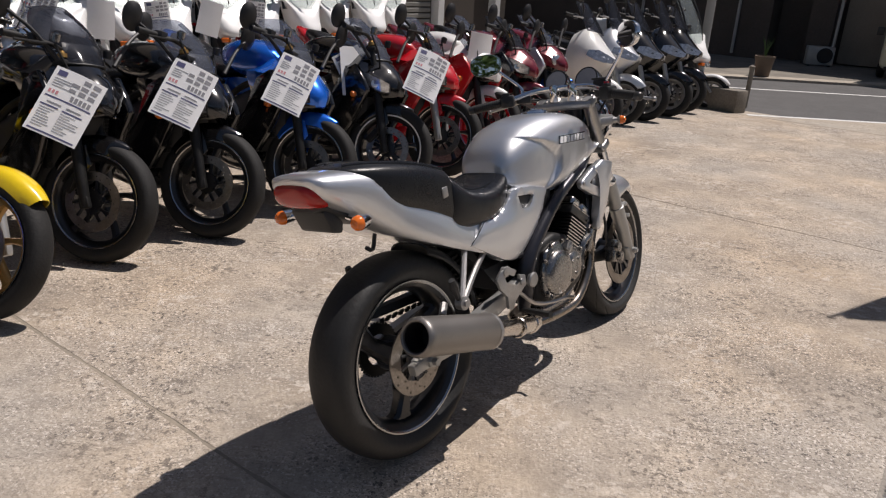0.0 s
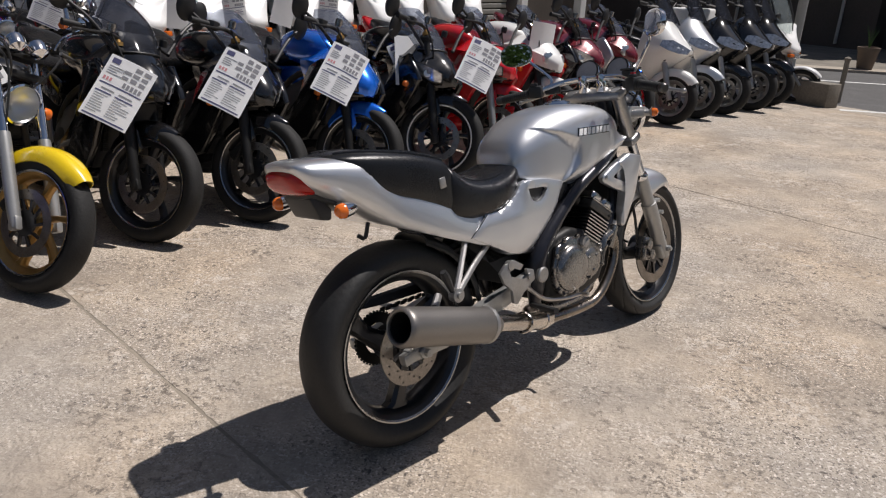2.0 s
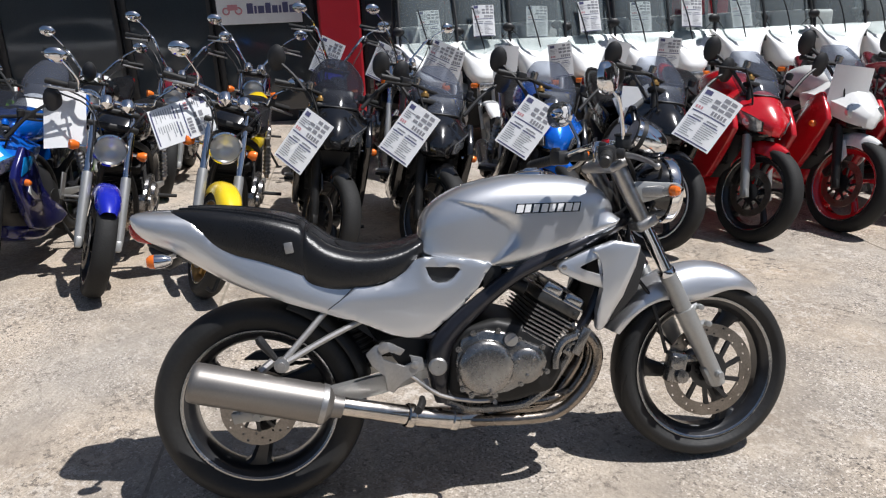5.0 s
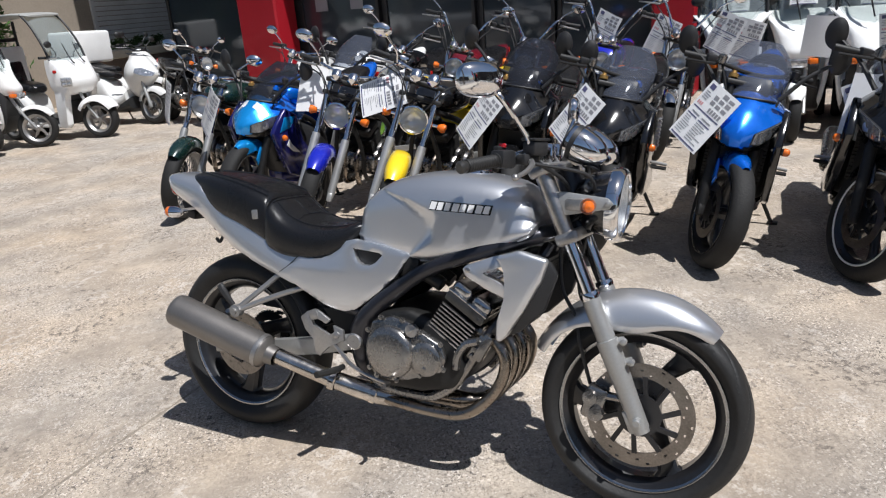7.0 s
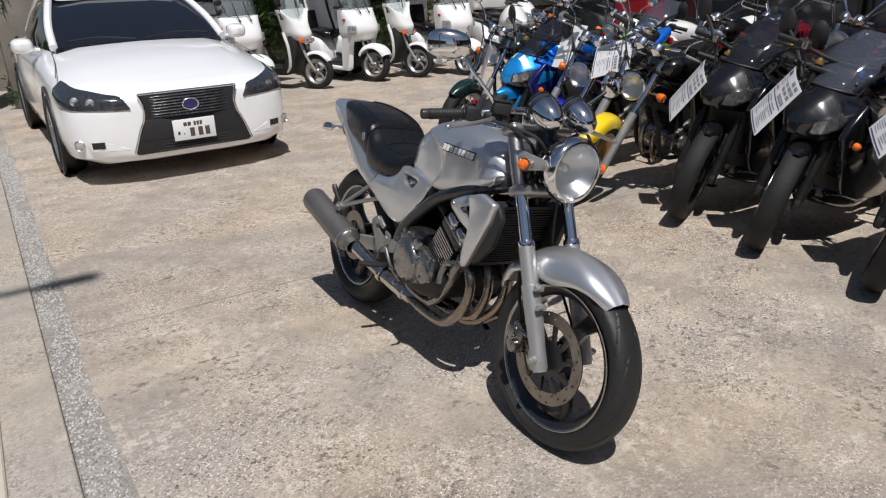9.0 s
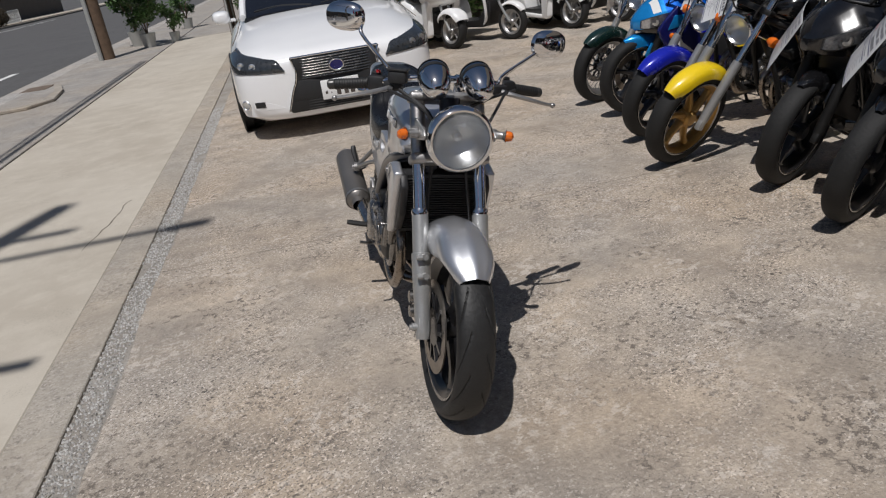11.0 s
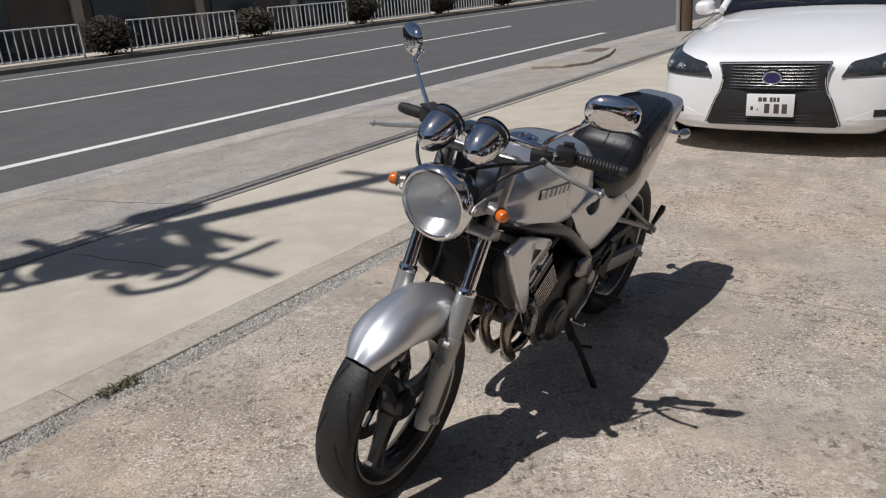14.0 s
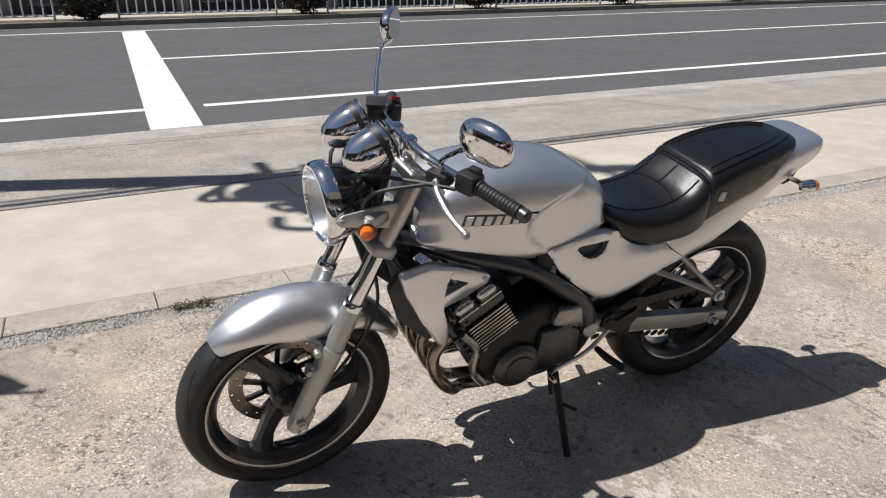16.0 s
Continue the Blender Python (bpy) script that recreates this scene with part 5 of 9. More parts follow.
prism(bm, [(0.56, 0.335), (0.565, 0.44), (0.62, 0.47), (0.70, 0.46), (0.71, 0.35), (0.65, 0.31)], -0.15, -0.178, 0.012)
part("generator_cover", bm, "engine_mid", engine, "dark grey generator cover")
bm = bmesh.new()
prism(bm, [(0.555, 0.45), (0.58, 0.53), (0.66, 0.535), (0.675, 0.48), (0.62, 0.46)], -0.15, -0.182, 0.012)
part("sprocket_cover", bm, "engine", engine)
TILT_CYL = Matrix.Translation((0, 0.829, 0.470)) @ Matrix.Rotation(radians(-33), 4, "X")
bm = bmesh.new()
stack = [(-0.13, -0.045, 0.053)]
for i in range(10):
    z = -0.025 + i * 0.0125
    stack += [(-0.13, z - 0.0028, 0.053), (-0.1525, z - 0.0022, 0.066), (-0.1525, z + 0.0022, 0.066), (-0.13, z + 0.0028, 0.053)]
stack.append((-0.13, 0.15, 0.053))
rings(bm, [[(x, -y, z), (-x, -y, z), (-x, y, z), (x, y, z)] for x, z, y in stack])
bm.transform(TILT_CYL)
part("cylinder_block", bm, "engine_dark", engine, "black finned cylinder block", smooth=False)
for i in range(10):
    for s in (1, -1):
        bm = bmesh.new()
        block(bm, (s * 0.1535, 0, -0.025 + i * 0.0125), (0.0022, 0.126, 0.005))
        bm.transform(TILT_CYL)
        part("fin_edge", bm, "polished", engine, "bare metal fin edge", smooth=False)
bm = bmesh.new()
block(bm, (0, 0.0, 0.117), (0.305, 0.142, 0.034), None, 0.008, seg=2)
for s in (1, -1):
    lathe(bm, [(0, 0.007), (0.006, 0.007), (0.008, 0.001)], (s * 0.152, 0.055, 0.117), (s, 0, 0), 8)
bm.transform(TILT_CYL)
part("cylinder_head", bm, "engine_mid", engine, "dark grey cylinder head")
for y in (-0.037, 0.037):
    bm = bmesh.new()
    block(bm, (0, y, 0.152), (0.296, 0.066, 0.04), None, 0.016, seg=4)
    block(bm, (0, y, 0.136), (0.306, 0.07, 0.008), None, 0.003)
    bm.transform(TILT_CYL)
    part("cam_cover", bm, "polished", engine, "polished cam cover")
bm = bmesh.new()
for k in range(4):
    x = (-0.105, -0.035, 0.035, 0.105)[k]
    tube(bm, [(x, 0.70, 0.665), (x, 0.755, 0.645), (x, 0.80, 0.62)], [0.03, 0.024, 0.022], 12, 3)
    block(bm, (x, 0.70, 0.67), (0.052, 0.06, 0.075), None, 0.01)
block(bm, (0, 0.60, 0.68), (0.2, 0.16, 0.11), None, 0.02)
part("carburettor", bm, "engine_dark", engine, "dark carburettors and airbox")
for x, pts in ((0.155, [(0.94, 0.475), (0.90, 0.46), (0.875, 0.42), (0.87, 0.38)]), (-0.15, [(0.95, 0.5), (0.9, 0.44), (0.9, 0.36), (0.86, 0.3)])):
    bm = bmesh.new()
    tube(bm, [(x, y, z) for y, z in pts], 0.013, 8, 4)
    part("water_pipe", bm, "engine", engine)
bm = bmesh.new()
block(bm, (0.145, 0.955, 0.455), (0.03, 0.03, 0.09), Matrix.Rotation(-0.5, 4, "X"), 0.006)
part("pipe_joint", bm, "engine", engine)

# exhaust
bm = bmesh.new()
for k, x in enumerate((-0.112, -0.038, 0.038, 0.112)):
    xe = (-0.055, 0.0, 0.085, 0.118)[k]
    ze = (0.215, 0.212, 0.256, 0.219)[k]
    tube(bm, [(x, 0.915, 0.50), (x * 1.05, 0.975, 0.475), (x * 1.06, 1.012, 0.42), (x * 1.05, 1.0, 0.345), (x * 0.95 + 0.1 * xe, 0.945, 0.272), (xe, 0.87, ze + 0.006), (xe, 0.76, ze), (xe * 0.7 + 0.03, 0.62, 0.228), (0.10, 0.54, 0.24)], 0.0185, 12, 6)
    lathe(bm, [(-0.006, 0.026), (0.006, 0.026), (0.008, 0.02)], (x, 0.935, 0.493), (0, 1, -0.4), 16)
pipes = part("exhaust_pipe", bm, "pipe", bike, "heat-tinted steel exhaust pipes")
bm = bmesh.new()
tube(bm, [(0.085, 0.66, 0.226), (0.105, 0.57, 0.236), (0.14, 0.45, 0.268), (0.172, 0.32, 0.312), (0.19, 0.22, 0.345), (0.196, 0.18, 0.36)], [0.03, 0.034, 0.03, 0.028, 0.028, 0.03], 16, 6)
for y, z, x in ((0.56, 0.237, 0.108), (0.43, 0.274, 0.146)):
    lathe(bm, [(-0.012, 0.034), (-0.008, 0.037), (0.008, 0.037), (0.012, 0.034)], (x, y, z), (-0.25, 0.92, -0.3), 18)
part("link_pipe", bm, "link", pipes, "bright link pipe")
M0, M1 = Vector((0.20, 0.216, 0.345)), Vector((0.228, -0.148, 0.460))
ax = (M1 - M0).normalized()
L = (M1 - M0).length
bm = bmesh.new()
lathe(bm, [(-0.03, 0.03), (0.0, 0.034), (0.012, 0.05), (0.02, 0.0555), (0.03, 0.0565), (L - 0.02, 0.0565), (L - 0.008, 0.0562), (L, 0.053), (L + 0.004, 0.047), (L + 0.002, 0.043), (L - 0.006, 0.0415)], M0, ax, 40)
muff = part("muffler", bm, "muffler", bike, "matt grey cylindrical silencer")
bm = bmesh.new()
lathe(bm, [(L - 0.004, 0.0417), (L - 0.03, 0.041), (L - 0.08, 0.039), (L - 0.08, 0.001)], M0, ax, 30)
part("outlet", bm, "engine_dark", muff, "sooty outlet")
bm = bmesh.new()
lathe(bm, [(0.018, 0.0575), (0.03, 0.0585), (0.034, 0.0575)], M0, ax, 40)
part("clamp_band", bm, "alu", muff)
bm = bmesh.new()
tube(bm, [M0 + ax * 0.2 + Vector((-0.04, 0, 0.05)), (0.155, 0.06, 0.478)], 0.012, 8)
part("muffler_stay", bm, "alu", muff)

# radiator and its silver shrouds
RAD = Matrix.Translation((0, 1.06, 0.615)) @ Matrix.Rotation(radians(-20), 4, "X")
bm = bmesh.new()
prism(bm, [(-0.018, -0.12), (0.018, -0.12)] + [q for i in range(22) for q in ((0.018, -0.107 + i * 0.01), (0.0235, -0.1065 + i * 0.01), (0.0235, -0.1035 + i * 0.01), (0.018, -0.103 + i * 0.01))] + [(0.018, 0.12), (-0.018, 0.12)], -0.135, 0.135)
tube(bm, [(-0.06, 0.0, 0.11), (-0.02, -0.06, 0.09), (0.0, -0.1, 0.02)], 0.018, 8, 4)
bm.transform(RAD)
part("radiator", bm, "plastic", bike, "black radiator core", smooth=False)
for s in (1, -1):
    bm = bmesh.new()
    outer = [(1.063, 0.755), (1.148, 0.735), (1.128, 0.668), (1.082, 0.585), (1.036, 0.508), (1.012, 0.482), (0.996, 0.49), (1.002, 0.54), (1.022, 0.61), (1.035, 0.66), (1.03, 0.70), (0.985, 0.728)]
    prism(bm, outer, s * 0.138, s * 0.172, 0.011, seg=3)
    sh = part("radiator_shroud", bm, "silver", bike, "silver radiator side shroud", angle=60)
    bm = bmesh.new()
    prism(bm, [(0.89, 0.688), (0.903, 0.70), (0.99, 0.733), (1.06, 0.752), (1.06, 0.718), (0.96, 0.69), (0.948, 0.68), (0.96, 0.672), (1.035, 0.65), (1.03, 0.61), (0.96, 0.638), (0.9, 0.667)], s * 0.142, s * 0.167, 0.005)
    part("shroud_arm", bm, "silver", sh, angle=60)
    bm = bmesh.new()
    prism(bm, [(1.145, 0.73), (1.17, 0.69), (1.135, 0.585), (1.06, 0.512), (1.02, 0.50), (1.03, 0.56), (1.05, 0.66), (1.08, 0.73)], s * 0.125, s * 0.15, 0.008)
    part("shroud_back", bm, "plastic", sh, "black plastic radiator side plate")
    bm = bmesh.new()
    lathe(bm, [(0, 0.008), (0.004, 0.008), (0.006, 0.001)], (s * 0.166, 0.908, 0.686), (s, 0, 0), 12)
    part("bolt", bm, "steel", sh)

# fork and front end
axis_top, axis_bot = Vector((0, 1.092, 0.985)), Vector((0, 1.396, 0.289))
fdir = (axis_bot - axis_top).normalized()
for s in (1, -1):
    off = Vector((s * 0.1, 0, 0))
    a, b = axis_top + off, axis_bot + off
    mid = a + fdir * 0.385
    bm = bmesh.new()
    lathe(bm, [(0, 0.001), (0.0, 0.0265), (0.03, 0.0265), (0.13, 0.0265), (0.132, 0.031), (0.25, 0.029), (0.255, 0.028), (0.3, 0.0265)], mid, fdir, 28)
    lathe(bm, [(0.3, 0.0265), ((b - mid).length, 0.0255), ((b - mid).length + 0.03, 0.022), ((b - mid).length + 0.032, 0.001)], mid, fdir, 28)
    block(bm, b + Vector((0, -0.008, 0.008)), (0.036, 0.055, 0.07), Matrix.Rotation(radians(24), 4, "X"), 0.008)
    for dz in (0.14, 0.2):
        c = mid + fdir * dz
        tube(bm, [c, c + Vector((s * -0.005, 0.045, 0.012))], 0.011, 8)
        lathe(bm, [(-0.006, 0.009), (0.012, 0.009), (0.014, 0.001)], c + Vector((s * 0.012, 0.045, 0.012)), (s, 0, 0), 10)
    lathe(bm, [(-0.01, 0.013), (0.018, 0.013), (0.02, 0.009), (0.026, 0.009), (0.026, 0.001)], b + Vector((s * 0.018, 0, 0.010)), (s, 0, 0), 16)
    leg = part("fork_leg", bm, "fork_alu", bike, "grey fork slider")
    bm = bmesh.new()
    lathe(bm, [(0.0, 0.0205), (0.40, 0.0205)], a, fdir, 24)
    lathe(bm, [(0.375, 0.0255), (0.385, 0.0285), (0.395, 0.0265)], a, fdir, 24)
    part("fork_tube", bm, "chrome", leg, "chrome fork tube")
    bm = bmesh.new()
    lathe(bm, [(-0.004, 0.023), (0.03, 0.025), (0.165, 0.025), (0.20, 0.0245), (0.204, 0.0215)], a, fdir, 24)
    part("fork_shroud", bm, "steel", leg, "grey upper fork shroud")
bm = bmesh.new()
for c, h in ((Vector((0, 1.097, 0.972)), 0.03), (Vector((0, 1.18, 0.79)), 0.035)):
    block(bm, c, (0.26, 0.07, h), Matrix.Rotation(radians(24), 4, "X"), 0.012, seg=3)
part("triple_clamp", bm, "alu", bike, "cast fork clamp")
part("front_mudguard", shell_bm((0, FA[1], FA[2]), 0.352, -64, 39, 0.083, lambda f: 0.03 + 0.075 * math.exp(-((f - 0.55) / 0.26) ** 2), 0.004, 36, 22, 0.45, 0.006, 0.036), "silver", bike, "metallic silver front mudguard", angle=60)
bm = bmesh.new()
for x in (0.082,):
    block(bm, (x, 1.272, 0.325), (0.05, 0.06, 0.10), Matrix.Rotation(radians(-15), 4, "X"), 0.012)
    lathe(bm, [(0, 0.022), (0.018, 0.02), (0.02, 0.001)], (x + 0.022, 1.262, 0.345), (1, 0, 0), 18)
    lathe(bm, [(0, 0.022), (0.018, 0.02), (0.02, 0.001)], (x + 0.022, 1.28, 0.30), (1, 0, 0), 18)
    tube(bm, [(x + 0.01, 1.3, 0.35), (x, 1.345, 0.345)], 0.012, 8)
part("brake_caliper", bm, "engine", bike, "dirty grey brake caliper")
bm = bmesh.new()
tube(bm, [(0.07, 1.255, 0.37), (0.08, 1.225, 0.48), (0.07, 1.205, 0.56), (0.06, 1.16, 0.64), (0.05, 1.15, 0.76), (0.06, 1.17, 0.92), (0.16, 1.11, 1.0)], 0.006, 8, 6)
tube(bm, [(-0.07, 1.40, 0.31), (-0.09, 1.33, 0.36), (-0.09, 1.22, 0.5), (-0.08, 1.17, 0.62), (-0.05, 1.2, 0.8), (-0.03, 1.24, 0.95)], 0.005, 8, 6)
tube(bm, [(-0.2, 1.09, 1.0), (-0.13, 1.22, 0.95), (-0.08, 1.2, 0.83), (-0.1, 1.05, 0.7)], 0.005, 8, 6)
tube(bm, [(0.2, 1.1, 1.0), (0.1, 1.24, 0.96), (0.05, 1.2, 0.85), (0.1, 1.0, 0.74)], 0.005, 8, 6)
tube(bm, [(-0.24, 1.06, 1.0), (-0.1, 1.18, 0.98), (0.06, 1.2, 0.9), (0.04, 1.1, 0.8)], 0.005, 8, 6)
part("cable", bm, "plastic", bike, "black control cables")

# headlight: bucket, chrome ring, reflector, ribbed lens
HL = Matrix.Translation((0, 1.225, 0.885)) @ Matrix.Rotation(radians(-4), 4, "X")
hd = (HL.to_3x3() @ Vector((0, 1, 0)))
ho = HL.translation
bm = bmesh.new()
lathe(bm, [(-0.05, 0.0339), (-0.045, 0.0565), (-0.01, 0.08362), (0.05, 0.09492), (0.06, 0.09492)], ho, hd, 40)
head = part("headlight", bm, "black_paint", bike, "round headlight with black bucket")
bm = bmesh.new()
lathe(bm, [(0.048, 0.09718), (0.05, 0.104), (0.068, 0.1062), (0.082, 0.1028), (0.088, 0.09605), (0.088, 0.0904), (0.082, 0.08814)], ho, hd, 56)
part("chrome_ring", bm, "chrome", head, "chrome headlight ring")
bm = bmesh.new()
lathe(bm, [(0.08, 0.0904), (0.05, 0.07458), (0.025, 0.05085), (0.012, 0.02486), (0.01, 0.001)], ho, hd, 40)
lathe(bm, [(0.012, 0.01356), (0.04, 0.01356), (0.045, 0.001)], ho, hd, 16)
part("reflector", bm, "reflector", head)
bm = bmesh.new()
hx, hz = Vector((1, 0, 0)), hd.cross(Vector((1, 0, 0))) * -1
loops = []
for k in range(15):
    r = 0.0915 * (1 - k / 14.2)
    row = []
    for q in range(72):
        x, z = r * math.cos(2 * math.pi * q / 72), r * math.sin(2 * math.pi * q / 72)
        pitch = 0.008 if z < 0 else 0.016
        y = 0.103 - 0.02 * (r / 0.081) ** 2 + 0.0022 * abs(math.sin(math.pi * x / pitch)) * min(1.0, (0.081 - r) / 0.01)
        row.append(ho + hd * y + hx * x + hz * z)
    loops.append(row)
rings(bm, loops)
lens = part("lens", bm, "clear", head, "clear fluted glass lens")
lens.visible_shadow = False
for s in (1, -1):
    bm = bmesh.new()
    prism(bm, [(1.135, 0.862), (1.125, 0.915), (1.165, 0.918), (1.285, 0.905), (1.302, 0.89), (1.29, 0.875), (1.17, 0.852)], s * 0.108, s * 0.115, 0.003)
    lathe(bm, [(0, 0.008), (0.005, 0.008), (0.007, 0.001)], (s * 0.115, 1.287, 0.89), (s, 0, 0), 10)
    part("headlight_bracket", bm, "fork_alu", head, "flat silver headlight bracket")
for s in (1, -1):
    bm = bmesh.new()
    lathe(bm, [(0.0, 0.02), (0.012, 0.02), (0.02, 0.014), (0.06, 0.012), (0.066, 0.016), (0.07, 0.022)], (s * 0.10, 1.215, 0.884), (s, 0.45, 0), 16)
    block(bm, (s * 0.115, 1.2, 0.884), (0.03, 0.075, 0.034), Matrix.Rotation(s * -0.5, 4, "Z"), 0.008)
    ind = part("front_indicator", bm, "alu", bike, "front indicator on a silver stem")
    bm = bmesh.new()
    lathe(bm, [(0.068, 0.016), (0.08, 0.017), (0.09, 0.013), (0.095, 0.001)], (s * 0.10, 1.215, 0.884), (s, 0.45, 0), 18)
    part("lens", bm, "amber", ind, "amber lens")

# twin chrome gauges
for s in (1, -1):
    c = Vector((s * 0.068, 1.165, 1.06))
    d = Vector((s * 0.04, 0.86, -0.42)).normalized()
    bm = bmesh.new()
    lathe(bm, [(0.0, 0.048), (0.01, 0.05), (0.03, 0.05), (0.045, 0.049), (0.075, 0.043), (0.1, 0.031), (0.112, 0.018), (0.116, 0.001)], c, d, 36)
    ga = part("gauge", bm, "chrome", bike, "chrome gauge cup")
    bm = bmesh.new()
    lathe(bm, [(0.012, 0.051), (0.026, 0.051)], c, d, 36)
    lathe(bm, [(0.0, 0.05), (-0.004, 0.05), (-0.004, 0.001)], c, d, 36)
    part("gauge_band", bm, "plastic", ga)
    bm = bmesh.new()
    lathe(bm, [(-0.0045, 0.044), (-0.006, 0.001)], c, d, 30)
    part("dial", bm, "ink_grey", ga, "dark dial")

# handlebar with grips, levers, switches and mirrors
bm = bmesh.new()
tube(bm, [(-0.355, 0.965, 0.985), (-0.25, 1.01, 1.0), (-0.2, 1.045, 1.012), (-0.13, 1.085, 1.03), (-0.05, 1.095, 1.035), (0.05, 1.095, 1.035), (0.13, 1.085, 1.03), (0.2, 1.045, 1.012), (0.25, 1.01, 1.0), (0.355, 0.965, 0.985)], 0.0112, 12, 6)
for x in (-0.04, 0.04):
    block(bm, (x, 1.095, 1.015), (0.035, 0.04, 0.07), None, 0.008)
hb = part("handlebar", bm, "chrome", bike, "chrome handlebar")
for s in (1, -1):
    g0, g1 = Vector((s * 0.245, 1.012, 1.001)), Vector((s * 0.35, 0.967, 0.986))
    gd = (g1 - g0).normalized()
    gl = (g1 - g0).length
    bm = bmesh.new()
    prof = [(0, 0.02), (0.004, 0.02), (0.006, 0.0165)]
    for i in range(12):
        prof += [(0.01 + i * gl / 13, 0.0165), (0.012 + i * gl / 13, 0.0178), (0.015 + i * gl / 13, 0.0178), (0.017 + i * gl / 13, 0.0165)]
    prof += [(gl, 0.0175), (gl, 0.001)]
    lathe(bm, prof, g0, gd, 20)
    part("grip", bm, "rubber", hb, "black rubber grip")
    bm = bmesh.new()
    lathe(bm, [(gl, 0.015), (gl + 0.004, 0.0165), (gl + 0.02, 0.0165), (gl + 0.025, 0.012), (gl + 0.025, 0.001)], g0, gd, 18)
    part("bar_end", bm, "engine_mid", hb)
    bm = bmesh.new()
    block(bm, g0 - gd * 0.028, (0.055, 0.05, 0.05), Matrix.Rotation(s * -0.4, 4, "Z"), 0.01)
    block(bm, g0 - gd * 0.028 + Vector((0, -0.012, 0.028)), (0.03, 0.02, 0.014), Matrix.Rotation(s * -0.4, 4, "Z"), 0.004)
    sw = part("switch_box", bm, "plastic", hb, "black switch housing")
    if s > 0:
        bm = bmesh.new()
        block(bm, g0 - gd * 0.03 + Vector((0, -0.004, 0.036)), (0.014, 0.02, 0.012), None, 0.003)
        part("kill_switch", bm, "red", sw, "red switch")
    bm = bmesh.new()
    tube(bm, [(s * 0.185, 1.09, 1.0), (s * 0.225, 1.105, 0.992), (s * 0.29, 1.112, 0.978), (s * 0.335, 1.108, 0.968), (s * 0.362, 1.105, 0.964)], [0.009, 0.008, 0.007, 0.006, 0.006], 8, 5)
    bmesh.ops.create_icosphere(bm, subdivisions=2, radius=0.0095, matrix=Matrix.Translation((s * 0.365, 1.105, 0.963)))
    lev = part("lever", bm, "alu", hb, "bare aluminium lever")
    bm = bmesh.new()
    block(bm, (s * 0.175, 1.075, 1.004), (0.06, 0.04, 0.03), Matrix.Rotation(s * -0.45, 4, "Z"), 0.007)
    if s > 0:
        block(bm, (s * 0.165, 1.095, 1.035), (0.06, 0.045, 0.04), Matrix.Rotation(s * -0.4, 4, "Z"), 0.008)
        block(bm, (s * 0.165, 1.095, 1.058), (0.066, 0.05, 0.008), Matrix.Rotation(s * -0.4, 4, "Z"), 0.003)
    part("lever_clamp", bm, "plastic", hb)
    mc = Vector((0.321, 0.985, 1.205)) if s > 0 else Vector((-0.337, 1.062, 1.158))
    n_ = Vector((-0.6, -0.8, 0.1)).normalized() if s > 0 else Vector((0.28, -0.85, 0.05)).normalized()
    bm = bmesh.new()
    root = Vector((s * 0.18, 1.075, 1.02))
    tube(bm, [root, root + Vector((s * 0.012, 0.008, 0.035)), root.lerp(mc, 0.6) + Vector((s * 0.01, 0.02, 0.02)), mc + Vector((s * -0.045, 0.026, -0.02))], [0.008, 0.0065, 0.006, 0.0075], 10, 6)
    stem = part("mirror", bm, "chrome", hb, "chrome rear-view mirror on a bent stem")
    right = Vector((0, 0, 1)).cross(n_).normalized()
    upv = n_.cross(right)
    bm = bmesh.new()
    loops = []
    for dpt, sc in ((0.0, 1.0), (-0.006, 1.02), (-0.016, 0.96), (-0.026, 0.72), (-0.031, 0.35)):
        loops.append([mc + n_ * dpt + right * (0.068 * sc * math.copysign(abs(math.cos(t)) ** 0.8, math.cos(t))) + upv * (0.045 * sc * math.copysign(abs(math.sin(t)) ** 0.8, math.sin(t)))
                      for t in [2 * math.pi * i / 32 for i in range(32)]])
    rings(bm, loops)
    part("mirror_shell", bm, "chrome", stem)
    bm = bmesh.new()
    rings(bm, [[mc + n_ * e_ + right * (0.062 * math.copysign(abs(math.cos(t)) ** 0.8, math.cos(t))) + upv * (0.040 * math.copysign(abs(math.sin(t)) ** 0.8, math.sin(t)))
                for t in [2 * math.pi * i / 32 for i in range(32)]] for e_ in (0.0005, 0.0025)])
    part("mirror_glass", bm, "mirror", stem)

# side stand on the left
bm = bmesh.new()
foot = Vector((-0.298, 0.615, 0.055))
tube(bm, [(-0.11, 0.60, 0.30), (-0.14, 0.605, 0.27), (-0.22, 0.61, 0.165), foot], [0.014, 0.013, 0.011, 0.011], 10, 5)
block(bm, foot + Vector((-0.012, 0.0, -0.004)), (0.06, 0.04, 0.012), Matrix.Rotation(radians(9.5), 4, "Y"), 0.004)
tube(bm, [(-0.2, 0.61, 0.19), (-0.24, 0.57, 0.18)], 0.006, 6)
tube(bm, [(-0.12, 0.62, 0.31), (-0.18, 0.63, 0.21)], 0.007, 8)
part("side_stand", bm, "engine_dark", bike, "black side stand, folded out")

# the front end is turned a little to the left about the steering head
STEER_AT = Vector((0, 1.06, 0.985))
STEER = Matrix.Translation(STEER_AT) @ Matrix.Rotation(radians(2.5), 4, (axis_top - axis_bot).normalized()) @ Matrix.Translation(-STEER_AT)
TURNED = ("front_wheel", "fork_leg", "triple_clamp", "front_mudguard", "brake_caliper", "headlight", "front_indicator", "gauge", "handlebar")
for ob in bike.children:
    if ob.name.split(".")[0] in TURNED:
        for o_ in (ob, *ob.children_recursive):
            o_.data.transform(STEER)

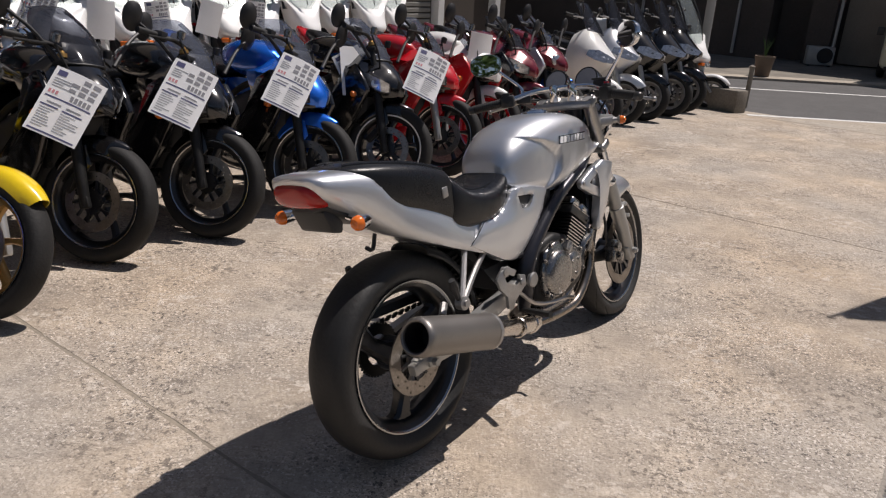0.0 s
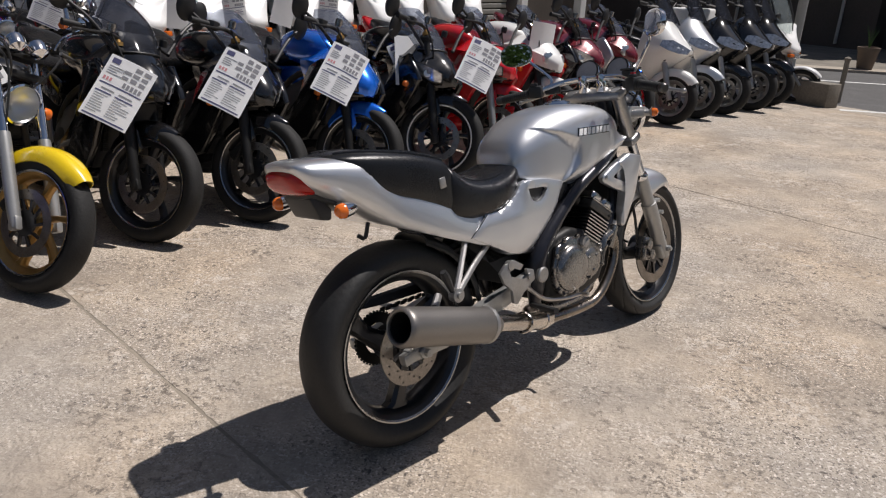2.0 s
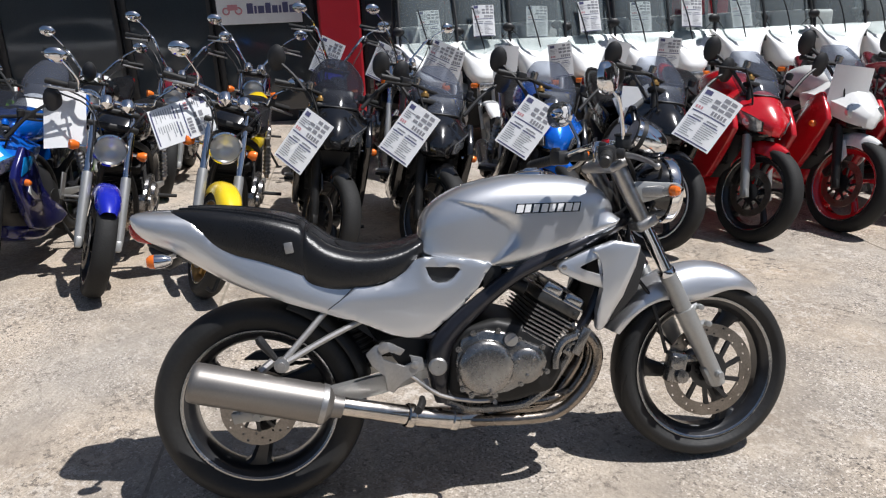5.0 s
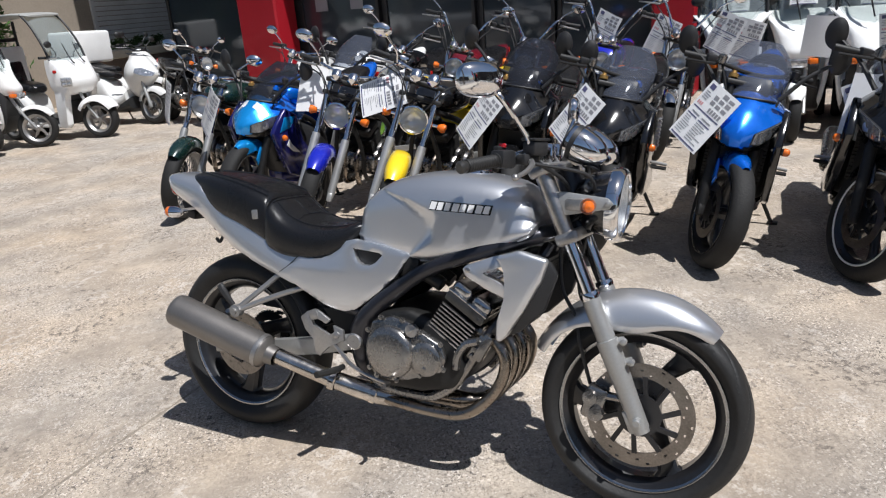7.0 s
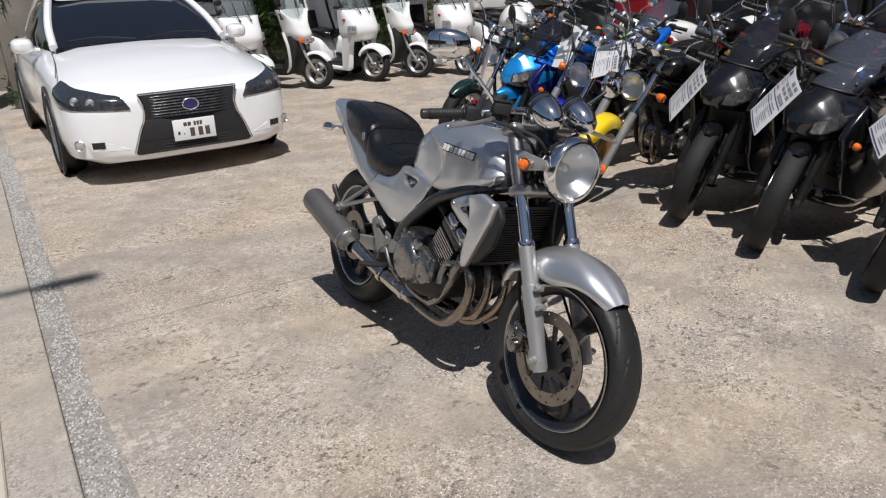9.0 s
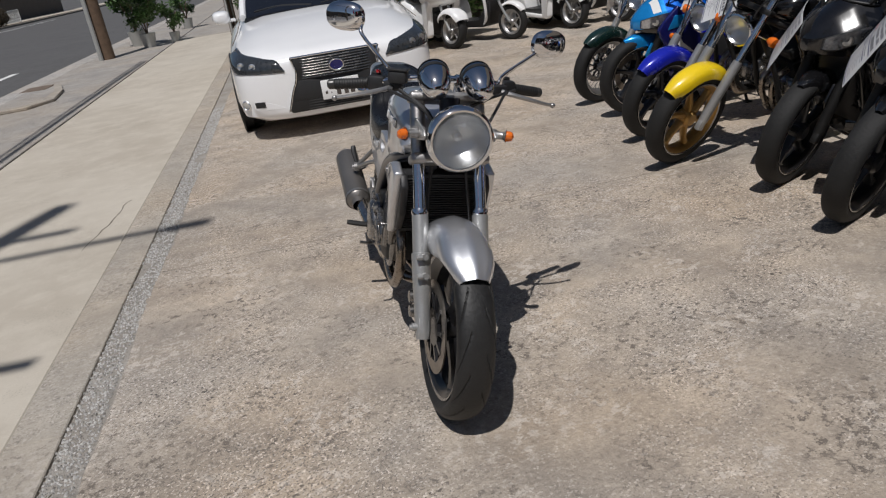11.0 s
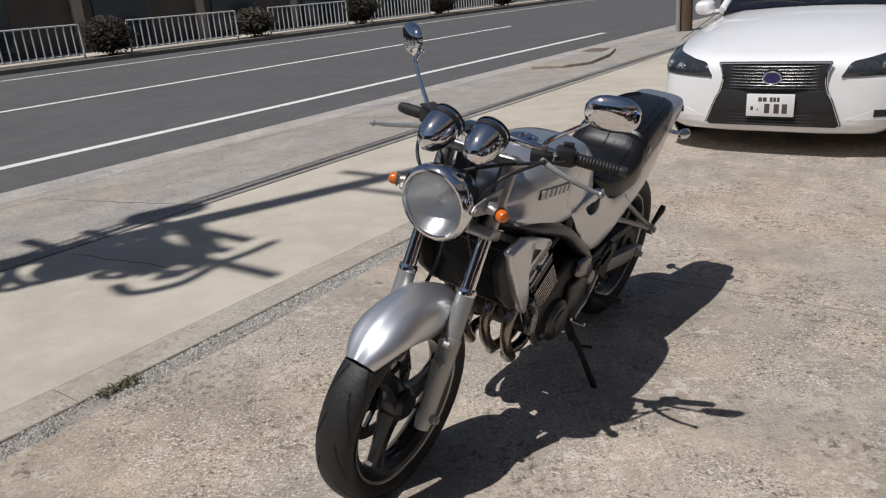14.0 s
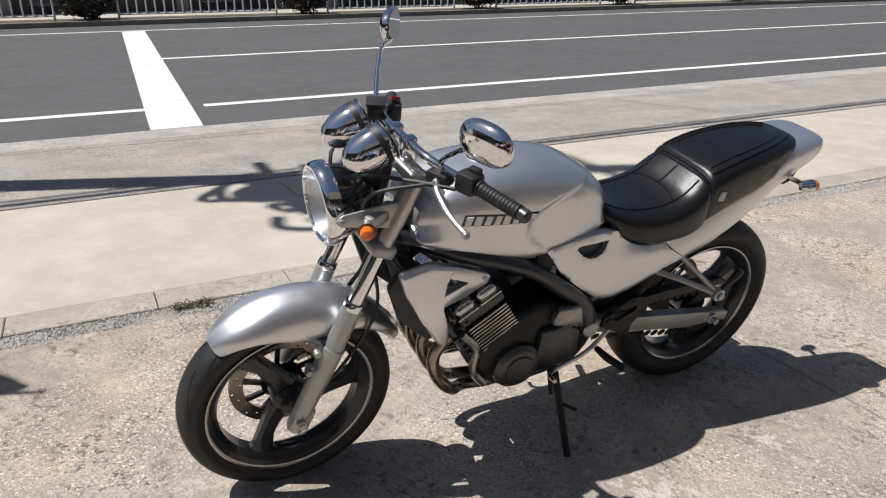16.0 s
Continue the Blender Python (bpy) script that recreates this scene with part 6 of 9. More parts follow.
# the rear half sits a little further back over the wheel
for ob in bike.children_recursive:
    if ob not in (fw, rw) and ob.parent not in (fw, rw):
        for vtx in ob.data.vertices:
            if vtx.co.y < 0.6:
                vtx.co.y -= 0.03 * (0.6 - vtx.co.y)


# ---- the other machines ----
def place(p, s, head=HEAD_P, lean=-10.0, wheelbase=1.38):
    """Pose with the front wheel standing at (p, s)."""
    a = radians(head)
    o = W(p, s)
    return pose(o.x + math.sin(a) * wheelbase, o.y - math.cos(a) * wheelbase, 0, 0, lean, head)


def steered(angle, top=(0, 1.08, 0.95), foot=(0, 1.36, 0.3)):
    t, f = Vector(top), Vector(foot)
    return Matrix.Translation(t) @ Matrix.Rotation(radians(angle), 4, (t - f).normalized()) @ Matrix.Translation(-t)


def moved(bm, m):
    bm.transform(m)
    return bm


def rolling(ob, y, R, w, rim, mats, name, spokes=5, wire=False, disc=0.0, m=Matrix(), disc_x=0.06, hub=0.05):
    t = m @ Matrix.Translation((0, y, R))
    wl = cast_wheel(name, t, mats, ob, rim, w, 0 if wire else spokes, 0.04 if wire else hub, 0.035, 0.3)
    part("tyre", moved(tyre_bm(R, w, rim + 0.002, 72, 14, 0), t), "old_rubber", wl)
    for k in range(36 if wire else 0):
        a = 2 * math.pi * k / 36
        e = a + (0.5 if k % 2 else -0.5)
        bm = bmesh.new()
        tube(bm, [(w * (0.25 if k % 4 < 2 else -0.25), math.cos(e) * 0.04, math.sin(e) * 0.04), (0, math.cos(a) * (rim - 0.015), math.sin(a) * (rim - 0.015))], 0.0022, 4)
        part("spoke", moved(bm, t), "rim_lip", wl)
    if disc:
        part("brake_disc", moved(disc_bm(disc * 0.7, disc), t @ Matrix.Translation((disc_x, 0, 0))), "disc", wl)
        part("disc_carrier", moved(carrier_bm(disc * 0.7), t @ Matrix.Translation((disc_x, 0, 0))), "rim_black", wl, smooth=False)
        bm = bmesh.new()
        block(bm, (disc_x, -disc * 0.8, disc * 0.45), (0.04, 0.05, 0.1), Matrix.Rotation(-0.6, 4, "X"), 0.01)
        part("brake_caliper", moved(bm, t), "engine_dark", wl)
    return wl


def forks(ob, m, top=(1.08, 0.98), foot=(1.37, 0.29), half=0.1, upper="chrome", lower="fork_alu", split=0.5, clamp=0.2):
    a, b = Vector((0, *top)), Vector((0, *foot))
    d = (b - a).normalized()
    L_ = (b - a).length
    for s in (1, -1):
        o = Vector((s * half, 0, 0))
        bm = bmesh.new()
        lathe(bm, [(L_ * split, 0.001), (L_ * split, 0.026), (L_ * split + 0.03, 0.028), (L_ - 0.04, 0.026), (L_ + 0.02, 0.02), (L_ + 0.02, 0.001)], a + o, d, 16)
        block(bm, b + o, (0.034, 0.05, 0.06), Matrix.Rotation(radians(24), 4, "X"), 0.008)
        leg = part("fork_leg", moved(bm, m), lower, ob)
        bm = bmesh.new()
        lathe(bm, [(0, 0.001), (0, 0.02), (L_ * split + 0.005, 0.02)], a + o, d, 14)
        part("fork_tube", moved(bm, m), upper, leg)
    bm = bmesh.new()
    for z in (0.0, clamp):
        block(bm, a + d * (0.02 + z), (half * 2 + 0.07, 0.06, 0.03), Matrix.Rotation(radians(22), 4, "X"), 0.01)
    part("triple_clamp", moved(bm, m), "engine_dark", ob)


def bars(ob, m, height=1.03, half=0.36, back=0.12, root=(1.08, 0.98), bar="chrome", mirrors=True, mirror_mat="plastic", tall=0.0, mirror_up=0.16):
    y0, z0 = root
    bm = bmesh.new()
    k = [(-half, y0 - back, height), (-half * 0.66, y0 - back * 0.6, height + 0.005), (-half * 0.45, y0, height), (-0.05, y0 + 0.01, z0 + 0.04), (0.05, y0 + 0.01, z0 + 0.04),
         (half * 0.45, y0, height), (half * 0.66, y0 - back * 0.6, height + 0.005), (half, y0 - back, height)]
    if tall:
        k[2] = (-half * 0.5, y0 - 0.02, height + 0.02)
        k[5] = (half * 0.5, y0 - 0.02, height + 0.02)
    tube(bm, k, 0.011, 10, 5)
    hb = part("handlebar", moved(bm, m), bar, ob)
    for s in (1, -1):
        bm = bmesh.new()
        tube(bm, [(s * half * 0.68, y0 - back * 0.62, height + 0.004), (s * half, y0 - back, height)], 0.017, 12)
        part("grip", moved(bm, m), "rubber", hb)
        bm = bmesh.new()
        tube(bm, [(s * half * 0.6, y0 + 0.02, height - 0.005), (s * half * 0.8, y0 - 0.0, height - 0.012), (s * half * 1.02, y0 - 0.03, height - 0.02)], [0.009, 0.007, 0.006], 8, 3)
        part("lever", moved(bm, m), "engine_dark" if bar == "engine_dark" else "alu", hb)
        bm = bmesh.new()
        block(bm, (s * half * 0.62, y0 - back * 0.5, height + 0.005), (0.06, 0.05, 0.05), None, 0.01)
        part("switch_box", moved(bm, m), "plastic", hb)
        if mirrors:
            c = Vector((s * (half * 0.92), y0 - 0.01, height + mirror_up))
            bm = bmesh.new()
            tube(bm, [(s * half * 0.55, y0, height), (s * half * 0.6, y0 + 0.01, height + mirror_up * 0.4), c + Vector((-s * 0.03, 0.02, -0.02))], 0.006, 8, 4)
            mr = part("mirror", moved(bm, m), mirror_mat, hb)
            mirror_head(mr, m, c, Vector((-0.1 * s, -1, 0.1)), 0.06, 0.042, mirror_mat)
    return hb


def mirror_head(mr, m, c, n_, a, b, mat_name):
    n_ = n_.normalized()
    right = Vector((0, 0, 1)).cross(n_).normalized()
    upv = n_.cross(right)
    ts = [2 * math.pi * i / 20 for i in range(20)]
    bm = bmesh.new()
    rings(bm, [[c + n_ * dp + right * (a * sc * math.cos(t)) + upv * (b * sc * math.sin(t)) for t in ts] for dp, sc in ((0, 1), (-0.012, 1.0), (-0.026, 0.75), (-0.032, 0.35))])
    part("mirror_shell", moved(bm, m), mat_name, mr)
    bm = bmesh.new()
    rings(bm, [[c + n_ * dp + right * (a * 0.92 * math.cos(t)) + upv * (b * 0.92 * math.sin(t)) for t in ts] for dp in (0.0005, 0.002)])
    part("mirror_glass", moved(bm, m), "mirror", mr)


def round_lamp(ob, m, at, r=0.085, ring="chrome", bucket="chrome"):
    c = Vector(at)
    d = Vector((0, 1, -0.05)).normalized()
    bm = bmesh.new()
    lathe(bm, [(-0.11, 0.02), (-0.1, r * 0.55), (-0.05, r * 0.88), (0.0, r * 0.98)], c, d, 30)
    hl = part("headlight", moved(bm, m), bucket, ob, "round headlight")
    bm = bmesh.new()
    lathe(bm, [(-0.005, r), (0.004, r * 1.06), (0.018, r * 1.05), (0.022, r * 0.95)], c, d, 36)
    part("lamp_ring", moved(bm, m), ring, hl)
    bm = bmesh.new()
    lathe(bm, [(0.014, r * 0.95), (-0.02, r * 0.75), (-0.045, r * 0.4), (-0.05, 0.001)], c, d, 30)
    part("reflector", moved(bm, m), "reflector", hl)
    bm = bmesh.new()
    lathe(bm, [(0.016, r * 0.95), (0.026, r * 0.6), (0.03, 0.001)], c, d, 30)
    part("lens", moved(bm, m), "clear", hl).visible_shadow = False


def motor(ob, air=True, colour="engine", x=0.15):
    bm = bmesh.new()
    prism(bm, [(0.5, 0.3), (0.5, 0.44), (0.58, 0.52), (0.75, 0.52), (0.88, 0.42), (0.88, 0.32), (0.78, 0.26), (0.58, 0.25)], -x, x, 0.025, seg=2)
    for s in (1, -1):
        lathe(bm, [(0, 0.08), (0.02, 0.075), (0.028, 0.05), (0.028, 0.001)], (s * x, 0.64, 0.39), (s, 0, 0), 28)
        lathe(bm, [(0, 0.05), (0.015, 0.045), (0.018, 0.001)], (s * x, 0.79, 0.37), (s, 0, 0), 22)
    en = part("engine", bm, colour, ob)
    t = Matrix.Translation((0, 0.8, 0.5)) @ Matrix.Rotation(radians(-28), 4, "X")
    bm = bmesh.new()
    lv = [(0.1, -0.04, 0.06)]
    for i in range(9):
        z = -0.02 + i * 0.014
        lv += [(0.1, z - 0.003, 0.06), (0.125, z - 0.0025, 0.08), (0.125, z + 0.0025, 0.08), (0.1, z + 0.003, 0.06)]
    lv.append((0.1, 0.13, 0.06))
    rings(bm, [[(-a_, -b_, z), (a_, -b_, z), (a_, b_, z), (-a_, b_, z)] for a_, z, b_ in lv])
    block(bm, (0, 0, 0.15), (0.25, 0.15, 0.06), None, 0.015)
    part("cylinder_block", moved(bm, t), "engine_dark", en, smooth=False)
    return en


def exhaust(ob, side=1, mat_name="chrome", rise=0.1, length=0.45, r=0.05):
    bm = bmesh.new()
    for x in (-0.05, 0.05):
        tube(bm, [(x, 0.88, 0.5), (x, 0.97, 0.43), (x, 0.95, 0.3), (x + side * 0.03, 0.85, 0.2), (side * 0.1, 0.6, 0.19), (side * 0.16, 0.3, 0.26)], 0.019, 10, 5)
    pi = part("exhaust_pipe", bm, "pipe", ob)
    a = Vector((side * 0.17, 0.28, 0.27))
    d = Vector((side * 0.03, -1, rise / length)).normalized()
    bm = bmesh.new()
    lathe(bm, [(0, 0.03), (0.03, r), (length - 0.03, r), (length, r * 0.85), (length, r * 0.5), (length - 0.05, r * 0.45), (length - 0.05, 0.001)], a, d, 26)
    part("muffler", bm, mat_name, ob)
    return pi


def tubes_frame(ob, mat_name="engine_dark"):
    bm = bmesh.new()
    for s in (1, -1):
        tube(bm, [(s * 0.03, 1.1, 0.82), (s * 0.11, 0.95, 0.76), (s * 0.13, 0.7, 0.66), (s * 0.12, 0.52, 0.48), (s * 0.11, 0.5, 0.3)], 0.02, 10, 4)
        tube(bm, [(s * 0.03, 1.09, 0.76), (s * 0.1, 1.0, 0.5), (s * 0.1, 0.9, 0.27), (s * 0.1, 0.55, 0.24)], 0.016, 8, 4)
        tube(bm, [(s * 0.12, 0.55, 0.62), (s * 0.11, 0.2, 0.7), (s * 0.08, -0.15, 0.78)], 0.014, 8, 3)
    part("frame", bm, mat_name, ob)
    for s in (1, -1):
        bm = bmesh.new()
        prism(bm, [(-0.05, 0.29), (-0.05, 0.325), (0.5, 0.42), (0.5, 0.36)], s * 0.1, s * 0.125, 0.006)
        part("swing_arm", bm, "fork_alu", ob)
        bm = bmesh.new()
        lathe(bm, [(0, 0.001), (0, 0.016), (0.025, 0.018)] + [q for i in range(8) for q in ((0.03 + 0.032 * i, 0.02), (0.04 + 0.032 * i, 0.03), (0.05 + 0.032 * i, 0.02))] + [(0.33, 0.018), (0.332, 0.001)], (s * 0.13, 0.02, 0.35), (0, 0.36, 0.93), 14)
        part("rear_shock", bm, "steel", ob)
        bm = bmesh.new()
        tube(bm, [(s * 0.13, 0.42, 0.33), (s * 0.27, 0.4, 0.33)], 0.012, 8)
        part("footrest", bm, "rubber", ob)


def kickstand(ob, lean):
    bm = bmesh.new()
    k = math.tan(radians(-lean))
    x = -0.26
    tube(bm, [(-0.1, 0.55, 0.3), (-0.17, 0.54, 0.2), (x, 0.53, -x * k + 0.012)], 0.012, 8, 3)
    block(bm, (x - 0.008, 0.53, -x * k + 0.01), (0.06, 0.045, 0.012), Matrix.Rotation(radians(-lean), 4, "Y"), 0.003)
    part("side_stand", bm, "engine_dark", ob)


def seat_and_tail(ob, seat_z=0.78, cowl="black_paint", rise=0.1, two=True):
    bm = bmesh.new()
    loft(bm, [(-0.2, 0.08, seat_z - 0.02 + rise * 0.6, seat_z + 0.06 + rise * 0.6), (-0.05, 0.12, seat_z - 0.04 + rise * 0.4, seat_z + 0.06 + rise * 0.5), (0.15, 0.13, seat_z - 0.08, seat_z + 0.03 + rise * 0.25), (0.3, 0.14, seat_z - 0.09, seat_z), (0.45, 0.11, seat_z - 0.07, seat_z + 0.005), (0.55, 0.07, seat_z - 0.03, seat_z + 0.01)], 4, 3.2, 24)
    part("seat", bm, "vinyl", ob)
    bm = bmesh.new()
    loft(bm, [(-0.36, 0.05, seat_z + rise * 0.5, seat_z + 0.06 + rise * 0.7), (-0.25, 0.09, seat_z - 0.05 + rise * 0.5, seat_z + 0.05 + rise * 0.6), (-0.05, 0.115, seat_z - 0.11 + rise * 0.3, seat_z + rise * 0.3), (0.2, 0.125, seat_z - 0.16, seat_z - 0.06), (0.4, 0.13, seat_z - 0.2, seat_z - 0.07), (0.55, 0.12, seat_z - 0.18, seat_z - 0.06)], 4, 2.8, 24)
    part("tail_cowl", bm, cowl, ob)
    bm = bmesh.new()
    block(bm, (0, -0.37, seat_z + 0.06), (0.13, 0.03, 0.06), None, 0.01)
    part("tail_light", bm, "red_lens", ob)


def petrol_tank(ob, mat_name, z=0.96, w=0.14, y0=0.48, y1=1.02):
    L_ = y1 - y0
    bm = bmesh.new()
    loft(bm, [(y0, 0.05, z - 0.17, z - 0.1), (y0 + 0.05, w * 0.75, z - 0.2, z - 0.05), (y0 + L_ * 0.35, w, z - 0.23, z - 0.005), (y0 + L_ * 0.65, w * 1.03, z - 0.22, z), (y0 + L_ * 0.88, w * 0.9, z - 0.18, z - 0.03), (y1, w * 0.5, z - 0.14, z - 0.08)], 5, 2.6, 32)
    tk = part("fuel_tank", bm, mat_name, ob)
    bm = bmesh.new()
    lathe(bm, [(0, 0.045), (0.012, 0.04), (0.014, 0.001)], (0, y0 + L_ * 0.6, z - 0.006), (0, 0, 1), 20)
    part("fuel_cap", bm, "chrome", tk)


def naked(label, m, tank="black_paint", guard="black_paint", wheel="rim_black", steer=10.0, lean=-10.0, chrome_lamp=True, wire=False, tall=0.0, lower="fork_alu", cowl=None, guard_chrome=False, muffler="chrome", group="display motorcycles", lamp_z=0.84, blinkers=True, axle=1.38, lamp_y=1.27):
    ob = thing("motorcycle", label, "motorcycle", group, m)
    st = steered(steer, foot=(0, axle - 0.02, 0.3))
    rolling(ob, axle, 0.297, 0.11, 0.218, [wheel, "rim_lip"], "front_wheel", 6, wire, 0.145, st)
    rolling(ob, 0.0, 0.31, 0.14, 0.218, [wheel, "rim_lip"], "rear_wheel", 6, wire, 0.11)
    forks(ob, st, foot=(axle - 0.01, 0.29), lower=lower, clamp=0.2 if axle < 1.4 else 0.09)
    part("front_mudguard", moved(shell_bm((0, axle, 0.297), 0.335, -55, 42, 0.066, 0.07, 0.004, 20, 10), st), "chrome" if guard_chrome else guard, ob)
    round_lamp(ob, st, (0, lamp_y, lamp_z), 0.088, "chrome", "chrome" if chrome_lamp else "black_paint")
    for s in (1, -1):
        bm = bmesh.new()
        c = Vector((s * 0.055, 1.14, 1.03))
        lathe(bm, [(0, 0.04), (0.015, 0.042), (0.05, 0.036), (0.07, 0.001)], c, (0, 0.75, -0.6), 20)
        part("gauge", moved(bm, st), "chrome" if chrome_lamp else "plastic", ob)
    bars(ob, st, 1.04 + tall, 0.36 + tall * 0.2, 0.12 + tall * 0.3, mirror_mat="chrome" if chrome_lamp else "plastic", tall=tall)
    if blinkers:
        for s in (1, -1):
            bm = bmesh.new()
            tube(bm, [(s * 0.09, lamp_y - 0.07, lamp_z - 0.02), (s * 0.16, lamp_y - 0.07, lamp_z - 0.02)], 0.009, 8)
            ind = part("front_indicator", moved(bm, st), "chrome", ob)
            bm = bmesh.new()
            lathe(bm, [(0, 0.018), (0.03, 0.03), (0.05, 0.026), (0.055, 0.001)], (s * 0.155, lamp_y - 0.07, lamp_z - 0.02), (s, 0.25, 0), 16)
            part("lens", moved(bm, st), "amber", ind, "amber lens")
    petrol_tank(ob, tank)
    seat_and_tail(ob, 0.79, cowl or tank, 0.08)
    motor(ob)
    tubes_frame(ob)
    exhaust(ob, 1, muffler)
    kickstand(ob, lean)
    bm = bmesh.new()
    for s in (1, -1):
        tube(bm, [(s * 0.25, 1.0, 1.02 + tall), (s * 0.14, 1.2, 1.0 + tall * 0.4), (s * 0.06, 1.18, 0.85), (s * 0.04, 1.0, 0.78)], 0.005, 6, 5)
    tube(bm, [(0.3, 1.02, 1.0 + tall), (0.12, 1.2, 0.95), (0.09, 1.28, 0.6), (0.07, 1.32, 0.4)], 0.005, 6, 5)
    part("cable", moved(bm, st), "plastic", ob)
    return ob


def panel_pair(ob, name, poly, x0, x1, mat_name, bevel=0.012):
    for s in (1, -1):
        bm = bmesh.new()
        prism(bm, poly, s * x0, s * x1, bevel, seg=2)
        part(name, bm, mat_name, ob, angle=50)


def nose_at(y):
    """Half width and the heights of top, brow, lamp foot and chin of a sport bike's nose at y."""
    ys = (0.98, 1.08, 1.2, 1.3, 1.38, 1.44, 1.47)
    return [float(np.interp(y, ys, v)) for v in ((0.2, 0.21, 0.2, 0.168, 0.122, 0.07, 0.03), (0.06, 0.12, 0.125, 0.085, 0.035, -0.02, -0.06), (0.0, 0.01, 0.005, -0.012, -0.035, -0.065, -0.085), (-0.08, -0.09, -0.085, -0.1, -0.12, -0.13, -0.125), (-0.16, -0.17, -0.17, -0.165, -0.155, -0.145, -0.13))]


def sport(label, m, main="black_paint", side="black_paint", guard="black_paint", wheel="rim_black", steer=22.0, lean=-10.0, tail=None, screen="screen", lamp="lamp_clear", nose_z=0.815, round_eyes=False, belly=None, group="display motorcycles", tall=0.0, inner="black_paint", fork="engine_dark", lip="rim_lip", flank=None, stripe=None):
    ob = thing("motorcycle", label, "motorcycle", group, m)
    st = steered(steer, foot=(0, 1.29, 0.3))
    rolling(ob, 1.31, 0.297, 0.112, 0.218, [wheel, lip], "front_wheel", 5, False, 0.145, st)
    rolling(ob, 0.0, 0.31, 0.145, 0.218, [wheel, "rim_lip"], "rear_wheel", 5, False, 0.11)
    forks(ob, st, top=(1.07, 0.93), foot=(1.3, 0.29), upper="engine_dark", lower=fork, split=0.48)
    part("front_mudguard", moved(shell_bm((0, 1.31, 0.297), 0.33, -75, 22, 0.062, 0.085, 0.004, 20, 10, 0.6, 0.0, 0.018), st), guard, ob)
    for s in (1, -1):
        bm = bmesh.new()
        prism(bm, [(1.18, 0.52), (1.24, 0.56), (1.29, 0.47), (1.23, 0.36)], s * 0.07, s * 0.085, 0.006)
        part("mudguard_side", moved(bm, st), guard, ob)
    # nose cowl
    nz = nose_z - 0.03
    back = Matrix.Translation((0, -0.12, 0))
    bm = bmesh.new()
    rows = []
    for k in range(31):
        y = 0.98 + 0.49 * k / 30
        w, zt, zb, zl, zo = nose_at(y)
        half = [(0, zt), (0.22 * w, zt - 0.004), (0.5 * w, zt - 0.25 * (zt - zb)), (0.86 * w, zb + 0.012), (w, zb), (0.95 * w, zb * 0.5 + zl * 0.5), (0.84 * w, zl), (0.66 * w, zo), (0, zo)]
        rows.append([(x, y, nz + z) for x, z in half] + [(-x, y, nz + z) for x, z in half[-2:0:-1]])
    rings(bm, rows)
    cowl_part = part("front_cowl", moved(bm, back), [main, "black_paint", flank or main, stripe or main], ob, angle=38)
    for f in cowl_part.data.polygons:
        if f.center.z < nz - 0.075 - 0.25 * max(0.0, f.center.y - 1.1):
            f.material_index = 1
        elif f.center.y < 1.16 and abs(f.center.x) > 0.1:
            f.material_index = 2
        elif 1.18 < f.center.y < 1.24 and 0.05 < abs(f.center.x) < 0.11:
            f.material_index = 3
    for s in (1, -1):
        if stripe:
            bm = bmesh.new()
            prism(bm, [(1.1, 0.56), (1.03, 0.5), (0.95, 0.475), (0.99, 0.51), (1.05, 0.56), (1.07, 0.6)], s * 0.213, s * 0.219, 0.001)
            part("side_stripe", bm, stripe, ob, "white graphic on the fairing")
            bm = bmesh.new()
            prism(bm, [(1.17, nz - 0.12), (1.12, nz - 0.02), (1.0, nz - 0.03), (1.05, nz - 0.1)], s * 0.213, s * 0.220, 0.002)
            part("side_flash", bm, main, ob, "bright blue flash")
        bm = bmesh.new()
        if round_eyes:
            c = Vector((s * 0.075, 1.385, nz - 0.05))
            lathe(bm, [(-0.02, 0.05), (0.012, 0.052), (0.022, 0.045), (0.028, 0.001)], c, (s * 0.25, 1, 0.1), 24)
            part("headlight", moved(bm, back), "reflector", ob, "round lamp behind a clear cover")
        else:
            lamp_p = None
            for grow, out, mat_name in ((0.09, 0.003, "plastic"), (0.0, 0.006, lamp)):
                rows = []
                for k in range(15):
                    y = 1.175 - grow * 0.12 + (0.25 + grow * 0.2) * k / 14
                    w, zt, zb, zl, zo = nose_at(y)
                    f0 = max(0.0, 0.05 - grow)
                    f1 = min(1.0 + grow, float(np.interp(y, [1.16, 1.19, 1.27, 1.36, 1.41, 1.44], [0.1, 0.3, 0.82, 1.0, 0.9, 0.7])) + grow)
                    pa, pb = (w * (1 - 0.16 * f0), zb + (zl - zb) * f0), (w * (1 - 0.16 * f1), zb + (zl - zb) * f1)
                    rows.append([(s * (pa[0] + out), y + out, nz + pa[1]), (s * (pb[0] + out), y + out, nz + pb[1]), (s * (pb[0] - 0.02), y, nz + pb[1] + 0.004), (s * (pa[0] - 0.02), y, nz + pa[1] - 0.004)])
                bm = bmesh.new()
                rings(bm, rows)
                if lamp_p is None:
                    lamp_p = part("headlight_surround", moved(bm, back), mat_name, ob, angle=50)
                else:
                    part("headlight", moved(bm, back), mat_name, ob, "slanted headlight under a clear cover", angle=50)
            w, zt, zb, zl, zo = nose_at(1.345)
            bm = bmesh.new()
            lathe(bm, [(-0.02, 0.024), (0.007, 0.025), (0.009, 0.019), (0.004, 0.001)], (s * w * 0.93, 1.345, nz + 0.45 * zb + 0.55 * zl), (s * 0.85, 0.6, 0.0), 20)
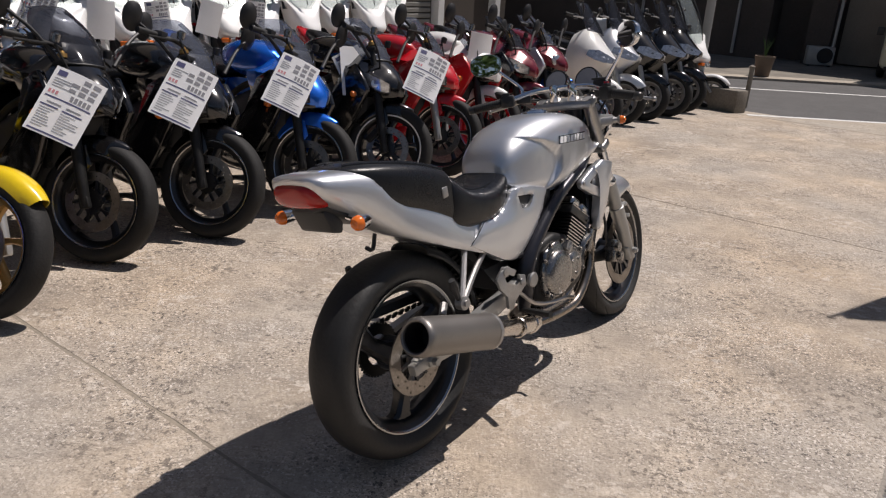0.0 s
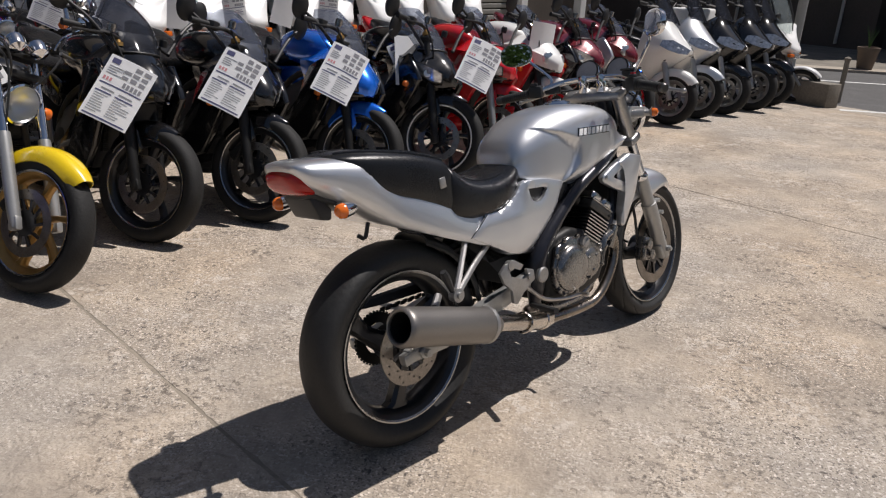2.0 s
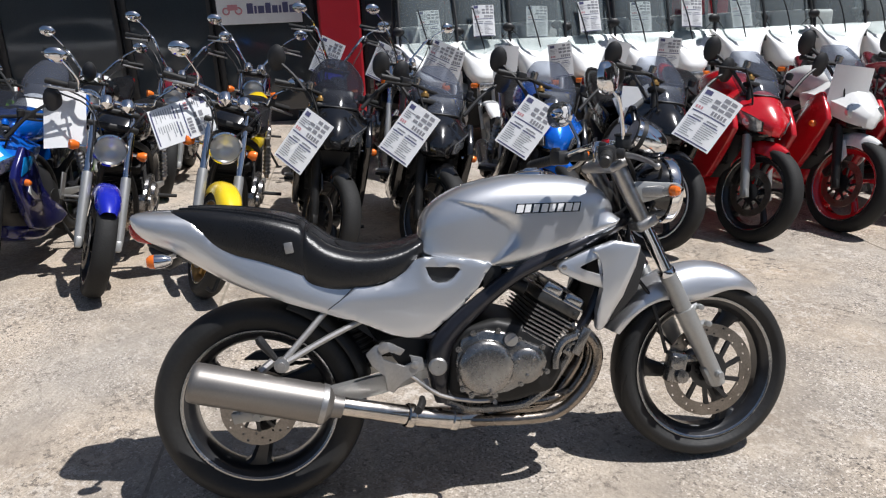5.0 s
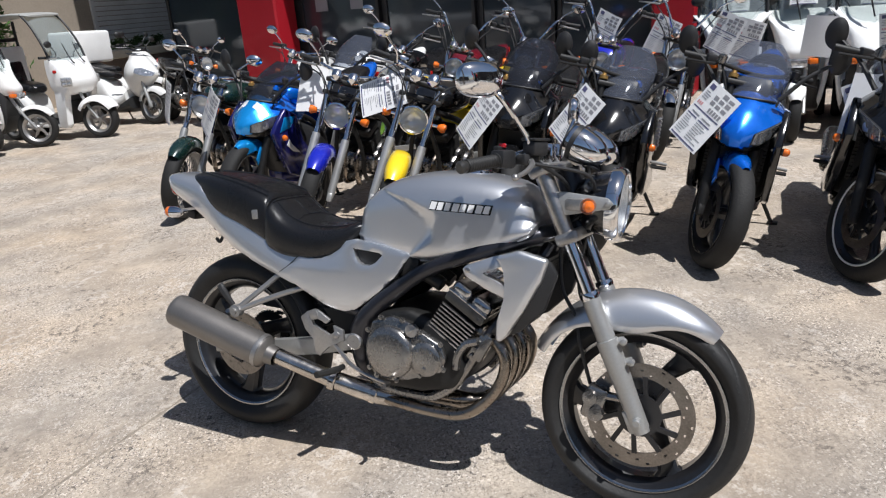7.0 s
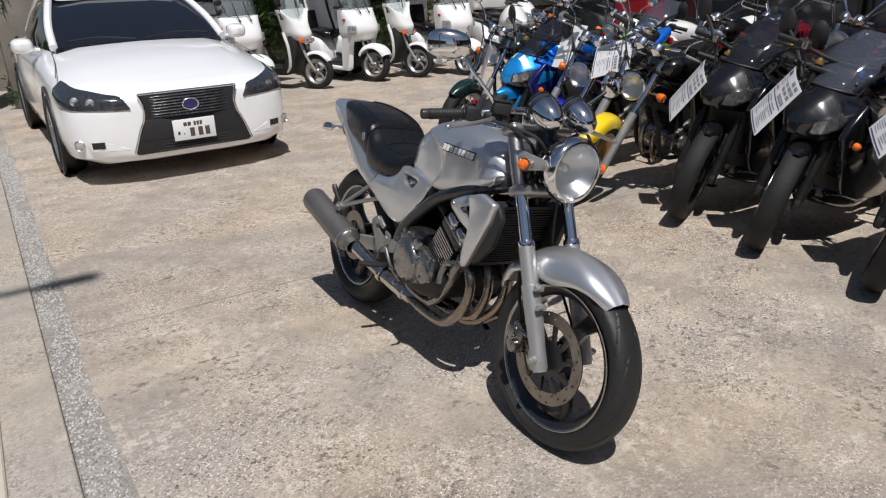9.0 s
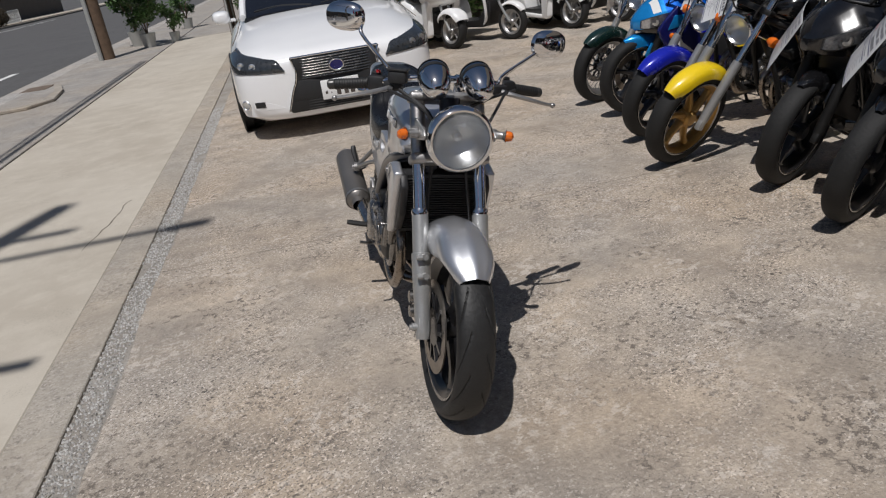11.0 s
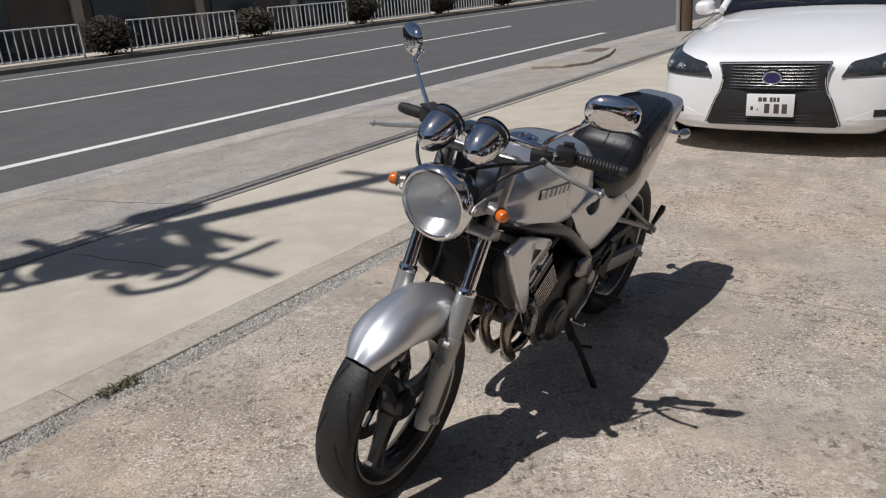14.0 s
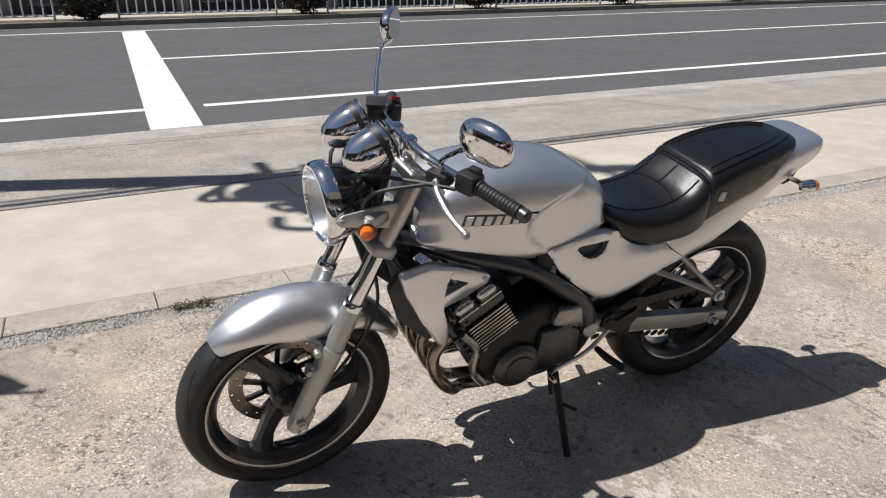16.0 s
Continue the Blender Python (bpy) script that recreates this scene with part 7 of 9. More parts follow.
            part("lamp_bowl", moved(bm, back), "reflector", lamp_p, "round lamp bowl")
    # dash, brake fluid cups, hoses and the radiator behind the fork
    bm = bmesh.new()
    block(bm, (0, 1.08, nz + 0.13), (0.19, 0.05, 0.09), Matrix.Rotation(0.6, 4, "X"), 0.02)
    part("dash", bm, "plastic", ob, "black instrument panel")
    for s in (1, -1):
        bm = bmesh.new()
        lathe(bm, [(0, 0.001), (0, 0.02), (0.035, 0.023), (0.037, 0.018), (0.043, 0.017), (0.043, 0.001)], (s * 0.19, 1.09, 0.995), (0, 0, 1), 16)
        part("fluid_cup", moved(bm, st), "engine" if s > 0 else "plastic", ob, "brake fluid cup")
        bm = bmesh.new()
        tube(bm, [(s * 0.18, 1.08, 0.99), (s * 0.13, 1.15, 0.85), (s * 0.09, 1.19, 0.62), (s * 0.1, 1.23, 0.42), (s * 0.075, 1.2, 0.33)], 0.006, 6, 5)
        part("brake_hose", moved(bm, st), "engine_dark", ob)
        bm = bmesh.new()
        lathe(bm, [(0, 0.024), (0.02, 0.024), (0.024, 0.014), (0.034, 0.012), (0.034, 0.001)], (s * 0.1, 1.07, 0.935), (0, -0.34, 0.94), 14)
        part("fork_cap", moved(bm, st), "gold" if s > 0 else "blue", ob)
        bm = bmesh.new()
        tube(bm, [(s * 0.13, 0.42, 0.36), (s * 0.2, 0.41, 0.36), (s * 0.27, 0.4, 0.355)], [0.008, 0.011, 0.01], 8, 3)
        block(bm, (s * 0.135, 0.42, 0.43), (0.012, 0.06, 0.18), Matrix.Rotation(0.4, 4, "X"), 0.004)
        part("footrest", bm, "alu", ob, "bare metal footrest")
    bm = bmesh.new()
    prism(bm, [(1.08, 0.42)] + [q for k in range(16) for q in ((1.1 + 0.00125 * k, 0.425 + 0.019 * k), (1.107 + 0.00125 * k, 0.427 + 0.019 * k), (1.107 + 0.00125 * k, 0.433 + 0.019 * k), (1.1 + 0.00125 * k, 0.436 + 0.019 * k))] + [(1.12, 0.74), (1.1, 0.74)], -0.15, 0.15)
    part("radiator", bm, "engine_dark", ob, "black radiator core", smooth=False)
    # screen
    bm = bmesh.new()
    outer = []
    for i in range(9):
        f = i / 8
        y, z, w = 1.30 - 0.30 * f, nz + 0.085 + (0.25 + tall) * f ** 0.85, 0.13 + 0.04 * math.sin(f * 3.1) - 0.045 * f ** 3
        row, row2 = [], []
        for j in range(13):
            t = -1 + j / 6
            row.append((w * math.sin(t * 1.35), y - 0.13 * (1 - math.cos(t * 1.35)), z - 0.02 * t * t))
            row2.append((w * 0.975 * math.sin(t * 1.35), y - 0.004 - 0.13 * (1 - math.cos(t * 1.35)), z - 0.02 * t * t))
        outer.append(row + row2[::-1])
    rings(bm, outer)
    ws = part("windscreen", moved(bm, back), screen, ob, "curved clear windscreen", angle=70)
    ws.visible_shadow = False
    bm = bmesh.new()
    tube(bm, [Vector(q) + Vector((0, 0.003, 0)) for q in outer[0][:13]], 0.006, 6, straight=True)
    part("screen_edge", moved(bm, back), "plastic", ws)
    for s in (-1, 1):
        bm = bmesh.new()
        q = Vector(outer[1][2 if s < 0 else 10])
        lathe(bm, [(0, 0.008), (0.004, 0.007), (0.006, 0.001)], q, (s * 0.6, 0.7, 0.3), 10)
        part("screw", moved(bm, back), "chrome", ws)
    panel_pair(ob, "side_fairing", [(1.2, nz - 0.06), (1.24, nz - 0.12), (1.18, nz - 0.24), (1.13, 0.45), (1.06, 0.33), (0.9, 0.27), (0.66, 0.25), (0.55, 0.28), (0.66, 0.36), (0.8, 0.43), (0.92, 0.55), (0.95, 0.68), (0.98, nz - 0.02), (1.1, nz + 0.04)], 0.175, 0.215, side)
    bm = bmesh.new()
    loft(bm, [(0.5, 0.12, 0.2, 0.28), (0.65, 0.16, 0.165, 0.3), (0.85, 0.175, 0.17, 0.34), (1.02, 0.14, 0.22, 0.36), (1.08, 0.08, 0.26, 0.34)], 4, 3.0, 24)
    part("belly_pan", bm, belly or side, ob)
    # added black block: stands in for shadow and dark engine between the fairings
    bm = bmesh.new()
    loft(bm, [(0.62, 0.16, 0.24, 0.62), (0.82, 0.185, 0.2, 0.7), (1.0, 0.175, 0.26, 0.76), (1.1, 0.14, 0.36, 0.78), (1.15, 0.1, 0.45, 0.76)], 4, 3.0, 24)
    part("inner_cowl", bm, "plastic", ob)
    petrol_tank(ob, flank or main, 0.98, 0.15, 0.42, 0.98)
    seat_and_tail(ob, 0.79, tail or flank or main, 0.16)
    panel_pair(ob, "side_panel", [(0.2, 0.64), (0.5, 0.56), (0.55, 0.7), (0.3, 0.76)], 0.11, 0.14, inner)
    motor(ob, colour="engine_dark")
    tubes_frame(ob)
    exhaust(ob, 1, "engine", 0.16, 0.4, 0.055)
    kickstand(ob, lean)
    bars(ob, st, 0.985, 0.34, 0.1, root=(1.04, 0.93), bar="engine_dark", mirrors=False)
    for s in (1, -1):
        c = Vector((s * 0.36, 1.04, nz + 0.31))
        bm = bmesh.new()
        tube(bm, [(s * 0.14, 1.15, nz + 0.09), (s * 0.24, 1.1, nz + 0.21), c + Vector((-s * 0.03, 0.02, -0.03))], [0.012, 0.01, 0.009], 8, 4)
        mr = part("mirror", bm, "plastic", ob)
        mirror_head(mr, Matrix(), c, Vector((-0.15 * s, -1, 0.1)), 0.05, 0.075, "plastic")
        indicator(ob, (s * 0.225, 1.14, nz - 0.16), (s, 0.2, 0), "front_indicator", 0.06)
    return ob


def scooter(label, m, main="white", lower="plastic", screen_h=0.3, wheel="alu", steer=8.0, lean=-9.0, group="display scooters", big=1.0, rack=False):
    ob = thing("scooter", label, "scooter", group, m)
    st = steered(steer, (0, 1.15, 1.0), (0, 1.36, 0.25))
    R = 0.255
    rolling(ob, 1.38, R, 0.11, 0.165, [wheel, wheel], "front_wheel", 5, False, 0.11, st, 0.05)
    rolling(ob, 0.0, R, 0.12, 0.165, [wheel, wheel], "rear_wheel", 5)
    part("front_mudguard", moved(shell_bm((0, 1.38, R), 0.29, -75, 50, 0.075, 0.08, 0.004, 18, 10), st), main, ob)
    forks(ob, st, (1.16, 0.8), (1.38, 0.26), 0.085, "chrome", "fork_alu", 0.4)
    bm = bmesh.new()
    loft(bm, [(1.0, 0.19, 0.4, 0.95), (1.1, 0.22, 0.38, 1.0), (1.2, 0.215, 0.46, 0.97), (1.32, 0.17, 0.57, 0.86), (1.42, 0.105, 0.65, 0.77), (1.47, 0.045, 0.69, 0.73)], 5, 1.9, 36, pinch=0.3)
    part("front_cowl", bm, main, ob)
    for s in (1, -1):
        bm = bmesh.new()
        rings(bm, [[(s * x1, y, z1), (s * x2, y + 0.01, z2), (s * (x2 - 0.03), y - 0.02, z2), (s * (x1 - 0.03), y - 0.03, z1)] for y, x1, z1, x2, z2 in
                   ((1.24, 0.212, 0.725, 0.195, 0.78), (1.33, 0.185, 0.69, 0.15, 0.79), (1.41, 0.13, 0.675, 0.09, 0.755), (1.47, 0.065, 0.68, 0.04, 0.725))])
        part("headlight", bm, "lamp_clear", ob, "swept headlight", angle=60)
    bm = bmesh.new()
    rows = []
    for i in range(8):
        f = i / 7
        y, z, w = 1.26 - 0.22 * f, 0.96 + screen_h * f, 0.18 - 0.06 * f * f
        rows.append([(w * math.sin(t), y - 0.1 * (1 - math.cos(t)), z) for t in [-1.3 + 2.6 * j / 12 for j in range(13)]] +
                    [(w * 0.97 * math.sin(t), y - 0.005 - 0.1 * (1 - math.cos(t)), z) for t in [1.3 - 2.6 * j / 12 for j in range(13)]])
    rings(bm, rows)
    part("windscreen", bm, "smoke", ob, "smoked windscreen", angle=70).visible_shadow = False
    bm = bmesh.new()
    loft(bm, [(-0.3, 0.05, 0.62, 0.72), (-0.15, 0.14, 0.5, 0.74), (0.15, 0.19, 0.36, 0.72), (0.45, 0.2, 0.25, 0.66), (0.62, 0.2, 0.22, 0.48), (0.8, 0.2, 0.22, 0.4), (1.0, 0.2, 0.3, 0.5)], 5, 3.0, 32)
    part("body", bm, main, ob)
    bm = bmesh.new()
    loft(bm, [(0.45, 0.21, 0.2, 0.28), (0.8, 0.22, 0.18, 0.27), (1.06, 0.19, 0.22, 0.4)], 4, 3.4, 24)
    part("floor_panel", bm, lower, ob)
    bm = bmesh.new()
    loft(bm, [(-0.2, 0.08, 0.74, 0.84), (0.0, 0.14, 0.71, 0.84), (0.2, 0.16, 0.69, 0.8), (0.3, 0.16, 0.67, 0.77), (0.5, 0.14, 0.64, 0.75), (0.62, 0.07, 0.66, 0.72)], 4, 3.2, 28)
    part("seat", bm, "vinyl", ob)
    bars(ob, st, 1.07, 0.34, 0.12, (1.08, 1.0), "plastic")
    bm = bmesh.new()
    block(bm, (0, -0.27, 0.7), (0.2, 0.05, 0.07), None, 0.015)
    part("tail_light", bm, "red_lens", ob)
    bm = bmesh.new()
    lathe(bm, [(0, 0.03), (0.03, 0.06), (0.35, 0.06), (0.38, 0.03), (0.38, 0.001)], (0.17, 0.22, 0.28), (0, -1, 0.15), 20)
    part("muffler", bm, "engine_dark", ob)
    kickstand(ob, lean)
    return ob


def canopy_scooter(label, m, steer=6.0, box=True, group="white canopy scooters", lean=0.0, wide=False):
    """Three-wheeled delivery scooter with a tall screen, a roof and a cargo box."""
    ob = thing("canopy_scooter", label, "scooter", group, m)
    st = steered(steer, (0, 1.05, 1.0), (0, 1.36, 0.2))
    R = 0.245
    top = 1.62 if wide else 1.82
    rolling(ob, 1.38, R, 0.13 if wide else 0.105, 0.165, ["alu", "alu"], "front_wheel", 5, False, 0.0, st, hub=0.04)
    for x in (-0.2, 0.2):
        rolling(ob, 0.0, 0.2, 0.1, 0.125, ["alu", "alu"], "rear_wheel", 5, m=Matrix.Translation((x, 0, 0)))
    if wide:
        part("front_mudguard", moved(shell_bm((0, 1.38, R), 0.315, -62, 58, 0.135, 0.075, 0.005, 18, 10, 0.2, 0.0, 0.02), st), "white_plastic", ob)
    else:
        part("front_mudguard", moved(shell_bm((0, 1.38, R), 0.29, -40, 55, 0.075, 0.04, 0.005, 18, 10, 0.4, 0.0, 0.015), st), "white_plastic", ob)
    for s in (1, -1):
        bm = bmesh.new()
        tube(bm, [(s * 0.07, 1.14, 0.7), (s * 0.075, 1.25, 0.46), (s * 0.078, 1.39, 0.25)], 0.02, 10, 3)
        part("front_arm", moved(bm, st), "fork_alu", ob)

    def shield(keys, lift):
        """Moulded cowl from level sections: height, half width, front and back; lift raises the top corners."""
        b = bmesh.new()
        lv = spline(keys, 4)
        top = lv[-1][0]
        loops = []
        for z, w, yf, yb in lv:
            row = []
            for k in range(25):
                a_ = math.pi * k / 24
                cx = math.copysign(abs(math.cos(a_)) ** 0.75, math.cos(a_))
                up_ = lift * abs(cx) ** 2.2 * max(0.0, (z - (top - 0.14)) / 0.14) ** 1.5
                row.append((w * cx * (1 + up_ * 0.9), yb + (yf - yb) * math.sin(a_) ** 0.6, z + up_))
            loops.append(row)
        rings(b, loops)
        return b
    if wide:
        part("front_cowl", shield([(0.585, 0.19, 1.16, 0.99), (0.63, 0.25, 1.26, 0.97), (0.70, 0.28, 1.31, 0.95), (0.78, 0.29, 1.315, 0.95), (0.88, 0.30, 1.26, 0.95), (0.97, 0.31, 1.17, 0.97), (1.02, 0.315, 1.11, 0.99)], 0.03), "white_plastic", ob, "glossy white wide front cowl", angle=50)
        bm = bmesh.new()
        prism(bm, [(0.97, 0.2), (1.02, 0.2), (1.04, 0.42), (1.08, 0.56), (1.08, 0.68), (0.99, 0.7), (0.96, 0.5)], -0.18, 0.18, 0.015)
        part("leg_shield", bm, "plastic", ob, "dark leg shield")
        for s in (1, -1):
            bm = bmesh.new()
            prism(bm, [(0.9, 0.17), (1.04, 0.16), (1.085, 0.2), (1.075, 0.40), (1.10, 0.53), (1.17, 0.61), (1.2, 0.68), (0.96, 0.72), (0.94, 0.45), (0.95, 0.26), (0.9, 0.21)], s * 0.17, s * 0.262, 0.022, seg=3)
            part("shield_edge", bm, "white_plastic", ob, "white moulded leg shield edge")
            bm = bmesh.new()
            prism(bm, [(0.25, 0.19), (0.92, 0.165), (0.92, 0.215), (0.25, 0.25)], s * 0.185, s * 0.25, 0.014)
            part("sill", bm, "white_plastic", ob)
            lamp_m = Matrix.Translation((s * 0.248, 1.205, 0.765)) @ Matrix.Rotation(-s * 0.93, 4, "Z")
            bm = bmesh.new()
            block(bm, (0, 0, 0), (0.135, 0.05, 0.115), None, 0.018)
            hl = part("headlight", moved(bm, lamp_m), "fork_alu", ob, "square lamp housing")
            for i in (-1, 1):
                for j in (-1, 1):
                    bm = bmesh.new()
                    block(bm, (i * 0.029, 0.028, j * 0.025), (0.048, 0.012, 0.04), None, 0.008)
                    part("lens", moved(bm, lamp_m), "lamp_clear", hl)
            bm = bmesh.new()
            block(bm, (s * 0.285, 1.08, 0.9), (0.05, 0.05, 0.04), Matrix.Rotation(-s * 0.9, 4, "Z"), 0.012)
            part("front_indicator", bm, "red_lens", ob, "red-orange lens")
        bm = bmesh.new()
        for x in (0.05, -0.12):
            tube(bm, [(x, 1.2, 0.98), (x + 0.02, 1.155, 1.06), (x + 0.05, 1.11, 1.24)], [0.012, 0.008, 0.006], 6, 3)
        part("wiper", bm, "plastic", ob, "black wiper arms")
    else:
        part("front_cowl", shield([(0.68, 0.12, 1.25, 1.02), (0.715, 0.15, 1.28, 1.0), (0.77, 0.18, 1.28, 0.98), (0.85, 0.21, 1.22, 0.97), (0.90, 0.245, 1.17, 0.98), (0.935, 0.295, 1.12, 1.0)], 0.17), "white_plastic", ob, "glossy white cowl with raised corners", angle=50)
        bm = bmesh.new()
        prism(bm, [(0.99, 0.26), (1.06, 0.5), (1.02, 0.76), (1.1, 0.76), (1.16, 0.62), (1.12, 0.42), (1.05, 0.24)], -0.17, 0.17, 0.02)
        part("leg_shield", bm, "plastic", ob, "dark leg shield")
        for s in (1, -1):
            bm = bmesh.new()
            tube(bm, [(s * 0.24, 1.02, 0.8), (s * 0.235, 1.08, 0.6), (s * 0.2, 1.06, 0.36), (s * 0.17, 0.98, 0.24)], 0.022, 8, 4)
            part("shield_edge", bm, "white_plastic", ob)
        bm = bmesh.new()
        block(bm, (0, 1.25, 0.665), (0.17, 0.07, 0.075), Matrix.Rotation(-0.15, 4, "X"), 0.015)
        part("headlight", bm, "lamp_clear", ob, "clear lamp bar")
        for s in (1, -1):
            bm = bmesh.new()
            block(bm, (s * 0.125, 1.235, 0.675), (0.075, 0.06, 0.05), Matrix.Rotation(-s * 0.35, 4, "Z"), 0.012)
            part("front_indicator", bm, "amber", ob, "amber lens")
    # tall screen in its frame, roof, rear posts
    bm = bmesh.new()
    rows = []
    for i in range(10):
        f = i / 9
        y, z, w = 1.12 - 0.36 * f ** 1.4, 0.97 + (top - 0.97) * f, 0.285 - 0.03 * f
        rows.append([(w * math.sin(t) / math.sin(1.1), y - 0.12 * (1 - math.cos(t)), z) for t in [-1.1 + 2.2 * j / 12 for j in range(13)]] +
                    [(w * 0.98 * math.sin(t) / math.sin(1.1), y - 0.006 - 0.12 * (1 - math.cos(t)), z) for t in [1.1 - 2.2 * j / 12 for j in range(13)]])
    rings(bm, rows)
    part("windscreen", bm, "canopy_glass", ob, "tall clear windscreen", angle=70).visible_shadow = False
    rise = top - 0.97
    for s in (1, -1):
        bm = bmesh.new()
        tube(bm, [(s * 0.285, 1.06, 0.97), (s * 0.285, 0.98, 0.97 + 0.39 * rise), (s * 0.27, 0.82, 0.97 + 0.8 * rise), (s * 0.26, 0.68, top)], 0.014, 8, 4)
        part("screen_frame", bm, "plastic", ob)
    if not wide:
        bm = bmesh.new()
        tube(bm, [(0.0, 1.15, 1.02), (0.06, 1.13, 1.25), (0.1, 1.06, 1.42)], 0.007, 6, 4)
        part("wiper", bm, "plastic", ob)
    bm = bmesh.new()
    loft(bm, [(-0.15, 0.22, top - 0.06, top - 0.04), (0.1, 0.27, top - 0.03, top), (0.45, 0.285, top - 0.01, top + 0.03), (0.72, 0.27, top - 0.02, top + 0.01), (0.8, 0.24, top - 0.03, top - 0.01)], 4, 4.0, 24)
    part("roof", bm, "pole_paint" if wide else "white_plastic", ob)
    for s in (1, -1):
        bm = bmesh.new()
        tube(bm, [(s * 0.24, -0.1, top - 0.06), (s * 0.26, -0.12, 1.2), (s * 0.24, 0.0, 0.7)], 0.02, 8, 4)
        part("roof_post", bm, "plastic", ob)
    bm = bmesh.new()
    block(bm, (0, -0.11, top - 0.3), (0.48, 0.025, 0.05), None, 0.008)
    part("cross_bar", bm, "plastic", ob)
    if box:
        bm = bmesh.new()
        block(bm, (0, -0.22, 0.98), (0.48, 0.46, 0.5), None, 0.04, seg=3)
        part("cargo_box", bm, "white_plastic", ob, "white cargo box")
    bm = bmesh.new()
    loft(bm, [(-0.42, 0.19, 0.36, 0.6), (-0.2, 0.24, 0.3, 0.68), (0.1, 0.24, 0.28, 0.66), (0.3, 0.2, 0.28, 0.6), (0.36, 0.18, 0.24, 0.4)], 4, 3.4, 28)
    part("rear_body", bm, "white_plastic", ob)
    bm = bmesh.new()
    prism(bm, [(0.3, 0.2), (0.3, 0.3), (0.9, 0.28), (1.02, 0.5), (1.1, 0.5), (1.04, 0.24), (0.95, 0.2)], -0.19, 0.19, 0.02)
    part("floor_panel", bm, "plastic", ob)
    bm = bmesh.new()
    loft(bm, [(0.0, 0.14, 0.66, 0.78), (0.15, 0.17, 0.64, 0.77), (0.35, 0.15, 0.6, 0.74), (0.44, 0.08, 0.62, 0.7)], 4, 3.2, 24)
    block(bm, (0, 0.0, 0.9), (0.3, 0.07, 0.3), Matrix.Rotation(0.15, 4, "X"), 0.03)
    part("seat", bm, "vinyl", ob)
    bars(ob, st, 1.05, 0.33, 0.14, (1.0, 0.98), "plastic")
    return ob


ASKEW = ((-0.12, 0.64, 0.76), (0.73, -0.43, 0.50))
UPRIGHT = ((-0.42, 0.02, 0.9), (0.9, 0.0, 0.42))


def price_tag(p, s, z, how=ASKEW, blank=False, w=0.21, h=0.297):
    """Laminated price sheet hanging from a bike; how gives its upward and outward directions in (p, s, z)."""
    upv = (A_P * how[0][0] + A_S * how[0][1] + Vector((0, 0, how[0][2]))).normalized()
    n_ = A_P * how[1][0] + A_S * how[1][1] + Vector((0, 0, how[1][2]))
    n_ = (n_ - upv * n_.dot(upv)).normalized()
    m = Matrix((upv.cross(n_), -n_, upv)).transposed().to_4x4()
    m.translation = W(p, s, z)
    m = m @ Matrix.Scale(1.1, 4)
    ob = thing("price_tag", "blank white laminated sheet hanging askew" if blank else "white laminated price sheet with printed bars", "price tag", "price tags", m)
    bm = bmesh.new()
    cols, rows = 6, 8
    front = [[(-w / 2 + w * i / cols, -0.002 - 0.010 * math.sin(math.pi * i / cols) * (0.5 + j / rows), -h / 2 + h * j / rows) for i in range(cols + 1)] for j in range(rows + 1)]
    rings(bm, [r + [(x, y + 0.0012, zz) for x, y, zz in r[::-1]] for r in front])
    sheet = part("sheet", bm, "paper", ob, angle=60)

    def printed(name, boxes, mat_name):
        for x0, x1, z0, z1 in boxes:
            b = bmesh.new()
            cols_ = [x0 + (x1 - x0) * k / 4 for k in range(5)]
            rings(b, [[(x, -0.0032 - 0.010 * math.sin(math.pi * (x / w + 0.5)) * (0.5 + zz / h + 0.5), zz) for zz in (z0, z1)] for x in cols_], closed=False)
            part(name, b, mat_name, ob, smooth=False)
    if blank:
        return ob
    x0, x1 = -w / 2 + 0.012, w / 2 - 0.012
    printed("ruled_bar", [(x0, x1, 0.012, 0.018), (x0, x1, -0.141, -0.134), (x0, x0 + 0.075, -0.028, -0.022), (x0 + 0.09, x0 + 0.17, -0.028, -0.022)], "ink")
    tx = []
    r2 = random.Random(int(s * 100) + 5)
    for k in range(8):
        tx.append((x0 + 0.004, x0 + 0.04 + 0.035 * r2.random(), -0.040 - k * 0.0115, -0.0368 - k * 0.0115))
        tx.append((x0 + 0.09, x0 + 0.12 + 0.06 * r2.random(), -0.040 - k * 0.0115, -0.0368 - k * 0.0115))
    for k in range(4):
        tx.append((x0 + 0.004, x0 + 0.03 + 0.05 * r2.random(), 0.062 + k * 0.011, 0.0655 + k * 0.011))
    tx += [(x0 + 0.1, x0 + 0.16, -0.012, -0.006), (x0 + 0.02, x0 + 0.08, -0.012, -0.006)]
    printed("text_bar", tx, "ink_grey")
    printed("title_block", [(x0 + 0.004, x0 + 0.042, 0.112, 0.136)], "ink")
    printed("price_bar", [(x0 + 0.004 + k * 0.015, x0 + 0.014 + k * 0.015, 0.030, 0.046) for k in range(3)], "ink_red")
    printed("price_bar", [(x0 + 0.095 + k * 0.017, x0 + 0.107 + k * 0.017, 0.026, 0.048) for k in range(5)], "ink_grey")
    printed("picture_block", [(x0 + 0.075 + 0.038 * (q % 3), x0 + 0.100 + 0.009 * r2.random() + 0.038 * (q % 3), 0.062 + 0.027 * (q // 3), 0.076 + 0.006 * r2.random() + 0.027 * (q // 3)) for q in range(9) if q != 6], "ink_grey")
    return ob


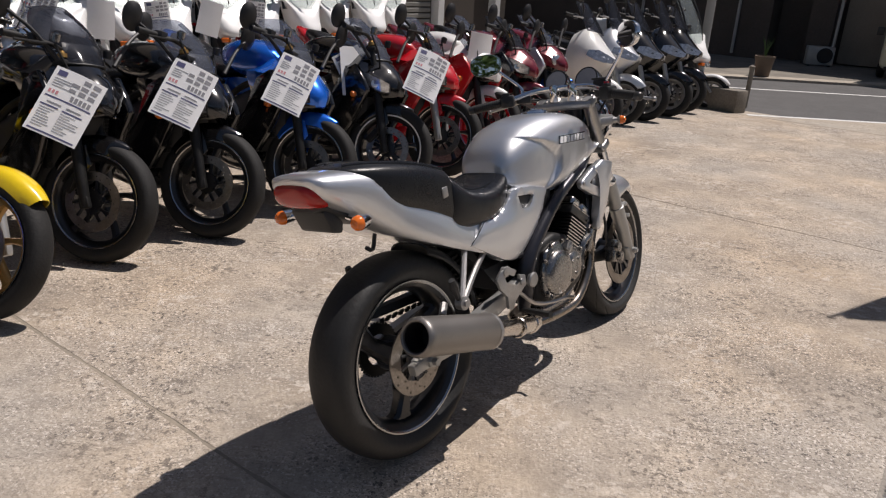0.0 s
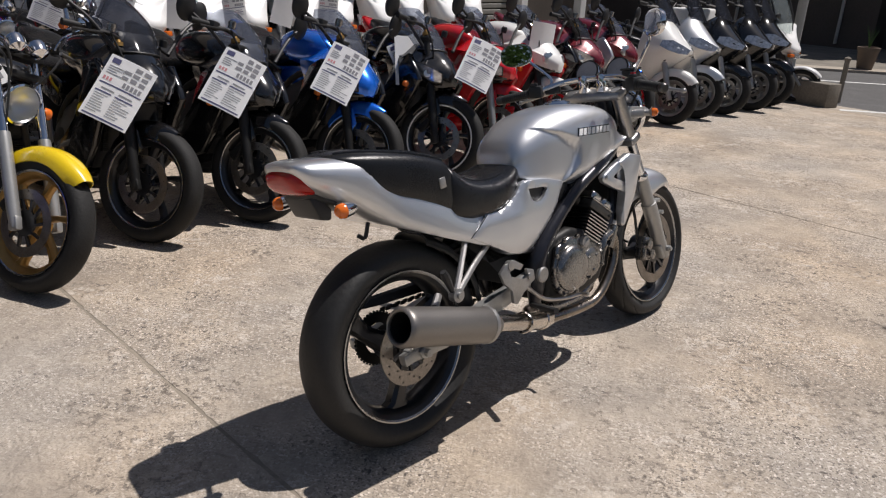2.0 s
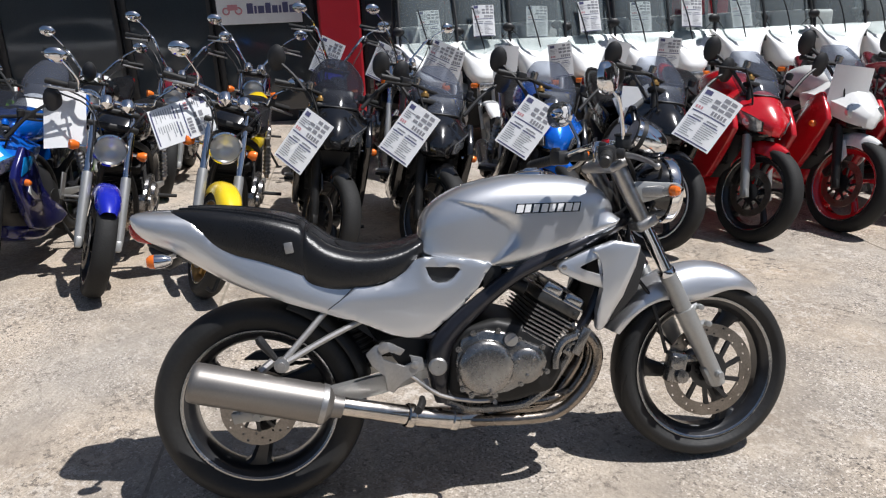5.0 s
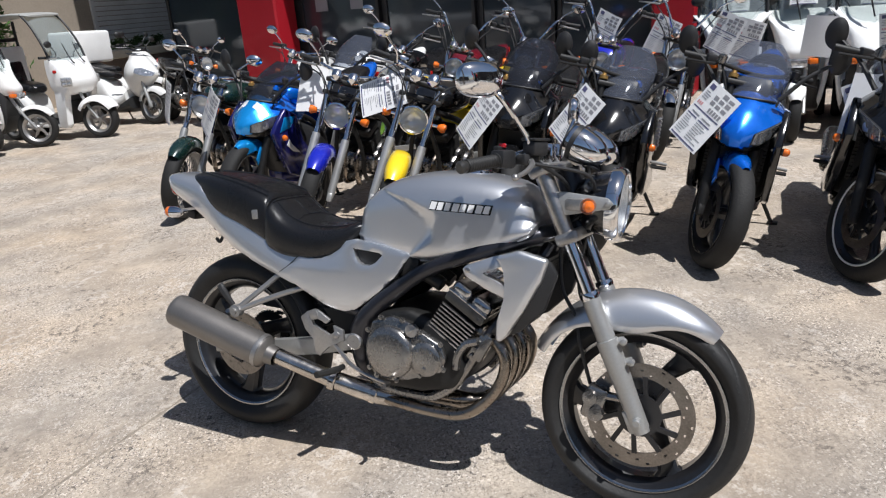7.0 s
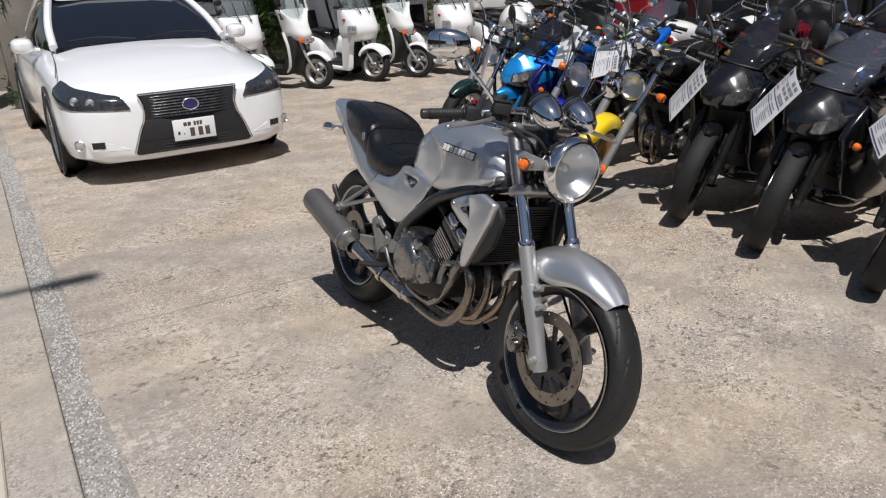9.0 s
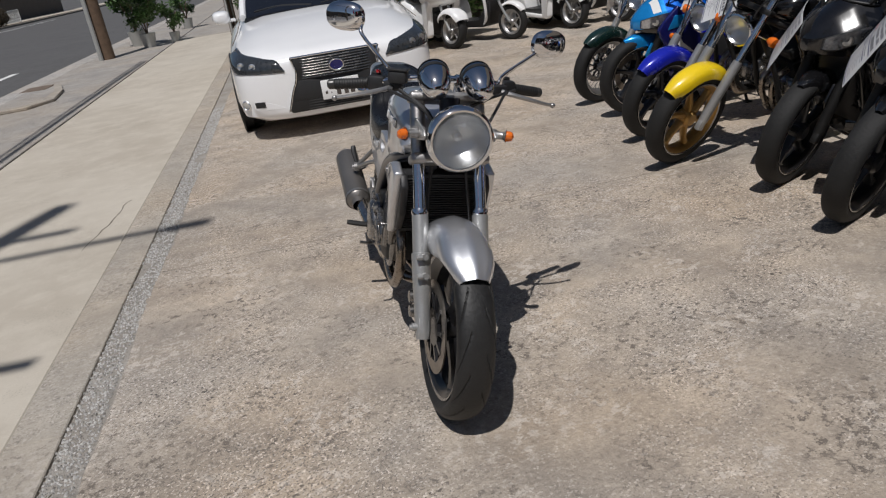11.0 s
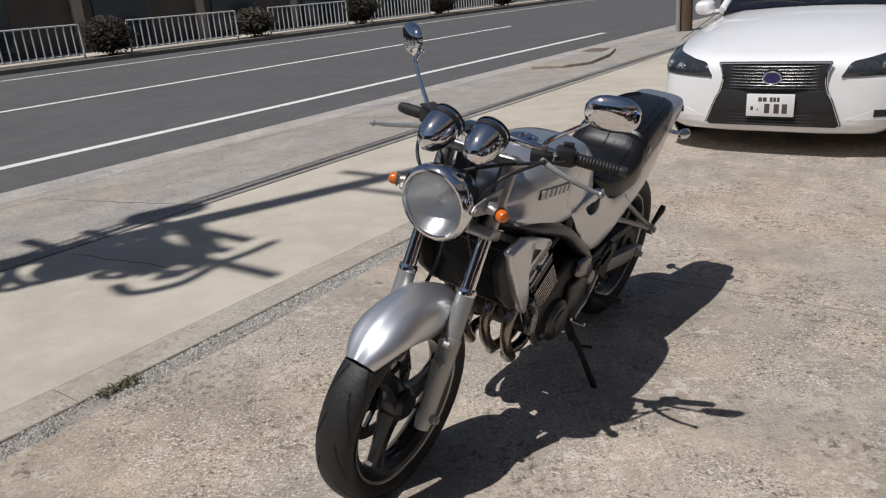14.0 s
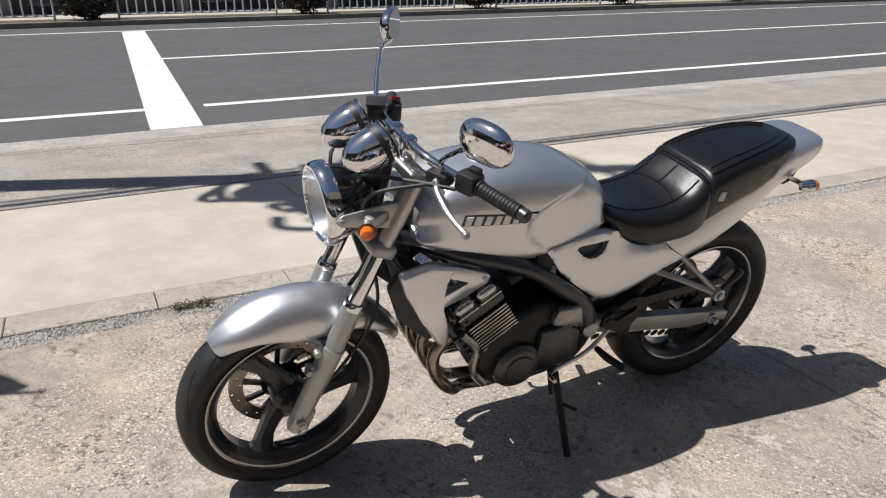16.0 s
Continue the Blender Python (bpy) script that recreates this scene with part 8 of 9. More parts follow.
# first row, standing side by side with their fronts to the yard
naked("old chrome-lamped motorcycle with a dark green front mudguard", place(-3.22, -0.855, HEAD_P + 11, wheelbase=1.48), "green_dark", "green_dark", "alu", 8, wire=True, axle=1.48, lamp_y=1.2, lamp_z=0.81)
sport("blue sports motorcycle with black and white trim", place(-3.18, -0.28, HEAD_P - 3, -8.0), "sky_blue", "navy", "sky_blue", "rim_black", 8, lean=-8.0, screen="smoke", nose_z=0.815, tall=-0.02, flank="blue", stripe="white")
naked("black naked motorcycle with a bright blue front mudguard", place(-3.06, 0.43, HEAD_P + 4, wheelbase=1.48), "black_paint", "deep_blue", "rim_black", 18, axle=1.48, lamp_y=1.2, lamp_z=0.765)
naked("black and yellow naked motorcycle with gold wheels", place(-2.92, 1.055, HEAD_P - 1, wheelbase=1.48), "black_paint", "yellow", "gold", 24, cowl="yellow", axle=1.48, lamp_y=1.2, lamp_z=0.765)
sport("black faired touring motorcycle with a tall smoked screen", place(-3.12, 1.68, HEAD_P + 3), "black_paint", "black_paint", "black_paint", "rim_black", 24, screen="smoke", tall=0.0, nose_z=0.88)
sport("black faired sports motorcycle with clear screen", place(-3.05, 2.27, HEAD_P + 1), "black_paint", "black_paint", "black_paint", "rim_black", 26)
sport("blue and black faired sports motorcycle", place(-3.0, 2.93, HEAD_P - 2), "blue", "black_paint", "blue", "rim_black", 24, belly="black_paint")
sport("black sports motorcycle with a white rim stripe", place(-2.98, 3.62, HEAD_P - 1), "black_paint", "black_paint", "black_paint", "rim_black", 28, screen="screen", lip="white")
sport("red faired sports motorcycle with clear screen", place(-3.0, 4.25, HEAD_P), "red", "red", "red", "rim_black", 18, fork="fork_alu")
sport("white and red sports motorcycle with round lamps and red wheels", place(-3.05, 4.88, HEAD_P - 2), "white", "red", "white", "red", 14, round_eyes=True, nose_z=0.82)
sport("maroon faired motorcycle with smoked screen", place(-3.02, 5.42, HEAD_P), "maroon", "black_paint", "maroon", "rim_black", 10, screen="smoke")
sport("maroon and silver motorcycle with red wheels and a blue mudguard", place(-3.1, 6.08, HEAD_P), "maroon", "silver", "blue", "red", 8, round_eyes=True)
scooter("silver white maxi scooter", place(-3.12, 6.9, HEAD_P), "white", "plastic", 0.28)
scooter("silver grey maxi scooter with smoked screen", place(-3.12, 7.47, HEAD_P), "silver", "plastic", 0.34)
scooter("black maxi scooter with tall screen", place(-3.05, 7.95, HEAD_P), "black_paint", "plastic", 0.3)
scooter("dark blue-black maxi scooter", place(-2.98, 8.47, HEAD_P), "black_paint", "plastic", 0.34)
scooter("black maxi scooter beside a canopy scooter", place(-2.98, 8.95, HEAD_P), "black_paint", "plastic", 0.26)
canopy_scooter("white canopy scooter at the end of the row", place(-2.8, 9.62, HEAD_P, 0) @ Matrix.Diagonal((0.95, 0.95, 0.8, 1.0)), 10)

# second row
for k, (s, kw) in enumerate(((-1.5, dict(tank="white", guard="white")), (-0.4, dict(tank="black_paint", tall=0.12, wire=True, guard_chrome=True)),
                             (0.3, dict(tank="maroon", tall=0.2, wire=True, guard_chrome=True)), (0.95, dict(tank="black_paint", tall=0.16, wire=True, guard_chrome=True)),
                             (1.65, dict(tank="deep_blue", tall=0.22, wire=True, guard_chrome=True)), (2.25, dict(tank="black_paint", tall=0.18, wire=True, guard_chrome=True)))):
    naked("custom cruiser with high chrome handlebar" if k else "white classic motorcycle with a chrome lamp", place(-5.35 - 0.1 * (k % 2), s, HEAD_P + 3), steer=8 + 3 * (k % 3), **kw)
sport("white and green sports motorcycle", place(-4.75, -0.6, HEAD_P - 3), "white", "lime", "lime", "rim_black", 6, nose_z=0.88)
can = canopy_scooter("white canopy scooter with tall windscreen", place(-6.2, 2.75, HEAD_P, 0))
for k in range(1, 10):
    copy_thing(can, place(-6.2 - 0.1 * (k % 2), 2.75 + k * 0.55, HEAD_P + (3 if k % 3 == 0 else -2), 0))

# canopy scooters parked square to the row, by the side wall
wide_can = canopy_scooter("white wide-fronted canopy scooter with square lamps", place(-3.0, -5.55, HEAD_S + 12, 0), steer=16, wide=True)
for k, (p, s) in enumerate(((-3.0, -5.55), (-3.87, -5.5), (-4.82, -5.55), (-5.5, -5.42), (-6.15, -5.04))):
    if k:
        copy_thing(can if k % 2 else wide_can, place(p, s, HEAD_S + (12, 30, 14, 27, 3)[k], 0))
scooter("white and black delivery scooter", place(-7.12, -5.08, HEAD_S - 5, -8), "white", "plastic", 0.05)
cargo = scooter("white delivery scooter with a large cargo box", place(-8.35, -6.2, HEAD_S + 4, -2), "white", "plastic", 0.05)
bm = bmesh.new()
block(bm, (0, -0.1, 1.08), (0.78, 0.6, 0.52), None, 0.05, seg=3)
part("cargo_box", bm, "white_plastic", cargo, "large white cargo box")
for x in (-0.12, 0.12):
    bm = bmesh.new()
    tube(bm, [(x, -0.2, 0.6), (x, -0.15, 0.83)], 0.018, 8)
    part("box_bracket", bm, "plastic", cargo)
naked("black small motorcycle parked by the red column", place(-6.9, -3.9, HEAD_S - 25), "black_paint", "black_paint", "rim_black", 10)

# price sheets
price_tag(-3.2, 1.63, 0.76)
price_tag(-3.17, 2.22, 0.77)
price_tag(-3.12, 2.89, 0.775)
price_tag(-3.33, 3.64, 0.775, ((-0.3, 0.2, 0.93), (0.85, -0.2, 0.3)), True)
price_tag(-3.36, 3.66, 0.76, ((-0.3, -0.3, 0.9), (0.85, -0.2, 0.3)))
price_tag(-2.9, 3.86, 0.79)
price_tag(-3.23, 0.986, 0.906, ((-0.1, 0.95, 0.26), (0.85, 0.0, 0.5)))
price_tag(-3.466, 0.298, 0.92, UPRIGHT, True)
price_tag(-3.24, -0.44, 0.80, ((0, 0.5, 0.85), (0.85, -0.5, 0.25)))
price_tag(-3.42, -1.0, 0.86, ((0, 0.3, 0.93), (0.8, -0.6, 0.2)))
price_tag(-3.25, 4.95, 0.84, ((0, 0.15, 0.97), (0.9, -0.2, 0.2)), True)
for k, (s, z) in enumerate(((1.75, 1.05), (2.25, 0.98), (2.75, 0.98))):
    price_tag(-5.85, s, z, ((0, 0.45, 0.89), (0.9, -0.1, 0.35)))
for k in range(7):
    price_tag(-6.62, 2.77 + k * 0.55, 1.26 + 0.03 * (k % 2), ((-0.3, 0.05 * (k % 3 - 1), 0.95), (0.95, 0, 0.3)), w=0.2, h=0.28)
for k in range(5):
    price_tag(-6.2, 2.9 + k * 0.55, 0.9, ((0, 0.3 - 0.2 * (k % 3), 0.95), (0.9, -0.1, 0.3)), k % 2 == 1)


# ---- the white car ----
def half_ring(y, b, w, sh, top, crown=0.0):
    pts = [(0, b), (w * 0.45, b), (w * 0.82, b + 0.015), (w * 0.965, b + 0.07), (w, b + 0.2), (w * 1.0, (b + sh) / 2 + 0.06), (w * 0.985, sh - 0.06), (w * 0.955, sh), (w * 0.87, sh + (top - sh) * 0.5), (w * 0.6, top - (top - sh) * 0.12), (w * 0.3, top - 0.005), (0, top + crown)]
    full = pts + [(-x, z) for x, z in pts[-2:0:-1]]
    return [(x, y, z) for x, z in full]


def section(keys, span=4):
    return [half_ring(*k) for k in spline(keys, span)]


car = thing("car", "white sedan with a dark spindle grille, parked nose out", "car", m=pose(*(W(-1.12, -1.5) + Vector((0.026, -0.015, 0))), 0, 0, -32.2))
bm = bmesh.new()
rings(bm, section([(0.0, 0.225, 0.43, 0.56, 0.695), (-0.03, 0.19, 0.60, 0.60, 0.715), (-0.1, 0.17, 0.765, 0.645, 0.745), (-0.22, 0.16, 0.86, 0.69, 0.78), (-0.42, 0.16, 0.905, 0.73, 0.835), (-0.8, 0.17, 0.92, 0.79, 0.925),
                   (-1.35, 0.19, 0.92, 0.86, 1.01), (-1.7, 0.19, 0.92, 0.89, 1.03), (-2.6, 0.19, 0.92, 0.89, 1.02), (-3.6, 0.19, 0.915, 0.90, 1.02), (-4.4, 0.22, 0.88, 0.9, 1.03), (-4.75, 0.26, 0.8, 0.86, 0.98), (-4.85, 0.3, 0.7, 0.8, 0.9)]))
body = part("body", bm, "car_white", car, "pearl white painted body", angle=40)
car_tree = BVHTree.FromPolygons([v_.co.copy() for v_ in body.data.vertices], [tuple(q_.vertices) for q_ in body.data.polygons])


def on_car(x, y, z, out=0.0):
    """The point of the body shell seen from a point on its long axis towards (x, y), at height z."""
    d = Vector((x, y + 0.9, 0)).normalized()
    hit = car_tree.ray_cast(Vector((0, -0.9, z)) + d * 4, -d)[0]
    return (hit if hit else Vector((x, y, z))) + d * out


bm = bmesh.new()
rows = []
for y, w, z0, z1, wt in ((-1.33, 0.74, 0.9, 1.015, 0.7), (-1.6, 0.77, 0.92, 1.155, 0.70), (-1.9, 0.78, 0.93, 1.28, 0.645), (-2.2, 0.785, 0.93, 1.385, 0.61), (-2.5, 0.785, 0.93, 1.42, 0.59), (-3.0, 0.78, 0.94, 1.425, 0.58), (-3.5, 0.77, 0.95, 1.36, 0.57), (-4.0, 0.73, 0.98, 1.18, 0.58), (-4.35, 0.68, 1.0, 1.04, 0.6)):
    rows.append([(x * s_, y, z) for s_, x, z in ((1, w, z0), (1, w * 0.985, z0 + (z1 - z0) * 0.3), (1, (w + wt) / 2, z0 + (z1 - z0) * 0.75), (1, wt, z1 - 0.02), (1, wt * 0.5, z1), (-1, wt * 0.5, z1), (-1, wt, z1 - 0.02), (-1, (w + wt) / 2, z0 + (z1 - z0) * 0.75), (-1, w * 0.985, z0 + (z1 - z0) * 0.3), (-1, w, z0))])
rings(bm, rows)
part("cabin_glass", bm, "car_glass", car, "dark tinted glass", angle=30)
bm = bmesh.new()
loft(bm, [(-2.16, 0.55, 1.375, 1.395), (-2.3, 0.6, 1.39, 1.425), (-2.7, 0.6, 1.40, 1.445), (-3.1, 0.59, 1.40, 1.44), (-3.45, 0.57, 1.36, 1.39)], 4, 4.0, 28)
part("roof", bm, "car_white", car)
for s in (1, -1):
    bm = bmesh.new()
    tube(bm, [(s * 0.74, -1.34, 1.0), (s * 0.715, -1.65, 1.16), (s * 0.66, -1.95, 1.3), (s * 0.61, -2.22, 1.395), (s * 0.6, -2.6, 1.425), (s * 0.59, -3.1, 1.42), (s * 0.62, -3.6, 1.3), (s * 0.68, -4.2, 1.06)], 0.035, 10, 4)
    part("roof_pillar", bm, "car_white", car)
    bm = bmesh.new()
    loft(bm, [(-1.72, 0.02, 1.0, 1.05), (-1.66, 0.075, 0.965, 1.085), (-1.6, 0.09, 0.955, 1.09), (-1.52, 0.07, 0.965, 1.075), (-1.49, 0.03, 0.99, 1.05)], 4, 2.8, 20)
    block(bm, (-0.09 * s, -1.62, 0.985), (0.1, 0.05, 0.03), None, 0.01)
    bm.transform(Matrix.Translation((s * 0.96, 0.02, 0)))
    wm = part("wing_mirror", bm, "car_white", car)
    bm = bmesh.new()
    block(bm, (s * 0.96, -1.685, 1.025), (0.13, 0.012, 0.085), None, 0.005)
    part("mirror_glass", bm, "mirror", wm)
    # headlamp lying on the corner of the body
    bm = bmesh.new()
    rows = []
    for x, y, za, zb in spline(((0.435, -0.02, 0.59, 0.60), (0.50, -0.03, 0.592, 0.685), (0.62, -0.06, 0.598, 0.712), (0.74, -0.12, 0.605, 0.735), (0.83, -0.24, 0.615, 0.757), (0.885, -0.40, 0.635, 0.785), (0.9, -0.54, 0.69, 0.80)), 4):
        rows.append([on_car(s * x, y, za + (zb - za) * q_, 0.008 + 0.008 * math.sin(math.pi * q_)) for q_ in (0, 0.15, 0.35, 0.55, 0.75, 0.9, 1)] + [on_car(s * x, y, zb, -0.05), on_car(s * x, y, za, -0.05)])
    rings(bm, rows)
    hl = part("headlight", bm, "lamp_dark", car, "smoked wedge-shaped headlight", angle=60)
    for k_, (x, y, z) in enumerate(((0.70, -0.09, 0.66), (0.79, -0.17, 0.675))):
        bm = bmesh.new()
        lathe(bm, [(-0.02, 0.03), (0.006, 0.032), (0.009, 0.024), (0.003, 0.001)], on_car(s * x, y, z, 0.012), (s * 0.5, 1, 0.1), 20)
        part("projector_lens", bm, "reflector", hl)
    # fog lamp, slot and pocket in the bumper
    bm = bmesh.new()
    rows = []
    for x, y, za, zb in ((0.50, -0.01, 0.285, 0.295), (0.62, -0.04, 0.29, 0.345), (0.74, -0.09, 0.293, 0.375), (0.84, -0.19, 0.30, 0.39), (0.88, -0.28, 0.325, 0.38)):
        rows.append([on_car(s * x, y, za, 0.004), on_car(s * x, y, zb, 0.004), on_car(s * x, y, zb, -0.03), on_car(s * x, y, za, -0.03)])
    rings(bm, rows)
    fog = part("fog_pocket", bm, "car_white", car, angle=30)
    bm = bmesh.new()
    lathe(bm, [(-0.03, 0.042), (0.008, 0.044), (0.014, 0.036), (0.006, 0.03), (0.004, 0.001)], on_car(s * 0.815, -0.16, 0.34, 0.006), (s * 0.6, 1, 0), 22)
    part("fog_lamp", bm, "reflector", fog)
    bm = bmesh.new()
    rings(bm, [[on_car(s * x, y, 0.312, 0.006), on_car(s * x, y, 0.362, 0.006), on_car(s * x, y, 0.362, -0.01), on_car(s * x, y, 0.312, -0.01)] for x, y in ((0.66, -0.05), (0.745, -0.09))])
    part("slot", bm, "plastic", fog, smooth=False)
    for yy in (-0.95, -3.78):
        bm = bmesh.new()
        lathe(bm, [(-0.02, 0.385), (0.0, 0.385), (0.0, 0.345), (-0.1, 0.345)], (s * 0.925, yy, 0.345), (s, 0, 0), 40)
        lathe(bm, [(-0.1, 0.37), (-0.1, 0.001)], (s * 0.925, yy, 0.345), (s, 0, 0), 40)
        arch = part("wheel_arch", bm, "plastic", car, "dark wheel arch")
        wl = cast_wheel("wheel", Matrix.Translation((s * 0.83, yy, 0.335)), ["alu", "alu"], car, 0.235, 0.2, 10, 0.06, 0.04)
        part("tyre", moved(tyre_bm(0.335, 0.22, 0.24, 72, 14), Matrix.Translation((s * 0.83, yy, 0.335))), "rubber", wl)
# spindle grille
bm = bmesh.new()
prism(bm, [(-0.37, 0.69), (0.37, 0.69), (0.345, 0.6), (0.36, 0.5), (0.40, 0.43), (0.462, 0.255), (0.44, 0.235), (-0.44, 0.235), (-0.462, 0.255), (-0.40, 0.43), (-0.36, 0.5), (-0.345, 0.6)], -0.12, 0.018, 0.01, plane="xz")
gr = part("grille", bm, "plastic", car, "black spindle grille")
for i in range(8):
    z = 0.515 + i * 0.0225
    hw = 0.345 + abs(z - 0.6) * 0.12
    bm = bmesh.new()
    tube(bm, [(-hw, 0.006, z), (-hw * 0.5, 0.03, z), (0, 0.036, z), (hw * 0.5, 0.03, z), (hw, 0.006, z)], 0.0055, 6, 4)
    part("grille_slat", bm, "engine", gr)
for i in range(4):
    z = 0.252 + i * 0.022
    hw = 0.45 - (z - 0.25) * 0.35
    bm = bmesh.new()
    tube(bm, [(-hw, 0.004, z), (0, 0.026, z), (hw, 0.004, z)], 0.006, 6, 5)
    part("grille_slat", bm, "engine_mid", gr)
for s in (1, -1):
    bm = bmesh.new()
    tube(bm, [(s * 0.38, 0.012, 0.695), (s * 0.352, 0.022, 0.6), (s * 0.366, 0.022, 0.5), (s * 0.405, 0.018, 0.42), (s * 0.468, 0.012, 0.25)], 0.009, 8, 5)
    part("grille_trim", bm, "chrome", gr, "chrome grille trim")
bm = bmesh.new()
tube(bm, [(-0.38, 0.012, 0.695), (0, 0.03, 0.697), (0.38, 0.012, 0.695)], 0.009, 8, 5)
part("grille_trim", bm, "chrome", gr, "chrome grille trim")
bm = bmesh.new()
prism(bm, [(-0.355, 0.5), (0.355, 0.5), (0.42, 0.335), (-0.42, 0.335)], -0.02, 0.022, 0.006, plane="xz")
part("bumper_bar", bm, "plastic", gr, "black bumper bar")
bm = bmesh.new()
rings(bm, [[(0.068 * k * math.cos(t), y, 0.59 + 0.048 * k * math.sin(t)) for t in [2 * math.pi * i / 32 for i in range(32)]] for y, k in ((0.03, 1.0), (0.046, 1.0), (0.05, 0.9), (0.046, 0.8), (0.044, 0.4))])
em = part("emblem", bm, "chrome", gr, "oval chrome emblem")
bm = bmesh.new()
rings(bm, [[(0.054 * math.cos(t), y, 0.59 + 0.038 * math.sin(t)) for t in [2 * math.pi * i / 32 for i in range(32)]] for y in (0.045, 0.0475)])
part("emblem_field", bm, "navy", em, "dark blue field")
bm = bmesh.new()
block(bm, (0.0, 0.045, 0.392), (0.33, 0.012, 0.165), None, 0.004)
npl = part("number_plate", bm, "white_plastic", car, "white number plate with dark bars")
for x, z, w, h in ((-0.07, 0.468, 0.026, 0.03), (-0.038, 0.468, 0.026, 0.03), (0.006, 0.468, 0.018, 0.032), (0.03, 0.468, 0.018, 0.032), (0.054, 0.468, 0.018, 0.032), (-0.125, 0.402, 0.018, 0.026), (-0.085, 0.395, 0.01, 0.01), (-0.02, 0.402, 0.036, 0.068), (0.045, 0.402, 0.036, 0.068), (0.1, 0.402, 0.036, 0.068)):
    bm = bmesh.new()
    block(bm, (-x, 0.0515, z - 0.033), (w, 0.002, h))
    part("plate_bar", bm, "wall_dark", npl, smooth=False)
for s in (1, -1):
    bm = bmesh.new()
    tube(bm, [(s * 0.85, -0.55, 0.825), (s * 0.80, -0.9, 0.905), (s * 0.77, -1.3, 0.985)], 0.004, 6, 4)
    part("bonnet_gap", bm, "joint", car)
    bm = bmesh.new()
    tube(bm, [(s * 0.05, -1.36, 1.03), (s * 0.35, -1.42, 1.06), (s * 0.62, -1.4, 1.04)], 0.008, 6, 4)
    part("wiper", bm, "plastic", car)

# ---- the small cream van across the side street ----
van = thing("van", "small cream box van with dark windscreen", "van", m=pose(*W(-1.33, 16.2, 0.02), 0, 0, HEAD_S + 180 + 4) @ Matrix.Diagonal((0.88, 0.9, 0.76, 1.0)))
bm = bmesh.new()
loft(bm, [(-3.35, 0.66, 0.3, 1.76), (-3.2, 0.72, 0.24, 1.82), (-1.2, 0.735, 0.22, 1.86), (-0.55, 0.73, 0.22, 1.8), (-0.32, 0.725, 0.22, 1.55), (-0.12, 0.72, 0.22, 1.08), (-0.03, 0.69, 0.24, 0.98), (0.0, 0.62, 0.28, 0.9)], 5, 6.0, 40)
vb = part("body", bm, "cream", van, "cream painted body", angle=50)
bm = bmesh.new()
rings(bm, [[(x, y, z) for x, y, z in ((-0.62, -0.085, 1.08), (0.62, -0.085, 1.08), (0.56, -0.40, 1.66), (-0.56, -0.40, 1.66))], [(x, y, z) for x, y, z in ((-0.62, -0.06, 1.085), (0.62, -0.06, 1.085), (0.56, -0.375, 1.67), (-0.56, -0.375, 1.67))]])
part("windscreen", bm, "car_glass", van, "dark windscreen", smooth=False)
for z, w, h, mn, nm in ((0.62, 0.62, 0.07, "plastic", "grille"), (0.42, 0.8, 0.11, "plastic", "lower_grille"), (0.27, 1.2, 0.09, "plastic", "bumper")):
    bm = bmesh.new()
    block(bm, (0, 0.005, z), (w, 0.03, h), None, 0.012)
    part(nm, bm, mn, van)
bm = bmesh.new()
block(bm, (0, 0.03, 0.42), (0.33, 0.012, 0.165), None, 0.004)
part("number_plate", bm, "yellow_plate", van, "yellow plate")
for s in (1, -1):
    bm = bmesh.new()
    block(bm, (s * 0.56, -0.01, 0.78), (0.2, 0.05, 0.18), None, 0.03)
    part("headlight", bm, "reflector", van)
    bm = bmesh.new()
    block(bm, (s * 0.83, -0.3, 1.12), (0.14, 0.06, 0.2), None, 0.025)
    part("wing_mirror", bm, "plastic", van)
    for yy in (-0.55, -2.8):
        wl = cast_wheel("wheel", Matrix.Translation((s * 0.67, yy, 0.265)), ["alu", "alu"], van, 0.16, 0.13, 8, 0.05, 0.03)
        part("tyre", moved(tyre_bm(0.265, 0.145, 0.165, 48, 12), Matrix.Translation((s * 0.67, yy, 0.265))), "rubber", wl)

# ---- roadside poles, cables and plants ----
up = thing("utility_pole", "tall concrete utility pole with arms and cables", "utility pole", m=pose(*W(3.32, 5.3)))
bm = bmesh.new()
tube(bm, [(0, 0, 0), (0, 0, 12.8)], [0.16, 0.1], 14)
part("pole", bm, "concrete_wall", up)

for z, a0, a1, th in ((10.6, -1.36, 0.1, 0.04), (7.25, -1.5, 0.4, 0.045), (6.6, -0.9, 0.5, 0.05), (8.0, -0.75, 0.5, 0.05), (11.4, -0.5, 0.5, 0.05)):
    bm = bmesh.new()
    tube(bm, [A_P * a0 + Vector((0, 0, z)), A_P * a1 + Vector((0, 0, z))], th, 8)
    part("cross_arm", bm, "pole_paint", up)
bm = bmesh.new()
block(bm, A_P * -1.42 + Vector((0, 0, 10.58)), (0.3, 0.13, 0.1), Matrix.Rotation(radians(HEAD_P + 90), 4, "Z"), 0.04)
part("lamp_head", bm, "pole_paint", up)
for a, z, r, h in ((-0.38, 6.3, 0.22, 0.75), (-0.72, 6.75, 0.13, 0.4), (0.4, 8.1, 0.18, 0.5)):
    bm = bmesh.new()
    lathe(bm, [(0, 0.001), (0, r), (h, r), (h + 0.05, 0.001)], A_P * a + Vector((0, 0, z)), (0, 0, 1), 18)
    part("transformer", bm, "pole_paint", up)
r3 = random.Random(3)
